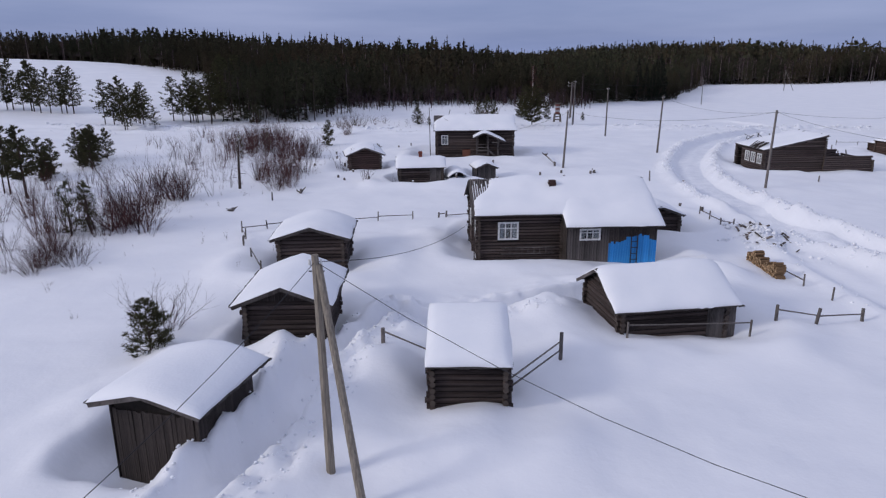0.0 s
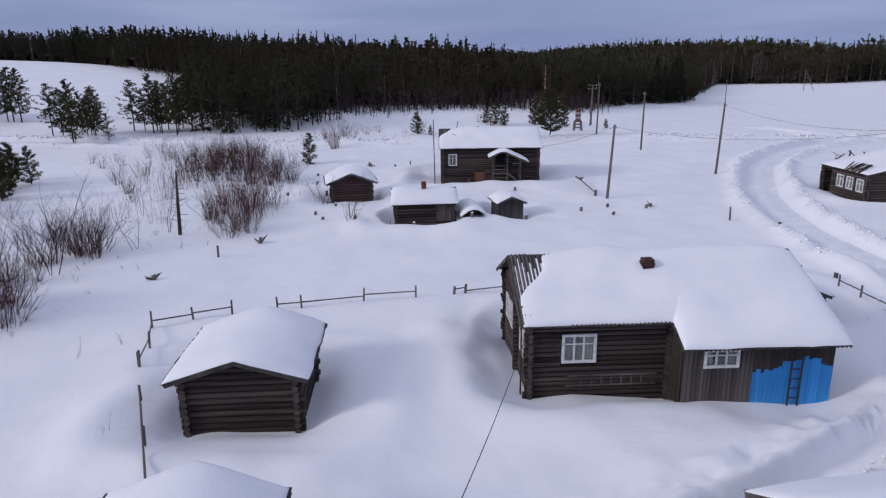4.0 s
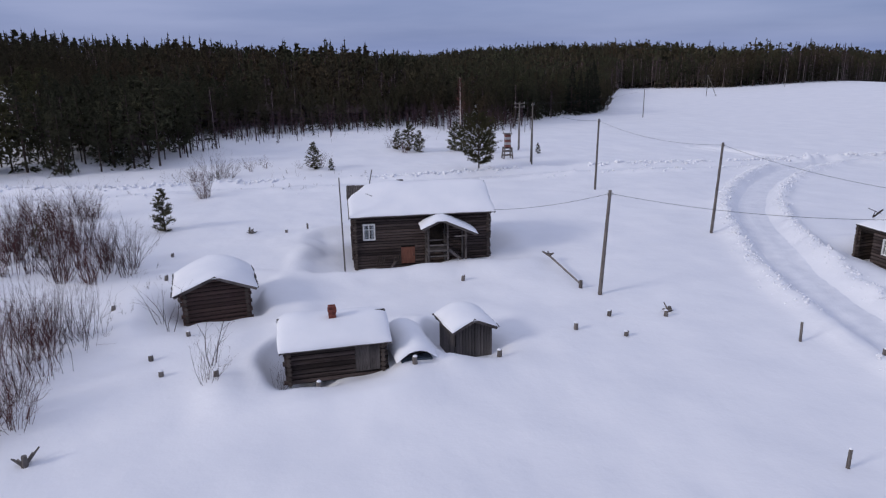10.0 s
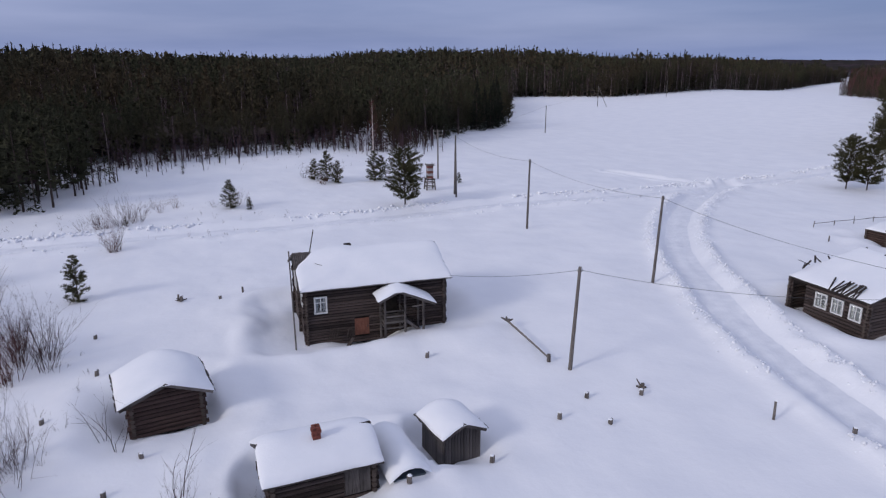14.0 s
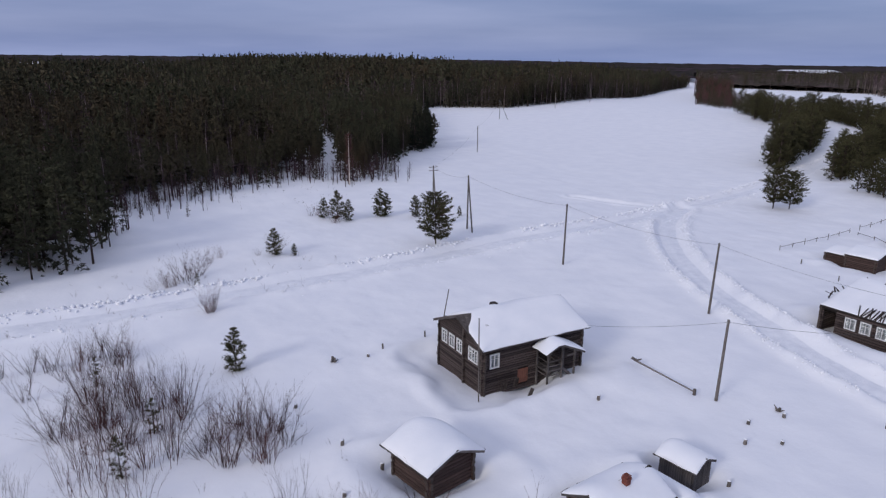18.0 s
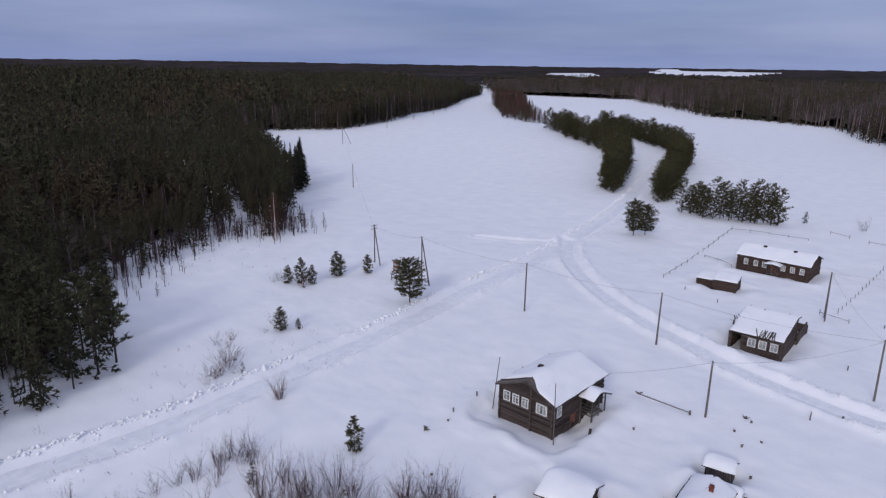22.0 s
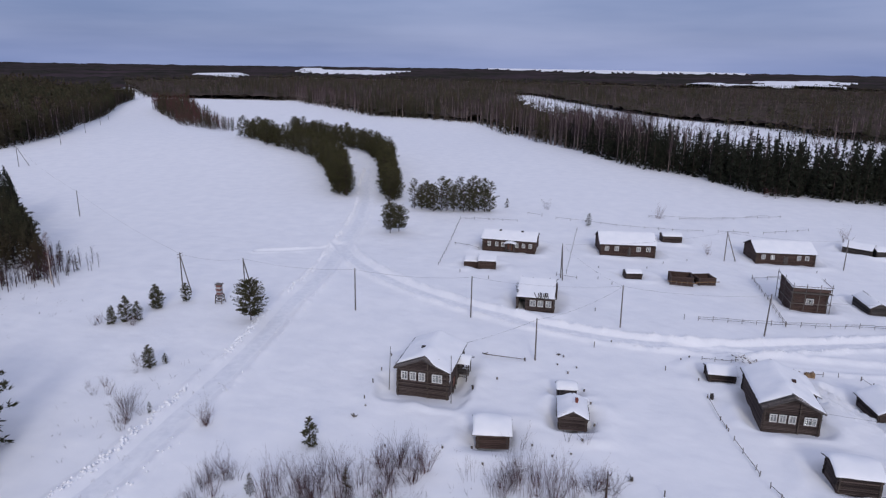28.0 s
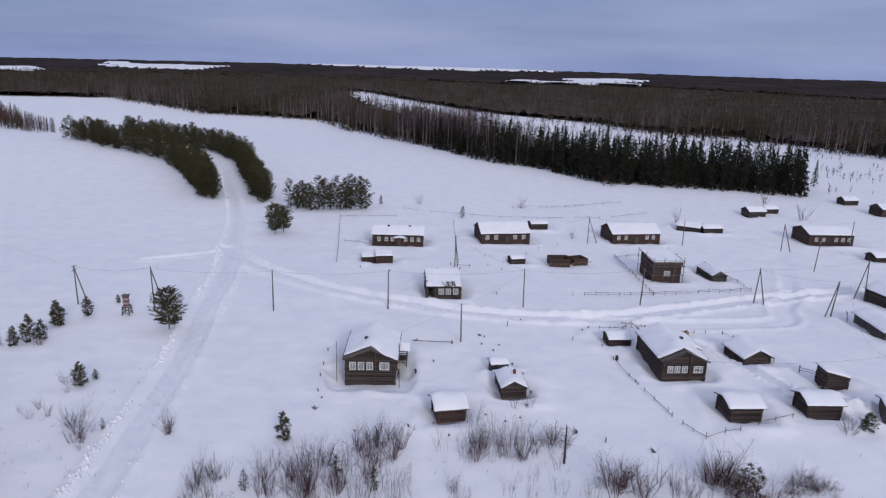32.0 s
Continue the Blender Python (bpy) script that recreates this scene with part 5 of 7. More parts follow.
def bank_spots(line, half, per_m, side, size, spread=0.35):
    out = []
    for (ax, ay), (bx, by) in zip(line[:-1], line[1:]):
        ln = math.hypot(bx - ax, by - ay)
        for _ in range(int(ln * per_m + RNG.random())):
            t = RNG.random()
            s = side if side else (1 if RNG.random() < 0.5 else -1)
            off = s * half * (1.45 + spread * RNG.normal())
            x = ax + (bx - ax) * t - (by - ay) / ln * off
            y = ay + (by - ay) * t + (bx - ax) / ln * off
            if vnoise(np.array(x / 6), np.array(y / 6)) > -0.22:
                out.append((x, y, 0, size * (0.5 + RNG.random() ** 2)))
    s = np.array(out)
    s = s[np.maximum(poly_dist(s[:, 0], s[:, 1], ROAD), poly_dist(s[:, 0], s[:, 1], BRANCH)) > 3.2]  # none where the two ways meet
    s[:, 2] = ground_z(s[:, 0], s[:, 1])
    return s


clumps("thrown_snow", np.concatenate([bank_spots(near_part(ROAD, 230), 1.9, 6.5, 1, 0.25, 0.16), bank_spots(near_part(ROAD, 230), 1.9, 2.0, -1, 0.17),
                                      bank_spots(near_part(BRANCH, 260), 1.9, 7.0, 0, 0.13, 0.2), bank_spots(near_part(BRANCH, 140), 1.9, 16.0, 0, 0.08, 0.24), bank_spots(PATH_A, 0.9, 40, 0, 0.06, 0.5),
                                      bank_spots(PATH_B, 0.9, 35, -1, 0.06, 0.6), bank_spots(SPUR, 2.0, 1.5, 0, 0.1), bank_spots(STREET, 1.6, 4, 0, 0.16, 0.8)]),
       "lumps of thrown snow along the ploughed ways")

# ---- trees ----
def tree_proto(kind, h, seed, branches, tufts, size, crown=0.3, width=0.2, blades=3, blade=0.2, peak=1.0, lite=False):
    """Vertices, triangles and material numbers (0 needles or twigs, 1 bark) of one tree, standing at the origin."""
    r = np.random.default_rng(seed)
    vs, fs, ms = [], [], []

    def put(v, f, m):
        k = len(vs)
        vs.extend(v)
        fs.extend([(a + k, b + k, c + k) for a, b, c in f])
        ms.extend([m] * len(f))

    def stick(p0, p1, r0, r1, n, m):
        p0, p1 = np.array(p0, float), np.array(p1, float)
        d = p1 - p0
        d = d / (np.linalg.norm(d) + 1e-9)
        a = np.cross(d, (0.3, 0.9, 0.31))
        a /= np.linalg.norm(a)
        b = np.cross(d, a)
        ring = [(math.cos(2 * math.pi * i / n) * a + math.sin(2 * math.pi * i / n) * b) for i in range(n)]
        v = [p0 + q * r0 for q in ring] + [p1 + q * r1 for q in ring]
        f = []
        for i in range(n):
            j = (i + 1) % n
            f += [(i, j, n + j), (i, n + j, n + i)]
        put(v, f, m)

    lean = r.normal(0, 0.012, 2) * h
    tr = 0.011 * h + 0.03

    def axis_at(z):
        t = z / h
        return np.array((lean[0] * t * t, lean[1] * t * t, z))

    zs = np.linspace(-0.4, h * (0.97 if kind != "birch" else 0.9), 2 if lite else 4)
    for a, b in zip(zs[:-1], zs[1:]):
        stick(axis_at(a), axis_at(b), tr * (1 - max(a, 0) / h * 0.93), tr * (1 - max(b, 0) / h * 0.93), 3 if lite else 5, 1)
    if kind != "birch":  # the leading shoot
        base = axis_at(h * (0.9 if kind == "pine" else 0.8))
        top = axis_at(h) + np.array((0, 0, 0 if kind == "pine" else h * 0.03))
        for k in range(3):
            a = k * 1.05 + r.random()
            w = np.array((math.cos(a), math.sin(a), 0)) * h * (0.022 if kind == "pine" else 0.02)
            put([base - w, base + w, top], [(0, 1, 2)], 0)
    for i in range(branches):
        t = (i + r.random()) / branches
        z = h * (crown + (0.99 - crown) * t)
        if kind == "spruce":
            ln = h * width * (1 - t) ** 0.85 * r.uniform(0.75, 1.2) + 0.12
            rise = -0.25
        elif kind == "pine":
            ln = h * width * (min(1, 0.45 + 1.8 * t) * (1 - t) ** (0.75 * peak)) * r.uniform(0.6, 1.3) * 1.25 + 0.12
            rise = 0.25 + 0.3 * t
        else:
            ln = h * width * (1 - 0.75 * t) * r.uniform(0.6, 1.2) + 0.3
            rise = 1.3
        az = r.random() * 6.283 if kind != "spruce" else i * 2.4 + r.normal(0, 0.4)
        d = np.array((math.cos(az), math.sin(az), rise))
        d /= np.linalg.norm(d)
        p0 = axis_at(z if kind != "birch" else z * 0.85)
        p1 = p0 + d * ln
        if kind == "birch":
            if lite:
                side = np.array((-d[1], d[0], 0.0)) * 0.05
                put([p0 - side, p0 + side, p1], [(0, 1, 2)], 0)
            else:
                stick(p0, p1, 0.02 + 0.003 * h * (1 - t), 0.008, 3, 0)
            for _ in range(tufts):
                q = p0 + (p1 - p0) * r.uniform(0.25, 1)
                e = np.array((r.normal(0, 0.5), r.normal(0, 0.5), r.uniform(0.2, 1.0)))
                e *= size * r.uniform(0.6, 1.4) / np.linalg.norm(e)
                side = np.cross(e, r.normal(size=3))
                side *= 0.012 * size / (np.linalg.norm(side) + 1e-9) + 0
                side = side / (np.linalg.norm(side) + 1e-9) * (0.085 if lite else 0.016 * max(1.0, size))
                put([q - side, q + side, q + e], [(0, 1, 2)], 0)
            continue
        if ln > 0.5 and tufts > 3:
            stick(p0, p0 + d * ln * 0.8, 0.012 + 0.0018 * h, 0.008, 3, 1)
        for _ in range(tufts):
            s = r.random() ** 0.6
            q = p0 + (p1 - p0) * (0.15 + 0.85 * s) + r.normal(0, size * 0.3 * (0.3 + 0.7 * min(1, 2.5 * (1 - t))), 3) * (1, 1, 0.6)
            if kind == "spruce":
                q[2] -= 0.18 * ln * s * s
            for _ in range(blades):
                e = r.normal(size=3) * (1, 1, 0.7) + d * (0.9 if kind == "pine" else 0.7) + (0, 0, 0.35 if kind == "pine" else -0.25)
                e *= size * ((0.5 if kind == "pine" else 0.22) + (0.5 if kind == "pine" else 0.78) * min(1, 2.0 * (1 - t))) * r.uniform(0.6, 1.35) / np.linalg.norm(e)
                w = np.cross(e, r.normal(size=3))
                w *= size * blade / (np.linalg.norm(w) + 1e-9)
                put([q - w, q + w, q + e], [(0, 1, 2)], 0)
    return np.array(vs), np.array(fs), np.array(ms)


def scatter(name, protos, spots, mats, label, kind="stuff"):
    """Many trees in one object. spots: x, y, z, height factor, prototype number."""
    V, F, MI, k = [], [], [], 0
    for i, (v, f, m) in enumerate(protos):
        s = spots[spots[:, 4] == i]
        if not len(s):
            continue
        n = len(s)
        a = RNG.random(n) * 6.283
        c, sn = np.cos(a)[:, None], np.sin(a)[:, None]
        fat = s[:, 3] * RNG.uniform(0.85, 1.15, n)
        x = (v[None, :, 0] * c - v[None, :, 1] * sn) * fat[:, None] + s[:, 0:1]
        y = (v[None, :, 0] * sn + v[None, :, 1] * c) * fat[:, None] + s[:, 1:2]
        z = v[None, :, 2] * s[:, 3:4] + s[:, 2:3]
        V.append(np.stack([x, y, z], -1).reshape(-1, 3))
        F.append((f[None] + (np.arange(n) * len(v))[:, None, None]).reshape(-1, 3) + k)
        MI.append(np.tile(m, n))
        k += n * len(v)
    me = tri_mesh(name, np.concatenate(V), np.concatenate(F), np.concatenate(MI), mats)
    return tagged(new(name, me), label, "forest", "", kind)


def fill(poly, cell, jitter=0.9, keep=None):
    """Jittered points inside a polygon, one per cell."""
    p = np.array(poly, float)
    xs, ys = np.arange(p[:, 0].min(), p[:, 0].max(), cell), np.arange(p[:, 1].min(), p[:, 1].max(), cell)
    X, Y = np.meshgrid(xs, ys)
    X = X + (RNG.random(X.shape) - 0.5) * cell * jitter
    Y = Y + (RNG.random(Y.shape) - 0.5) * cell * jitter
    X, Y = X.ravel(), Y.ravel()
    ok = inside(X, Y, poly)
    if keep is not None:
        ok &= keep(X, Y)
    return X[ok], Y[ok]


# the big wood: its southern and eastern edge, then far round behind
WOOD_EDGE = [(-160, 257), (-115, 245), (-80, 217), (-57, 194), (-53, 175), (-47, 150), (-43, 136), (-37, 134), (-29.5, 135), (-24.5, 141), (-23.5, 150.5), (-28, 154.5), (-27, 160), (-22, 163.5), (-10, 174.5), (5, 183.5),
             (17, 190), (21, 184), (26, 180.5), (38, 196), (54, 216), (68, 233), (75, 243), (84, 252), (96, 285), (150, 400), (163, 398), (195, 366), (246, 381), (420, 500), (592, 619), (710, 687)]
WOOD = WOOD_EDGE + [(800, 1000), (200, 1050), (-300, 700), (-420, 420), (-260, 285)]
FAR_RIM = [(768, 494), (566, 306), (535, 193), (355, 111), (248, 63), (229, 34), (194, 15), (186, -23), (173, -64)]
RIVER = smooth_line([(160, -135), (300, -132), (420, -135), (510, -100), (570, -40), (615, 25), (700, 75), (900, 150), (1100, 220), (1500, 300)], 4)

pine_near = [tree_proto("pine", 14.5, 11 + i, 44, 6, 0.85, crown=(0.2, 0.32, 0.24, 0.36, 0.16)[i], width=0.19, blades=4, blade=0.18) for i in range(5)]
spruce_near = [tree_proto("spruce", 16, 31 + i, 50, 5, 0.8, crown=0.05, width=0.18, blades=4, blade=0.2) for i in range(3)]
birch_near = [tree_proto("birch", 15, 51 + i, 30, 10, 1.0, crown=0.3, width=0.13) for i in range(3)]
pine_mid = [tree_proto("pine", 15.5, 71 + i, 19, 4, 1.2, crown=(0.22, 0.32, 0.2, 0.36, 0.26)[i], width=0.15, blades=4, blade=0.21) for i in range(5)]
spruce_mid = [tree_proto("spruce", 17, 81 + i, 19, 4, 1.2, crown=0.05, width=0.15, blades=3, blade=0.21) for i in range(4)]
belt_spruce = [tree_proto("spruce", 17, 86 + i, 34, 4, 1.15, crown=0.02, width=(0.17, 0.2, 0.22, 0.18)[i], blades=3, blade=0.3) for i in range(4)]
birch_mid = [tree_proto("birch", 16, 91 + i, 16, 6, 1.7, crown=0.35, width=0.12) for i in range(3)]
pine_far = [tree_proto("pine", 16.5, 101 + i, 12, 2, 1.9, crown=0.2, width=0.17, blades=2, blade=0.34, lite=True) for i in range(4)]
spruce_far = [tree_proto("spruce", 18, 111 + i, 14, 1, 2.3, crown=0.06, width=0.15, blades=2, blade=0.34, lite=True) for i in range(4)]
birch_far = [tree_proto("birch", 17, 121 + i, 8, 2, 2.6, crown=0.3, width=0.11, lite=True) for i in range(3)]
MATS_FOREST = [M_NEEDLEF, M_BARK]


def stand(x, y, lo, hi, protos, taller=None):
    n = len(x)
    k = RNG.integers(0, protos, n)
    s = RNG.uniform(lo, hi, n)
    if taller is not None:
        s = s * taller(x, y)
    return np.stack([x, y, ground_base(x, y), s, k], 1)


def edge_gap(x, y):
    return poly_dist(x, y, WOOD_EDGE)


def no_ride(x, y):
    """A narrow cleared line runs north through the wood."""
    return (poly_dist(x, y, [(20, 183), (36, 226), (66, 330)]) > 2.2)


def grow(x, y):
    g = edge_gap(x, y)
    return (0.56 + 0.22 * sm(g / 45) + 0.34 * sm((g - 60) / 160) + 0.22 * vnoise(x / 30, y / 30)) * (1 + 0.16 * sm((-50 - x) / 40)) * (1 + 0.68 * sm((x - 85) / 70) * (1 - 0.6 * sm((g - 25) / 60))) * (1 + 0.22 * np.exp(-((x - 45) / 35) ** 2 - ((y - 205) / 35) ** 2))


wx, wy = fill(WOOD, 2.7, keep=no_ride)
gap = edge_gap(wx, wy)
dist = np.hypot(wx + 20, wy - 60)
kind = RNG.random(len(wx)) + 0.35 * vnoise(wx / 25, wy / 25) + 0.3 * sm((wx - 85) / 50) * (gap < 30)
thin = RNG.random(len(wx))
close = (gap < 14) & (dist < 240)
mid = ~close & (dist < 270) & (gap < 80) & (thin < np.where(gap < 42, 1, 0.62)) | (gap < 16) & ~close
rest = ~close & ~mid
for sel, pr, sp, br, tag, dens in ((close, pine_near, spruce_near, birch_near, "forest_edge", 0.85), (mid, pine_mid, spruce_mid, birch_mid, "forest", 0.8),
                                   (rest, pine_far, spruce_far, birch_far, "forest_depth", np.where(dist < 380, 0.27, 0.14))):
    sel = sel & (thin < dens)
    for protos, lo, hi, mats, what, nm in ((pr, -9, 0.52, MATS_FOREST, "dense dark pines of the wood", "pine"), (sp, 0.52, 0.84, MATS_FOREST, "dark spruces among the pines", "spruce"),
                                           (br, 0.84, 9, [M_TWIGF, M_BIRCH], "bare birches among the pines", "birch")):
        pick = sel & (kind >= lo) & (kind < hi)
        if pick.any():
            k = 0.95 if nm == "birch" else 1.0
            scatter(nm + "_" + tag, protos, stand(wx[pick], wy[pick], 0.75 * k, 1.2 * k, len(protos), grow), mats, what)


# ---- the far woods beyond the fields and the river ----
def rim_gap(x, y):
    return poly_dist(x, y, FAR_RIM)


FLATS = [(180, -75), (235, -55), (240, -10), (270, 28), (330, 52), (430, 72), (560, 98), (700, 140), (850, 175), (1004, 205), (1110, 220), (960, 160), (765, 75), (690, 15),
         (600, -65), (530, -95), (505, -125), (492, -172), (420, -182), (350, -184), (310, -192), (240, -200), (190, -170)]


def open_land(x, y):
    """Bare strips: the river flats and far clearings."""
    bare = inside(x + 26 * fbm(x / 45, y / 45, 2), y + 26 * fbm(x / 45 + 9, y / 45, 2), FLATS)
    for poly in CLEARINGS:
        bare |= inside(x + 160 * fbm(x / 150, y / 150, 2), y + 160 * fbm(x / 150 + 5, y / 150, 2), poly)
    return bare


CLEARINGS = [[(1480, 1040), (1700, 1030), (1960, 1180), (1800, 1260)], [(2040, 800), (2400, 1230), (3000, 1480), (2950, 1010)],
             [(3900, 160), (4700, 900), (5000, 900), (5000, -500), (4300, -700)], [(1430, -20), (1740, -240), (1720, -430), (2500, -650), (2250, -380)]]
EAST = FAR_RIM + [(190, -90), (215, -260), (420, -520), (1150, -900), (1700, -500), (1700, 900), (1200, 1100), (740, 700)]
ex, ey = fill(EAST, 6.2, keep=lambda x, y: ~open_land(x, y))
eg = np.minimum(rim_gap(ex, ey), 999)
ed = np.hypot(ex + 80, ey - 80)
ek = RNG.random(len(ex)) + 0.9 * vnoise(ex / 70, ey / 70)
bx_, by_ = fill([p for p in FAR_RIM if p[0] < 440] + [(240, -85), (300, 30), (420, 75)], 3.6, keep=lambda x, y: (rim_gap(x, y) < 30) & ~open_land(x, y))
bpick = bx_ + 45 * RNG.normal(size=len(bx_)) < 285
scatter("spruce_belt", belt_spruce, stand(bx_[bpick], by_[bpick], 0.5, 1.2, len(belt_spruce)), [M_NEEDLES, M_BARK], "tall dark spruces on the river slope")
scatter("birch_belt", birch_mid, stand(bx_[~bpick], by_[~bpick], 1.15, 1.65, len(birch_mid)), [M_TWIGF, M_BIRCH], "tall bare birches on the river slope")
belt = (ey < 85) & (ex < 330) & (eg < 70)
bank = (poly_dist(ex, ey, FLATS + FLATS[:1]) < 18) & (ed < 650) & ~belt
front = ((eg < 30) | bank) & ~belt
ethin = RNG.random(len(ex))
keep_e = ethin < np.where(ed < 700, 0.75, 0.27)
for nm, pick, protos, mats, lo, hi, what in (
        ("spruce_slope", belt & (eg > 30), spruce_mid, [M_NEEDLES, M_BARK], 0.75, 1.25, "tall dark spruces on the river slope"),
        ("birch_row", front & (ek >= 0.35), birch_mid, [M_TWIGF, M_BIRCH], 1.1, 1.6, "bare birches along the far field edge"),
        ("pine_row", front & (ek < 0.35), spruce_mid, MATS_FOREST, 0.8, 1.45, "dark conifers along the far field edge"),
        ("far_birch_wood", ~front & ~belt & keep_e & (ek >= 0.42), birch_far, [M_TWIGF, M_BIRCH], 0.75, 1.15, "bare brown birch woods beyond the river"),
        ("far_spruce_wood", ~front & ~belt & keep_e & (ek < 0.42), spruce_far, MATS_FOREST, 0.65, 1.15, "dark conifer woods beyond the river")):
    if pick.any():
        scatter(nm, protos, stand(ex[pick], ey[pick], lo, hi, len(protos)), mats, what)

# canopy of the endless woods out to the horizon, with bare clearings left open
cang = np.radians(np.linspace(-75, 130, 470))
crad = 540 * (4900 / 540) ** np.linspace(0, 1, 135)
CA, CR = np.meshgrid(cang, crad, indexing="ij")
CX, CY = CR * np.cos(CA), CR * np.sin(CA) + 80
CZ = -7 + 9 + 7 * fbm(CX / 14, CY / 14, 2) + 5 * fbm(CX / 90, CY / 90, 2) + 12 * sm((CR - 2200) / 2400) * sm((np.degrees(CA) - 30) / 40) + 4 * sm((CR - 4300) / 500) * (0.6 + 0.4 * np.sin(CA * 5 + 1))
ci = np.arange(CX.size).reshape(CX.shape)
cq = np.stack([ci[:-1, :-1], ci[:-1, 1:], ci[1:, 1:], ci[1:, :-1]], -1).reshape(-1, 4)
cmx, cmy = CX.ravel()[cq].mean(1), CY.ravel()[cq].mean(1)
hole = inside(cmx, cmy, EAST) | inside(cmx, cmy, WOOD) | ((np.hypot(cmx, cmy - 80) < 1150) & (np.arctan2(cmy - 80, cmx) < 1.25))
bare_v = open_land(CX.ravel(), CY.ravel()).reshape(CX.shape)
CZ = np.where(bare_v, np.where(CR > 3300, 12.0, 6.0), CZ)
bare_f = bare_v.ravel()[cq].mean(1) > 0.4
cme = tri_mesh("far_canopy", np.stack([CX, CY, CZ], -1).reshape(-1, 3), cq[~hole][:, ::-1], bare_f[~hole].astype(int), [M_CANOPY, M_SNOW])
tagged(new("far_canopy", cme), "endless dark woods reaching to the horizon", "forest", "", "stuff")

# ---- trees that stand alone ----
def tree_thing(kind, h, seed, label, name, branches, tufts, size, crown, width, mats, blades=4, blade=0.14, peak=1.0):
    """One tree as a thing with a trunk and a crown."""
    v, f, m = tree_proto(kind, h, seed, branches, tufts, size, crown, width, blades, blade, peak)
    root = thing(name, pose(0, 0, 0), label, "tree")
    for nm, k, mat in (("trunk", 1, mats[1]), ("crown", 0, mats[0])):
        ff = f[m == k]
        used, inv = np.unique(ff, return_inverse=True)
        part(nm, tri_mesh(nm, v[used], inv.reshape(-1, 3), None, [mat]), mat, root)
    return root


def plant(proto, x, y, s):
    m = pose(x, y, float(ground_base(x, y)) - 0.15, 0, 0, RNG.uniform(0, 360))
    if proto.name not in PLANTED:
        PLANTED.add(proto.name)
        proto.matrix_world = m @ Matrix.Scale(s, 4)
        return proto
    ob = copy_thing(proto, m)
    ob.scale = (s, s, s * RNG.uniform(0.92, 1.08))
    return ob


PLANTED = set()
PINE_MATS, SPRUCE_MATS = [M_NEEDLE, M_BARK], [M_NEEDLES, M_BARK]
big_pine = tree_thing("pine", 7.6, 201, "broad green pine standing alone by the track", "pine_tree", 190, 16, 0.33, 0.13, 0.31, PINE_MATS, 6, 0.10, 0.4)
alley = [tree_thing("pine", 10, 210 + i, "green pine in the row along the road", "pine_tree", 88, 8, 0.42, 0.04, 0.23, PINE_MATS, 4, 0.17, 0.55) for i in range(4)]
young = [tree_thing("pine", 4, 220 + i, "young bushy pine in deep snow", "young_pine", 70, 10, 0.26, 0.03, 0.28, PINE_MATS, 6, 0.11) for i in range(3)]
thin_pine = [tree_thing("pine", 3.4, 230 + i, "thin sparse young pine among bare shrubs", "young_pine", 40, 6, 0.24, 0.06, 0.2, PINE_MATS, 4, 0.10) for i in range(2)]
small_spruce = tree_thing("pine", 3.1, 240, "small dense young green pine beside a shed", "young_pine", 80, 12, 0.24, 0.04, 0.36, [M_NEEDLE, M_BARK], 6, 0.08, 0.85)
edge_pine = [tree_thing("pine", 10, 250 + i, "dark pine at the edge of the open field", "pine_tree", 72, 8, 0.46, 0.16, 0.24, PINE_MATS, 4, 0.17, 0.8) for i in range(3)]
plant(big_pine, 16.6, 131.3, 1.0)
for x, y, s in ((90.4, 130.0, 1.08), (92.8, 128.2, 1.02)):
    plant(big_pine, x, y, s)


def row(line, step, protos, lo, hi, wide, group):
    for (ax, ay), (bx, by) in zip(line[:-1], line[1:]):
        ln = math.hypot(bx - ax, by - ay)
        for k in range(max(1, int(ln / step))):
            t = (k + RNG.uniform(0.1, 0.9)) * step / ln
            off = RNG.uniform(-wide, wide)
            ob = plant(protos[RNG.integers(len(protos))], ax + (bx - ax) * t - (by - ay) / ln * off, ay + (by - ay) * t + (bx - ax) / ln * off, RNG.uniform(lo, hi))
            tagged(ob, group=group)


row([(137, 162), (168, 178)], 1.4, alley, 1.0, 1.28, 2.4, "pines along the road")
row([(168, 177), (190, 188), (218, 205), (236, 226), (251, 247), (291, 287)], 1.7, alley, 0.95, 1.3, 4.5, "pines along the road")
row([(132, 141.5), (143, 147), (159, 153), (184, 161.5), (216, 173), (243, 190), (266, 213), (286, 238), (308, 266)], 1.4, alley, 0.9, 1.22, 2.6, "pines along the road")
row([(122, 133), (123, 124), (123, 117), (127, 107)], 1.6, alley, 0.8, 1.12, 2.6, "pines behind the village")
row([(123.5, 132), (124.5, 124), (124.5, 117), (128, 108)], 2.6, edge_pine, 0.75, 1.05, 2.0, "pines behind the village")
cx_, cy_ = fill([(318, 322), (325, 312), (385, 366), (462, 430), (570, 512), (575, 565), (445, 448), (360, 380)], 3.9)
ck = RNG.random(len(cx_)) < 0.3


def copse_tall(x, y):
    """The copse grows taller towards the wood."""
    return 0.75 + 0.7 * sm((x - 330) / 200)


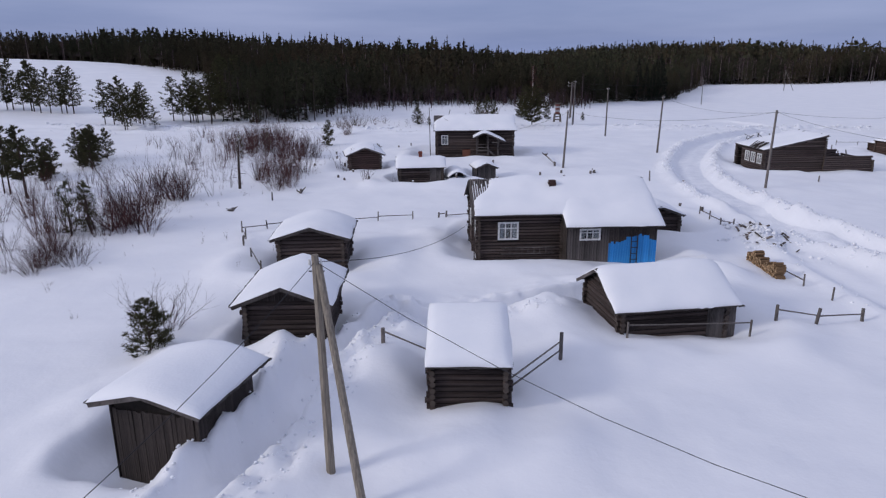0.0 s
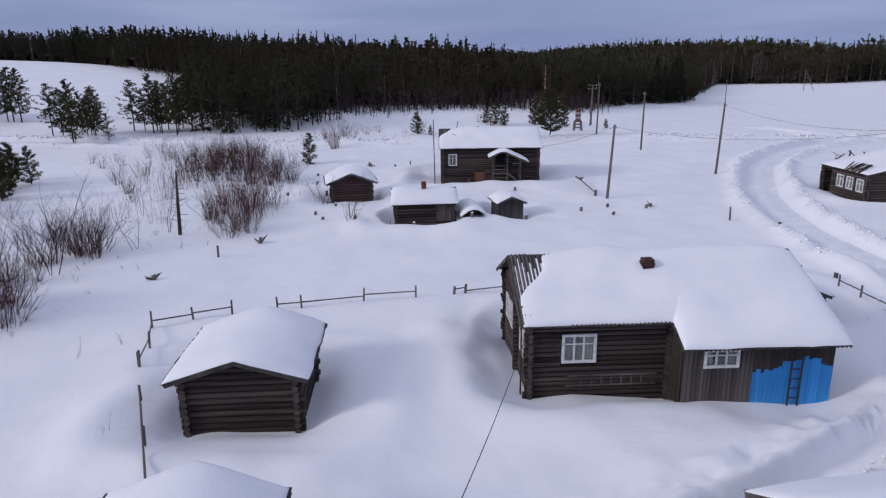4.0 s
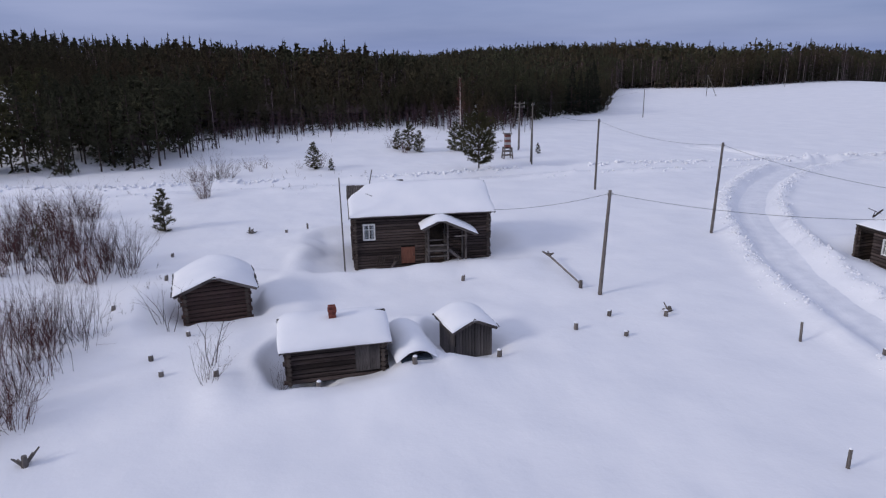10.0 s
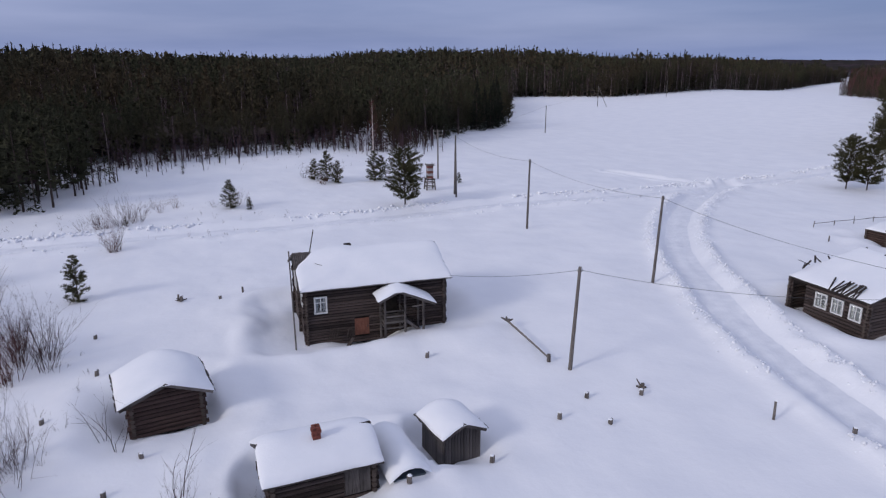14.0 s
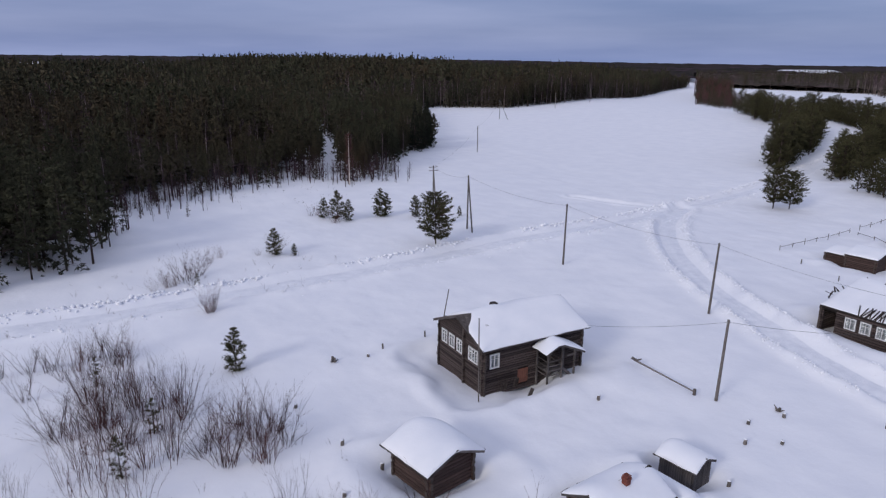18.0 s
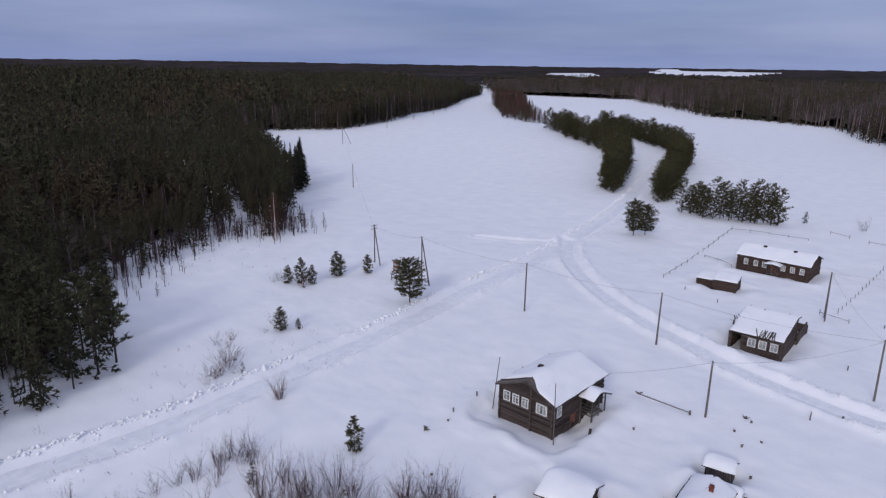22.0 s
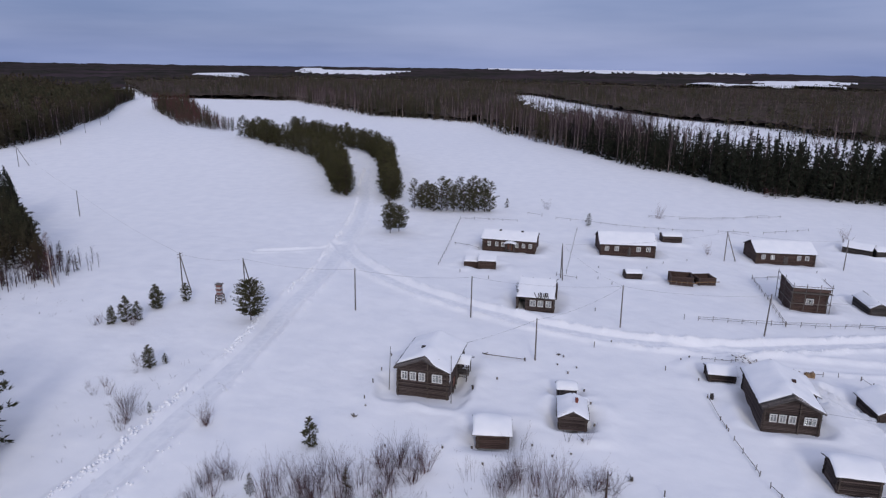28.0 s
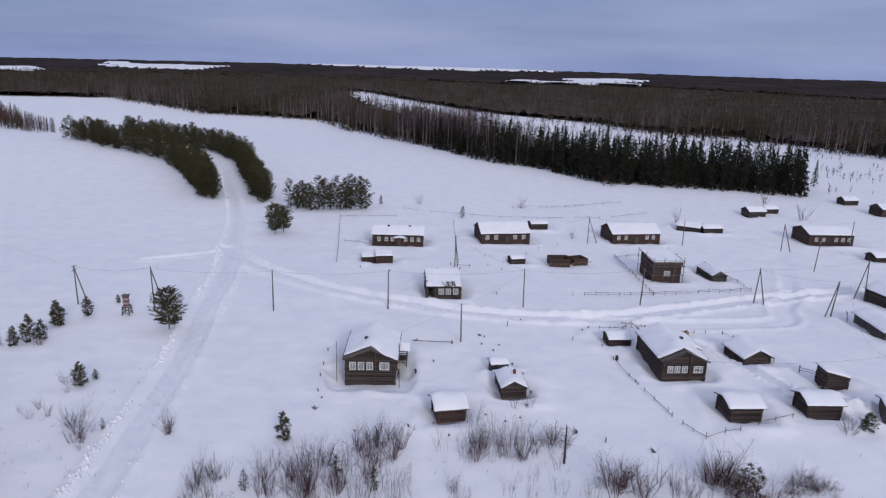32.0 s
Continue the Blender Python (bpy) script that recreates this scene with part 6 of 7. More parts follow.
scatter("copse_firs", spruce_mid, stand(cx_[ck], cy_[ck], 0.5, 0.85, len(spruce_mid), copse_tall), MATS_FOREST, "dark conifers in the field copse")
cx_, cy_ = cx_[~ck], cy_[~ck]
scatter("birch_copse", birch_mid, stand(cx_, cy_, 0.6, 0.9, len(birch_mid), copse_tall), [M_TWIGR, M_TWIG], "bare brown birch copse in the field")
for x, y, s in ((134, 104, 0.32), (116, 77, 0.42)):
    plant(alley[2], x, y, s)
for x, y, s, k in ((16.6, 150.2, 1.2, 0), (17.8, 150.6, 1.0, 1), (21.8, 147.6, 0.95, 2), (9.3, 150.6, 1.15, 1), (10.8, 149.6, 0.9, 0), (7.6, 152.2, 0.85, 2), (29, 145.5, 0.45, 0), (-5.3, 135.4, 0.95, 1), (-3, 134.4, 0.42, 2), (-17.6, 104.5, 0.95, 0)):
    plant(young[k], x, y, s)
for x, y, s, k in ((-28, 106.5, 0.8, 1), (-16.5, 127, 0.5, 1), (-27.5, 92.5, 0.9, 1), (-25, 97, 0.9, 0)):
    plant(thin_pine[k], x, y, s)
plant(small_spruce, -13.0, 28.6, 0.92)
row([(-44, 134.5), (-56, 137.5)], 1.6, edge_pine, 0.55, 1.0, 2.0, "pines at the field edge")
row([(-47, 134), (-46, 150), (-52, 172)], 2.2, edge_pine, 0.8, 1.2, 3.0, "pines at the field edge")
row([(-58, 131), (-66, 133)], 1.5, edge_pine, 0.7, 1.0, 1.5, "pines at the field edge")
row([(-76, 147), (-100, 149)], 2.0, edge_pine, 0.7, 1.1, 2.0, "pines at the field edge")
corner_spruce = tree_thing("spruce", 15, 285, "tall dark spruce at the corner of the wood", "spruce_tree", 70, 7, 0.7, 0.05, 0.18, SPRUCE_MATS, 4, 0.2)
for x, y, s in ((72, 237.5, 0.95), (74.5, 241, 1.05), (70, 234.5, 0.8), (76.5, 245, 1.0), (67, 232, 0.85), (63, 227.5, 0.9)):
    plant(corner_spruce, x, y, s)
tall_birch = tree_thing("birch", 14, 281, "tall pale bare birch at the edge of the wood", "birch_tree", 46, 12, 0.9, 0.25, 0.16, [M_TWIGR, M_PALEBARK])
plant(tall_birch, 22.6, 178.3, 0.85)
yard_pine = [tree_thing("pine", 9, 270 + i, "open-crowned pine with bare lower trunk", "pine_tree", 46, 8, 0.5, 0.27, 0.2, PINE_MATS, 5, 0.15, 0.8) for i in range(2)]
row([(-40.2, 64.5), (-43.5, 66.5), (-47, 69)], 1.5, yard_pine, 0.6, 0.85, 1.4, "pines at the yard edge")
row([(-43, 75), (-45, 83), (-48, 96)], 1.9, young, 0.7, 1.25, 2.2, "young pines at the yard edge")
row([(-54, 124), (-60, 131)], 1.4, edge_pine, 0.4, 0.85, 2.4, "pines at the field edge")
row([(195, -70), (225, -92), (300, -105)], 7, [tree_thing("spruce", 14, 260, "dark spruce on the river bank", "spruce_tree", 40, 5, 0.6, 0.08, 0.13, SPRUCE_MATS, 4, 0.16)], 0.5, 1.0, 8, "spruces by the river")


# ---- bare shrubs ----
def shrub_mesh(name, h, stems, spread, seed, mat, twigs=7, thick=0.016, root=0.16, fan=0.5):
    """Many stems fanning from one root, forking twice, with fine twigs."""
    r = np.random.default_rng(seed)
    g = Geo()

    def sprout(p, d, ln, rad, depth):
        n = 3 if depth == 0 else 2
        for k in range(n):
            d = (d + Vector(r.normal(0, 0.17, 3)) + Vector((0, 0, 0.08))).normalized()
            q = p + d * ln / n
            r0, r1 = rad * (1 - 0.75 * k / n), rad * (1 - 0.75 * (k + 1) / n)
            g.tube(p, q, r0, r1, 3, cap=False)
            if depth < 1 and k > 0 or depth == 0 and r.random() < 0.4:
                for _ in range(2 if k else 1):
                    e = (d + Vector(r.normal(0, 0.42, 3)) + Vector((0, 0, 0.12))).normalized()
                    sprout(p.lerp(q, r.uniform(0.2, 0.95)), e, ln * r.uniform(0.3, 0.5), r1 * 0.75, depth + 1)
            for _ in range(max(1, twigs // 4)):
                s = p.lerp(q, r.random())
                e = s + (d * 0.9 + Vector(r.normal(0, 0.42, 3))).normalized() * ln * r.uniform(0.1, 0.24)
                w = Vector(r.normal(0, 1, 3)).normalized() * max(0.0045, r1 * 0.5)
                g.add([s - w, s + w, e], [(0, 1, 2)])
            p = q

    for _ in range(stems):
        a, b = r.random() * 6.283, r.random() ** 0.6
        lean = b * fan * spread / h
        sprout(Vector((spread * root * b * math.cos(a), spread * root * b * math.sin(a), -0.2)), Vector((math.cos(a) * lean, math.sin(a) * lean, 1)).normalized(),
               h * r.uniform(0.5, 1.0), thick * r.uniform(0.7, 1.3), 0)
    return g.mesh(name, mat)


SHRUBS = [shrub_mesh("willow_shrub", 4.2, 15, 3.8, 301, M_TWIG, 19, 0.02), shrub_mesh("willow_shrub", 3.8, 17, 3.2, 302, M_TWIGR, 19, 0.018), shrub_mesh("willow_shrub", 3.0, 14, 3.4, 303, M_TWIG, 19, 0.016)]
THICKET = [shrub_mesh("alder_shrub", 4.8, 12, 3.0, 311, M_TWIGR, 19, 0.016, 0.5, 0.18), shrub_mesh("alder_shrub", 4.1, 12, 3.0, 312, M_TWIG, 19, 0.015, 0.5, 0.2)]
SPRIG = [shrub_mesh("twig_tuft", 1.0, 2, 0.9, 321, M_TWIG, 5, 0.008), shrub_mesh("twig_tuft", 0.8, 3, 1.1, 322, M_TWIGR, 5, 0.008)]
BIRCHLET = [shrub_mesh("bare_birch_sapling", 4.8, 3, 2.2, 331, M_TWIG, 18, 0.034)]


def shrub(protos, x, y, s, label, group):
    me = protos[RNG.integers(len(protos))]
    ob = new(me.name, me)
    ob.matrix_world = pose(x, y, gz(x, y), 0, 0, RNG.uniform(0, 360)) @ Matrix.Diagonal((s, s, s * RNG.uniform(0.85, 1.1), 1))
    return tagged(ob, label, "shrub", group)


def patch(cx, cy, rx, ry, n, protos, lo, hi, label, group):
    for _ in range(n):
        a, b = RNG.random() * 6.283, RNG.random() ** 0.5
        shrub(protos, cx + rx * b * math.cos(a), cy + ry * b * math.sin(a), RNG.uniform(lo, hi), label, group)


BUSH = "bare brown willow shrub standing in snow"
ALDER = "thin reddish bare alder stems in snow"
SAPL = "thin bare birch sapling standing in snow"
patch(-28.5, 111, 4.5, 3, 14, SHRUBS, 0.65, 0.95, BUSH, "shrubs by the track")
patch(-33, 93, 6, 7, 11, THICKET + SHRUBS, 0.5, 0.85, ALDER, "thicket west of the yards")
patch(-27, 97.5, 4.5, 8, 44, THICKET + SHRUBS, 0.75, 1.1, ALDER, "thicket west of the yards")
patch(-20.5, 92.5, 3.5, 3, 16, SHRUBS, 0.8, 1.15, BUSH, "thicket west of the yards")
patch(-19, 79.5, 3.2, 6, 30, THICKET + SHRUBS, 0.65, 0.95, ALDER, "thicket west of the yards")
for x, y, s in ((-28.3, 66.3, 1.25), (-25.9, 66.2, 1.1), (-24.2, 52.3, 1.3), (-23.2, 51.2, 1.1), (-22.8, 66.2, 0.7)):
    shrub(BIRCHLET, x, y, s, SAPL, "")
ROUND = [shrub_mesh("willow_shrub", 2.6, 30, 4.2, 341, M_TWIG, 22, 0.012), shrub_mesh("willow_shrub", 2.4, 26, 3.8, 342, M_TWIGR, 22, 0.012)]
patch(-24.4, 53.4, 2.2, 2.4, 9, ROUND, 1.0, 1.5, BUSH, "shrubs below the yards")
patch(-25.8, 43.5, 2.6, 2.6, 12, ROUND, 0.6, 0.95, BUSH, "shrubs below the yards")
patch(-26.0, 65.5, 1.2, 1.2, 3, ROUND, 1.2, 1.5, BUSH, "shrubs below the yards")
patch(-17.1, 72.0, 1.6, 3.0, 5, ROUND, 0.8, 1.2, BUSH, "shrubs below the yards")
shrub(ROUND, -13.6, 31.4, 1.15, BUSH, "")
shrub(ROUND, -17.2, 129.9, 1.35, BUSH, ""), shrub(ROUND, -15.8, 131.2, 0.9, BUSH, ""), shrub(ROUND, -4.6, 137.2, 0.95, BUSH, ""), shrub(ROUND, 8.2, 148.6, 0.9, BUSH, "")
for x, y, s, k in ((-28.2, 50.6, 1.35, 0), (-27.0, 51.2, 1.25, 1), (-27.8, 52.5, 1.1, 1)):
    plant(thin_pine[k], x, y, s)
patch(-28, 78, 3.5, 12, 11, SHRUBS + THICKET, 0.45, 0.8, BUSH, "shrubs below the yards")
patch(-28, 64.5, 2.5, 2.5, 5, SHRUBS, 0.9, 1.3, BUSH, "shrubs below the yards")
patch(-25, 63, 4, 5, 5, SHRUBS, 0.5, 0.9, BUSH, "shrubs below the yards")
patch(-28, 54, 3.5, 6, 15, SHRUBS + THICKET, 0.7, 1.15, BUSH, "shrubs below the yards")
patch(-30, 44, 4, 6, 7, SHRUBS, 0.5, 0.9, BUSH, "shrubs below the yards")
patch(-38, 66, 5, 12, 10, SHRUBS, 0.6, 1.1, BUSH, "shrubs below the yards")
patch(-40, 110, 8, 10, 10, SHRUBS, 0.4, 0.8, BUSH, "shrubs by the track")
patch(-19, 128.5, 3, 1.5, 6, SHRUBS, 0.4, 0.65, BUSH, "shrubs by the track")
patch(-11, 137, 4, 4, 5, SHRUBS, 0.35, 0.6, BUSH, "shrubs by the track")
patch(-16, 118.5, 1.2, 1, 3, SHRUBS, 0.6, 0.9, BUSH, "shrubs by the track")
patch(8, 154, 4, 2, 5, SHRUBS, 0.4, 0.7, BUSH, "shrubs by the wood")
shrub(SHRUBS, -8.5, 72.8, 0.8, BUSH, ""), shrub(SHRUBS, -5.3, 73.2, 0.5, BUSH, "")
shrub(BIRCHLET, -8.8, 75.0, 0.8, SAPL, ""), shrub(BIRCHLET, -11.8, 80.2, 0.75, SAPL, ""), shrub(BIRCHLET, -12.6, 81.4, 0.6, SAPL, "")
shrub(BIRCHLET, -22.6, 71.4, 0.8, SAPL, ""), shrub(BIRCHLET, -60, 139, 1.2, SAPL, ""), shrub(BIRCHLET, -25.5, 60.5, 0.95, SAPL, "")
for x, y, s in ((136, 91, 1.5), (136, 56, 1.3), (96, 46, 0.9), (122, 6.5, 1.4), (157, -39, 1.2), (130, -39, 1.7), (188, 11, 1.6), (190, 14, 1.2)):
    shrub(SHRUBS, x, y, s, BUSH, "shrubs behind the village")
fx, fy = fill(FLATS, 6.5, keep=lambda x, y: (poly_dist(x, y, RIVER) > 9) & (vnoise(x / 28, y / 28) + 0.35 * vnoise(x / 7, y / 7) > 0.02))
brush = [tree_proto("birch", 4.0, 161 + i, 7, 3, 1.1, crown=0.05, width=0.22, lite=True) for i in range(3)]
scatter("river_brush", brush, stand(fx, fy, 0.45, 1.25, 3), [M_TWIG, M_TWIG], "bare grey-brown willow brush on the river flats")
patch(400, -110, 130, 70, 90, SHRUBS, 0.8, 1.8, BUSH, "shrubs on the river flats")
patch(560, 10, 70, 60, 40, SHRUBS, 0.9, 2.0, BUSH, "shrubs on the river flats")
sprigs = []
for cx, cy, rx, ry, n in ((-23, 86, 9, 22, 150), (-27, 55, 7, 20, 70), (-14, 130, 16, 10, 60), (4, 172, 22, 10, 70), (-40, 122, 10, 8, 30), (-20, 40, 10, 12, 18)):
    for _ in range(n):
        a, b = RNG.random() * 6.283, RNG.random() ** 0.5
        sprigs.append((cx + rx * b * math.cos(a), cy + ry * b * math.sin(a)))
sp = np.array(sprigs)
sprig_geo = []
for me in SPRIG:
    vv = np.array([tuple(q.co) for q in me.vertices])
    ff = np.array([t for p in me.polygons for t in ([tuple(p.vertices)] if len(p.vertices) == 3 else [(p.vertices[0], p.vertices[1], p.vertices[2]), (p.vertices[0], p.vertices[2], p.vertices[3])])])
    sprig_geo.append((vv, ff, np.zeros(len(ff), int)))
ob = scatter("dry_stalks", sprig_geo, np.stack([sp[:, 0], sp[:, 1], ground_z(sp[:, 0], sp[:, 1]), RNG.uniform(0.5, 1.4, len(sp)), RNG.integers(0, 2, len(sp))], 1), [M_TWIG], "dry weed stalks and twig tips poking through snow")
ob["category"] = "weeds"

# saplings and brush along the foot of the wood
ux, uy = [], []
for (ax, ay), (bx, by) in ((a, b) for a, b in zip(WOOD_EDGE[:-1], WOOD_EDGE[1:]) if a[0] > -24 and b[0] < 40):
    ln = math.hypot(bx - ax, by - ay)
    for _ in range(int(ln * 4.5)):
        t = RNG.random()
        off = -abs(RNG.normal(0, 4.2)) + 2.0
        ux.append(ax + (bx - ax) * t - (by - ay) / ln * off)
        uy.append(ay + (by - ay) * t + (bx - ax) / ln * off)
ux, uy = np.array(ux), np.array(uy)
sap = [tree_proto("birch", 4.5, 141 + i, 9, 4, 0.7, crown=0.2, width=0.16) for i in range(3)] + [tree_proto("spruce", 4.0, 151, 16, 3, 0.4, crown=0.08, width=0.16, blades=3, blade=0.2)]
sk = np.where(RNG.random(len(ux)) < 0.12, 3, RNG.integers(0, 3, len(ux)))
for sel, mats, nm, what in ((sk < 3, [M_TWIGF, M_TWIG], "edge_brush", "bare saplings along the foot of the wood"), (sk == 3, MATS_FOREST, "edge_firs", "small conifers along the foot of the wood")):
    scatter(nm, sap, np.stack([ux, uy, ground_base(ux, uy), RNG.uniform(0.4, 1.2, len(ux)), sk], 1)[sel], mats, what)


def shade_sheet(name, poly, cell, keep, label, lift):
    """An added closed sheet among the lower crowns that hides the ground; its dark colour holds the shade inside a
    wood.
    """
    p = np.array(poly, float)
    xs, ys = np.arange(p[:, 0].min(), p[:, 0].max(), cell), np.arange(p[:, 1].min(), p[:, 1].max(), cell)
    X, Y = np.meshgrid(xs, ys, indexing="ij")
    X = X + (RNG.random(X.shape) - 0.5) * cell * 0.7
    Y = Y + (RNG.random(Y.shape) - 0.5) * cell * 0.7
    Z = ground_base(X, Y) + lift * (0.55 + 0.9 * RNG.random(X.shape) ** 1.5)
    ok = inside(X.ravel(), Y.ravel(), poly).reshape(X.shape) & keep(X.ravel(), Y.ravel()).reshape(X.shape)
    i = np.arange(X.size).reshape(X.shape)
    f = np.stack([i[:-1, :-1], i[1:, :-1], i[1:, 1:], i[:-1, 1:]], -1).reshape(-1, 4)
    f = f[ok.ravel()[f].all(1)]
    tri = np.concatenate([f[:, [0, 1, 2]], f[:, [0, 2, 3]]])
    me = tri_mesh(name, np.stack([X, Y, Z], -1).reshape(-1, 3), tri, None, [M_WOODSHADE])
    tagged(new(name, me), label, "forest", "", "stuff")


# added sheets that darken the depths of both woods
shade_sheet("wood_understory", WOOD, 4.0, lambda x, y: (edge_gap(x, y) > 4) & no_ride(x, y) & (poly_dist(x, y, [(20, 183), (36, 226), (66, 330)]) > 8), "dark sheet standing in for shaded twigs and snow inside the wood", 3.0)
shade_sheet("far_understory", EAST, 9.0, lambda x, y: (rim_gap(x, y) > 7) & ~open_land(x, y) & (poly_dist(x, y, FLATS + FLATS[:1]) > 14), "dark sheet standing in for the shaded depths of the far woods", 6.0)

# ---- power poles and wires ----
def pole(name, x, y, h, label, r=0.12, lean=(0, 0), strut=None, mat=None, arm=0, post=False, group="power poles"):
    """A wooden pole with an optional strut, its insulators, and crossarms."""
    mat = mat or M_POLEG
    z = gz(x, y)
    th = thing(name, pose(x, y, z), label, "power pole", group)
    g = Geo()
    g.tube((0, 0, -0.8), (lean[0], lean[1], h), r * 1.15, r * 0.8, 9)
    part("pole", g, mat, th, smooth=False)
    if strut:
        s = Geo()
        dz = gz(x + strut[0], y + strut[1]) - z
        s.tube((strut[0], strut[1], dz - 0.8), (lean[0] * 0.95 + 0.08 * (strut[0] > 0), lean[1] * 0.95, h * 0.96), r * 1.05, r * 0.8, 9)
        part("strut", s, mat, th)
        b = Geo()
        b.tube((lean[0] - 0.2, lean[1], h * 0.93), (lean[0] + 0.25, lean[1], h * 0.93), 0.02, 0.02, 6)
        part("bolt", b, M_IRON, th)
    if post:
        s = Geo()
        s.tube((0.28, 0, -0.8), (0.24, 0, 2.2), r * 1.2, r * 1.1, 8)
        part("footing_post", s, mat, th)
    for k in range(arm):
        a = Geo()
        zz = h - 0.25 - 0.6 * k
        a.box(lean[0] - 0.85, lean[1] - 0.05, zz - 0.05, lean[0] + 0.85, lean[1] + 0.05, zz + 0.05)
        ab = part("crossarm", a, mat, th)
        for dx in (-0.75, 0.75):
            i = Geo()
            i.tube((lean[0] + dx, lean[1], zz + 0.05), (lean[0] + dx, lean[1], zz + 0.24), 0.045, 0.03, 7)
            part("insulator", i, M_PORC, ab)
    if not arm:
        for s in (-1, 1):
            i = Geo()
            i.tube((lean[0] + s * 0.16, lean[1], h - 0.3), (lean[0] + s * 0.16, lean[1], h - 0.14), 0.045, 0.03, 7)
            io = part("insulator", i, M_PORC, th)
            k = Geo()
            k.tube((lean[0], lean[1], h - 0.36), (lean[0] + s * 0.16, lean[1], h - 0.3), 0.012, 0.012, 5)
            part("hook", k, M_IRON, io)
    return Vector((x + lean[0], y + lean[1], z + h - 0.2))


def wire(a, b, sag, r=0.012, label="thin sagging power line"):
    g = Geo()
    n = 14
    pts = [Vector(a).lerp(Vector(b), i / n) - Vector((0, 0, sag * 4 * (i / n) * (1 - i / n))) for i in range(n + 1)]
    side = (Vector(b) - Vector(a)).cross(Vector((0, 0, 1))).normalized() * r
    ring = [side, Vector((0, 0, r)), -side, Vector((0, 0, -r))]
    g.add([p + o for p in pts for o in ring], [(4 * i + j, 4 * i + (j + 1) % 4, 4 * i + 4 + (j + 1) % 4, 4 * i + 4 + j) for i in range(n) for j in range(4)])
    solo("power_line", g, M_WIRE, Matrix.Identity(4), label, "wire", "power lines")


WOODP = "grey weathered wooden power pole in the snow"
p_zero = pole("power_pole", -3.64, 19.55, 6.95, "pale wooden power pole with a leaning strut", 0.13, (-0.12, 0.1), (1.25, -1.6), M_POLE)
p_a = pole("power_pole", 14.0, 81.4, 6.7, WOODP, lean=(0.4, 0.1))
p_b = pole("power_pole", 29.25, 94.7, 7.7, WOODP, lean=(0.32, 0))
p_c = pole("power_pole", 27.0, 115.9, 8.0, WOODP, lean=(0.1, 0))
p_h = pole("power_pole", 32.2, 68.5, 7.7, WOODP, lean=(0.3, 0.1))
p_j = pole("power_pole", 36.8, 44.1, 7.7, WOODP, lean=(0.2, -0.3))
p_k = pole("power_pole", 40.9, 18.9, 7.9, "grey wooden pole with a strut by the road", lean=(0.3, -0.6), strut=(-1.6, -1.6))
p_d = pole("power_pole", 25.5, 137.3, 8.4, "grey wooden pole with a long strut by the pine", strut=(-0.6, -2.6), lean=(0.2, 0.2))
p_t = pole("power_pole", 27.8, 152.4, 7.6, "wooden pole with double crossarms and strut", strut=(-0.8, -2.6), arm=2)
p_f = pole("power_pole", 83.5, 225.5, 7.8, WOODP)
p_g = pole("power_pole", 156.0, 320.0, 9.0, "far wooden pole with a strut", strut=(3.5, -2.5))
for x, y, h in ((215, 352, 8), (265, 380, 8), (330, 424, 8), (400, 475, 8)):
    pole("power_pole", x, y, h, WOODP)
p_i = pole("power_pole", 60.8, 81.0, 7.8, "grey wooden pole with a strut by the ruin", strut=(-2.2, -0.6))
p_ii = pole("power_pole", 91, 42.8, 7.6, "grey wooden pole with a strut between houses", strut=(0.8, -3.0))
p_l = pole("power_pole", 93, 15.2, 7.6, WOODP)
p_m = pole("power_pole", 89.6, -11.5, 8.0, "grey wooden pole with a strut on the street", strut=(-1.0, -2.4))
p_n = pole("power_pole", 69.4, -9.8, 8.0, WOODP, lean=(0.2, -0.5))
p_o = pole("power_pole", 45.6, -5.2, 8.6, "grey wooden pole with two struts", strut=(-0.6, -2.2), lean=(0.8, -2.6))
p_p = pole("power_pole", 33.2, 7.0, 7.4, "grey wooden pole with a strut at the corner", strut=(0.5, 0.9), lean=(0.1, -0.7))
p_q = pole("power_pole", 97, -35.6, 7.4, WOODP)
for a, b, s in ((p_zero, (2.2, 44.6, 5.4), 0.8), (p_a, p_h, 0.9), (p_d, p_c, 0.7), (p_c, p_b, 0.7), (p_b, p_h, 0.8), (p_h, p_j, 0.8), (p_j, p_k, 0.8), (p_a, (8.8, 92.6, 6.1), 0.3), (p_d, p_t, 0.7), (p_t, p_f, 1.0),
                (p_f, p_g, 1.2), (p_h, p_i, 0.8), (p_i, p_ii, 1.0), (p_ii, p_l, 0.8), (p_k, p_o, 0.7), (p_o, p_n, 0.8), (p_n, p_m, 0.7), (p_m, p_q, 0.7), (p_k, p_p, 0.5)):
    wire(a, b, s)
p_r = pole("power_pole", 30, -12, 8.0, WOODP)
p_s = pole("power_pole", -12, -12, 8.0, WOODP)
wire(p_zero, (31.8, 5.25, 8.65), 4.5), wire(p_zero, (-10.9, -0.64, 7.3), 1.14)


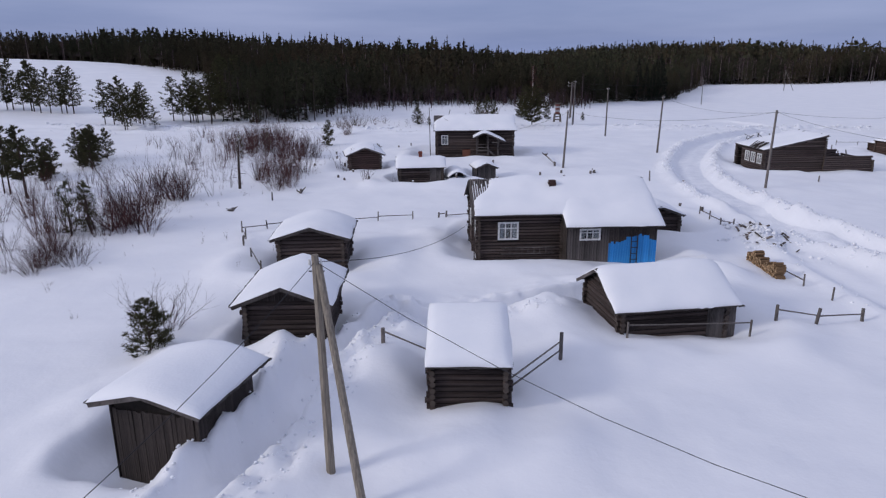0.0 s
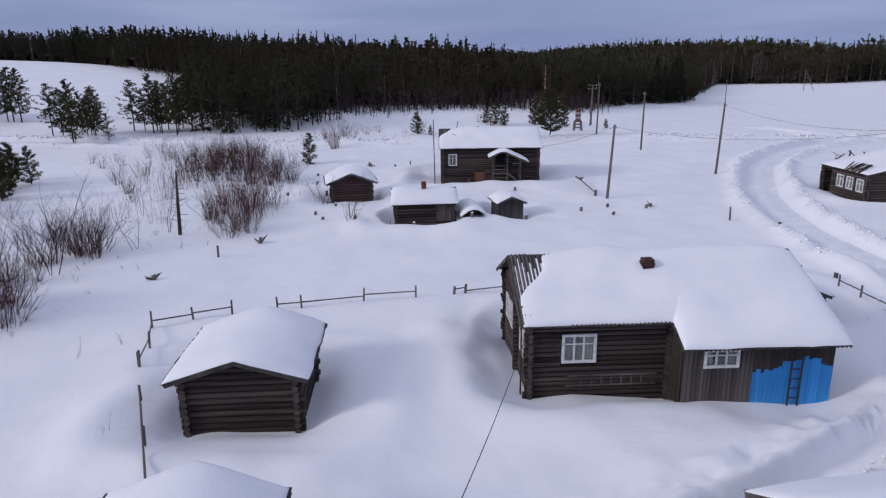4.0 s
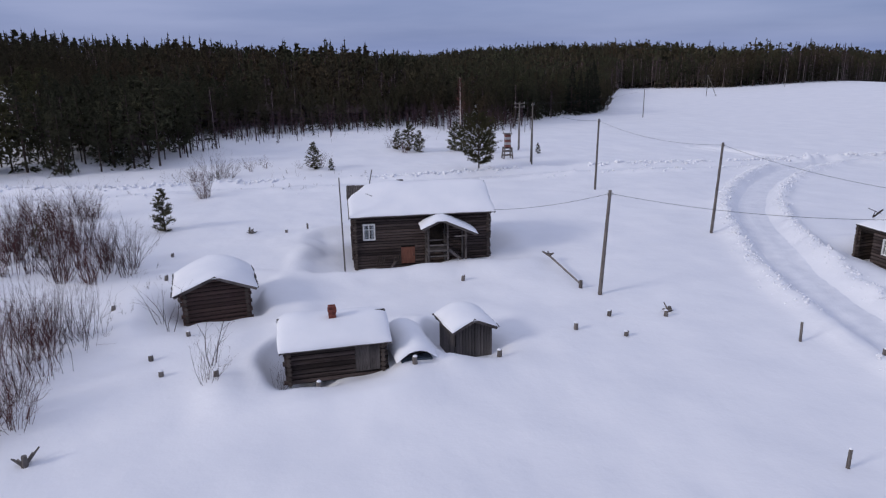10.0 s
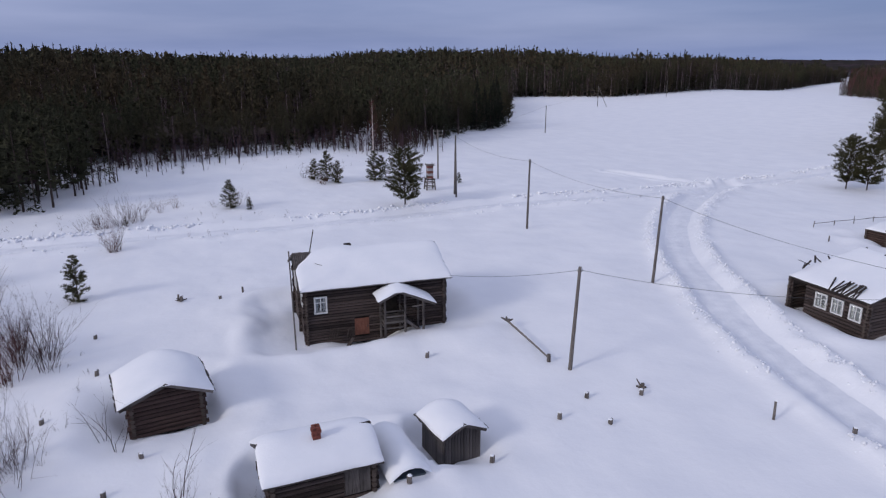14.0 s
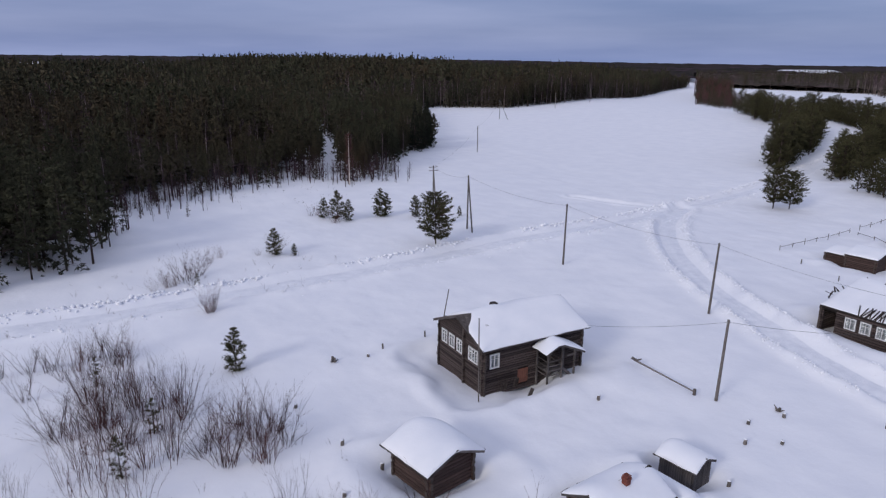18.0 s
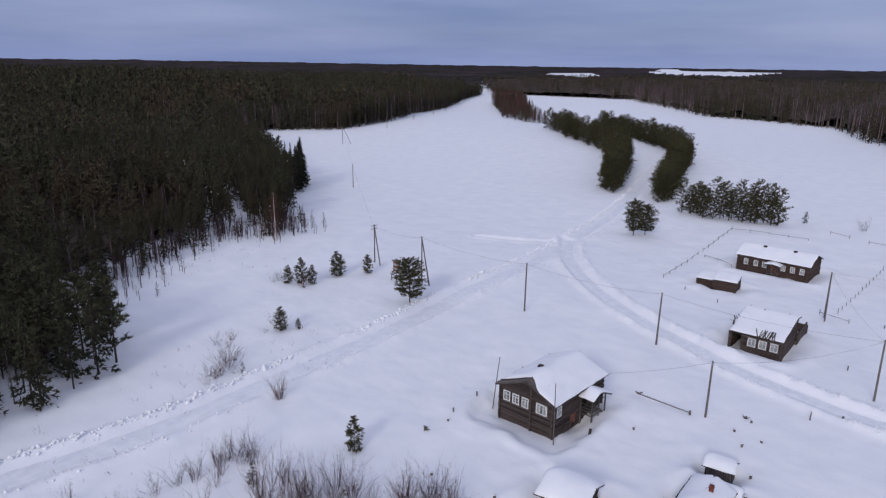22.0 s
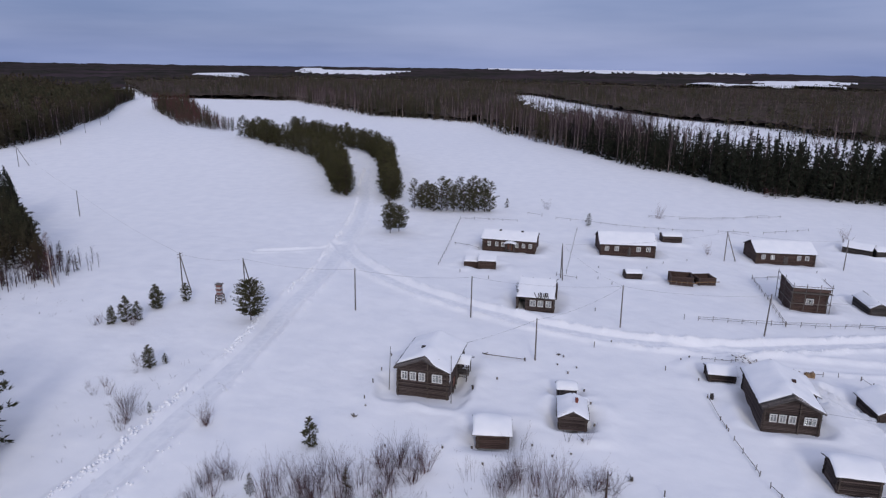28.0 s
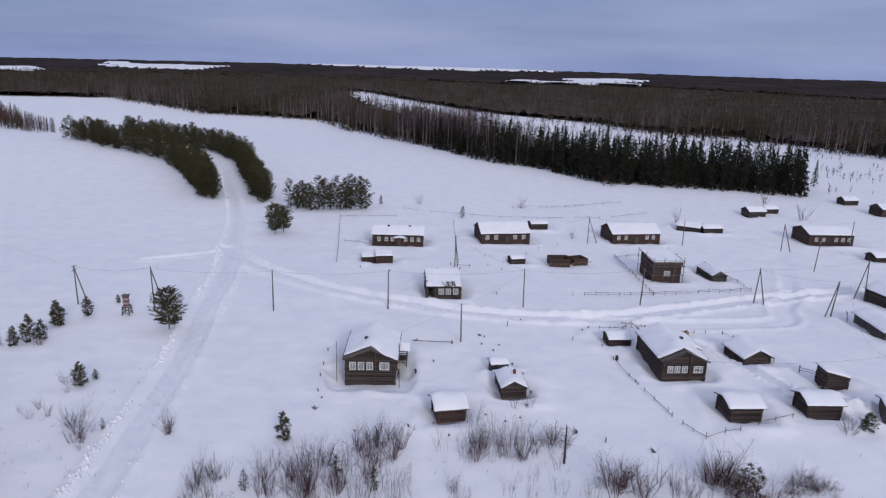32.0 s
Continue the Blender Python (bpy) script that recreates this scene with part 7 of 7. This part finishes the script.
# ---- fences ----
def fence(line, step, rails, label, h=0.9, group="", r=0.055):
    """Posts and rails along a line, each post a part."""
    x0, y0 = line[0]
    th = thing("rail_fence", pose(x0, y0, gz(x0, y0)), label, "fence", group)
    z0 = gz(x0, y0)
    for (ax, ay), (bx, by) in zip(line[:-1], line[1:]):
        ln = math.hypot(bx - ax, by - ay)
        n = max(1, int(round(ln / step)))
        tops = []
        for k in range(n + 1):
            t = k / n
            x, y = ax + (bx - ax) * t, ay + (by - ay) * t
            z = gz(x, y)
            tops.append(Vector((x - x0, y - y0, z - z0)))
            if k < n or (bx, by) == line[-1]:
                g = Geo()
                g.tube((x - x0, y - y0, z - z0 - 0.4), (x - x0 + RNG.normal(0, 0.05), y - y0 + RNG.normal(0, 0.05), z - z0 + h * RNG.uniform(0.75, 1.15)), r, r * 0.9, 7)
                part("post", g, M_POLEG, th)
        for hh in rails:
            for p, q in zip(tops[:-1], tops[1:]):
                if RNG.random() < 0.92:
                    g = Geo()
                    g.tube(p + Vector((0, 0, hh + RNG.normal(0, 0.05))), q + Vector((0, 0, hh + RNG.normal(0, 0.05))), 0.04, 0.032, 6)
                    part("rail", g, M_POLEG, th)
    return th


FEN = "grey pole fence half buried in snow"
fence([(-13.9, 46.0), (-14.4, 48.2), (-15.5, 51.1), (-13.8, 52.1), (-12.1, 52.9)], 3.2, (0.35,), FEN, 0.8)
fence([(-9.9, 53.6), (-8.7, 53.8), (-5.5, 54.6), (-2.7, 55.2)], 3.4, (0.3,), FEN, 0.85)
fence([(-0.6, 55.5), (0.0, 55.6), (2.2, 56.1), (8.4, 56.9)], 6.2, (0.32,), FEN, 0.55, r=0.08)
fence([(-9.8, 37), (-13.9, 46.0)], 3.0, (0.45,), FEN, 0.7)
fence([(14.1, 32.4), (16.4, 32.8), (18.5, 33.0), (21.3, 33.7)], 2.4, (0.4,), FEN, 0.9, r=0.09)
fence([(21.3, 33.7), (21.4, 36.7), (21, 39), (20.8, 41.1)], 2.6, (0.4,), FEN, 0.7)
fence([(21.1, 56.2), (21.2, 54.3), (21.2, 52), (21.8, 51.2)], 1.9, (0.35,), FEN, 0.6)
fence([(-2.8, 28.6), (-0.9, 28.2)], 1.8, (0.55,), FEN, 0.6, r=0.1)
fence([(2.4, 25.0), (4.9, 28.3)], 4.0, (0.5, 0.8), FEN, 1.2, r=0.09)
fence([(8.4, 30.6), (14.6, 31.6)], 6.0, (0.7,), FEN, 0.95)
fence([(113, 115), (88, 112), (62, 109)], 4.0, (0.5,), FEN, 0.9)
fence([(113, 115), (115, 98)], 4.5, (0.5,), FEN, 0.8)
fence([(84, 110), (80.5, 103)], 3.5, (0.45,), FEN, 0.7)
fence([(109, 80), (88, 80), (65, 80)], 3.0, (), "row of grey fence posts in snow", 0.9)
fence([(126, 96), (122, 87), (119, 69), (119, 53), (126, 27), (134, 13)], 4.5, (0.5,), FEN, 0.9)
fence([(135, 59), (140, 40), (152, 17)], 4.5, (0.5, 0.85), FEN, 1.0)
fence([(76, 39), (60, 39), (44, 39)], 2.6, (0.45, 0.8), "new pole fence round the tall house", 1.0)
fence([(76, 39), (79, 32)], 3.5, (0.45, 0.8), FEN, 1.0)
fence([(44, 39), (50, 15.2), (62, 16)], 2.7, (0.45, 0.8), "new pole fence round the tall house", 1.0)
fence([(41, 57), (44, 39)], 2.8, (0.45, 0.8), "new pole fence round the tall house", 1.0)
fence([(62, 82), (61, 77.5)], 4.5, (0.4, 0.8), "low pole rack beside a power pole", 0.9)
fence([(9, 103), (4, 103), (-5, 102.3), (-10, 102)], 4.6, (), "row of short grey fence posts in snow", 0.6, r=0.09)
fence([(36, 2), (30, 5.5)], 2.2, (0.5,), FEN, 0.8)


# ---- posts, stumps and small things in the snow ----
def stump(x, y, h, r, label="short weathered post stump with a snow cap"):
    g = Geo()
    g.tube((0, 0, -0.4), (RNG.normal(0, 0.03), RNG.normal(0, 0.03), h), r, r * 0.85, 9)
    th = thing("post_stump", pose(x, y, gz(x, y)), label, "post", "stumps round the yards")
    part("stump", g, M_POLEG, th)
    c = Geo()
    c.tube((0, 0, h), (0, 0, h + 0.05), r * 0.9, r * 0.5, 9)
    part("snow_cap", c, M_SNOWR, th)


for x, y in ((10.6, 76.2), (16.4, 77.2), (5.6, 73.6), (-3.4, 71.9), (1.2, 72.6), (-10.6, 79.0), (-8.2, 73.2), (-12.6, 86), (-14.1, 89.2), (-6.8, 101.5), (-12, 76.5), (-11, 74.4),
             (-15.2, 96), (13.2, 77.9), (13, 75), (22, 58), (20.5, 59.4), (24.5, 70), (6, 86), (-16, 84)):
    stump(x, y, RNG.uniform(0.25, 0.45), 0.14)
for x, y, h in ((21.8, 72.7, 1.1), (-16.4, 64.2, 0.8), (16, 62, 0.8), (40, 73, 0.7), (63, 73, 0.6), (72, 73, 0.6), (76, 62, 0.6), (82, 58, 0.6), (87, 52, 0.5), (70, 54, 0.6), (60, 70, 0.6), (55, 96, 0.7), (58, 103, 0.7)):
    stump(x, y, h, 0.08, "thin grey stake standing in the snow")


def root_snag(x, y, s, label):
    th = thing("root_snag", pose(x, y, gz(x, y)), label, "snag")
    g = Geo()
    g.tube((0, 0, -0.3), (0.05, 0, s * 0.6), 0.16, 0.1, 8)
    part("stump", g, M_POLEG, th)
    for _ in range(7):
        g = Geo()
        a = RNG.random() * 6.28
        g.tube((0, 0, 0), (math.cos(a) * s * RNG.uniform(0.4, 1.0), math.sin(a) * s * RNG.uniform(0.4, 1.0), s * RNG.uniform(0.1, 0.9)), 0.07, 0.03, 6)
        part("root", g, M_POLEG, th)


root_snag(-14.4, 67.5, 0.75, "dark upturned root sticking out of snow")
root_snag(-18.6, 58.9, 0.5, "small dark root tip in the snow")
root_snag(-9.8, 102, 0.6, "dark root and twigs in the snow")
th = thing("charred_stump", pose(8.35, 56.35, gz(8.35, 56.35)), "broad charred black stump beside a fence post", "stump")
g = Geo()
for k in range(7):
    a = k * 0.9
    g.tube((0.16 * math.cos(a), 0.1 * math.sin(a), -0.4), (0.2 * math.cos(a), 0.12 * math.sin(a), 0.62 + 0.13 * math.sin(k * 2.3)), 0.16, 0.13, 8)
part("trunk_base", g, M_SOOT, th)
g = Geo()
g.tube((0.3, 0, -0.3), (0.34, 0.02, 0.35), 0.1, 0.05, 7)
part("root", g, M_SOOT, th)
stump(13.5, 57.5, 0.5, 0.1, "short grey fence post standing alone in snow")
root_snag(17.0, 78.0, 0.5, "dark snag half buried in snow")

dead = thing("dead_tree", pose(-21.3, 70.4, gz(-21.3, 70.4)), "bare broken dead trunk with short snags", "tree")
g = Geo()
g.tube((0, 0, -0.5), (0.12, 0, 2.6), 0.16, 0.12, 8), g.tube((0.12, 0, 2.6), (0.26, 0, 5.0), 0.12, 0.05, 8)
part("trunk", g, M_BARK, dead)
for k in range(34):
    g = Geo()
    z, a, ln = 0.6 + k * 0.125, k * 2.4, RNG.uniform(0.25, 0.75)
    g.tube((0.05 * z, 0, z), (0.05 * z + ln * math.cos(a), ln * math.sin(a), z + RNG.uniform(-0.15, 0.2)), 0.03, 0.012, 5)
    part("snag", g, M_BARK, dead)

lp = thing("fallen_pole", pose(13.3, 82.9, gz(13.3, 82.9) + 0.25), "long fallen pole with a snowy root end", "pole")
g = Geo()
g.tube((0, 0, 0), (-0.2, 6.2, 0.2), 0.06, 0.08, 7)
part("shaft", g, M_POLEG, lp)
for k in range(5):
    g = Geo()
    g.tube((-0.2, 6.2, 0.2), (-0.2 + RNG.normal(0, 0.35), 6.5 + RNG.normal(0, 0.35), 0.2 + RNG.uniform(-0.2, 0.4)), 0.1, 0.06, 7)
    part("root", g, M_POLEG, lp)
g = Geo()
g.tube((0, 0, -0.5), (0, 0, 0.25), 0.14, 0.12, 8)
part("stump", g, M_POLEG, lp)

# firewood stack and scrap heap by the road
stack = thing("firewood_stack", pose(20.2, 42.3, gz(20.2, 42.3) - 0.2, 0, 0, 91), "long uneven stack of split yellow firewood", "firewood")
log_split = Geo()
ring = [Vector((x, 0.5 * math.cos(2 * math.pi * i / 6) * (0.8 if i % 3 else 1.1), 0.5 * math.sin(2 * math.pi * i / 6))) for x in (-0.3, 0.3) for i in range(6)]
log_split.add(ring, [(i, 6 + i, 6 + (i + 1) % 6, (i + 1) % 6) for i in range(6)], 0)
log_split.add(ring, [tuple(range(6)), tuple(reversed(range(6, 12)))], 1)
split_me = log_split.mesh("billet", [M_SPLIT, M_SPLITEND])
for row_i in range(10):
    for k in range(31):
        if row_i > 5.6 + 1.5 * math.sin(k * 0.33 + 0.6) + 1.2 * math.sin(k * 0.9):
            continue
        rr = RNG.uniform(0.10, 0.17)
        piece("billet", split_me, stack, pose(-1.9 + k * 0.128 + RNG.normal(0, 0.015), RNG.normal(0, 0.03), 0.1 + row_i * 0.112, RNG.uniform(0, 360), 0, 90 + RNG.normal(0, 4)) @ Matrix.Diagonal((1.0, rr, rr, 1)))
heap = Geo()
for _ in range(34):
    x, y = RNG.normal(0, 1.0), RNG.normal(0, 1.3)
    z = gz(23.2 + x, 49.6 + y) - gz(23.2, 49.6) + RNG.uniform(-0.05, 0.12)
    m = pose(x, y, z, RNG.uniform(-40, 40), RNG.uniform(-40, 40), RNG.uniform(0, 360))
    heap.box(-RNG.uniform(0.1, 0.45), -0.08, -0.03, RNG.uniform(0.1, 0.45), 0.08, 0.03, 0, m)
solo("scrap_heap", heap, M_RUBBLE, pose(23.2, 49.6, gz(23.2, 49.6)), "heap of broken boards and rubble in snow", "rubble heap", kind="stuff")
hx = RNG.normal(0, 1.2, 320)
hy = RNG.normal(0, 2.0, 320)
hs = np.stack([23.2 + hx, 49.6 + hy, ground_z(23.2 + hx, 49.6 + hy), RNG.uniform(0.05, 0.2, 320) * np.where(np.arange(320) % 6 == 0, 1.5, 0.8)], 1)
clumps("heap_snow", hs, "lumps of snow on the rubble heap")
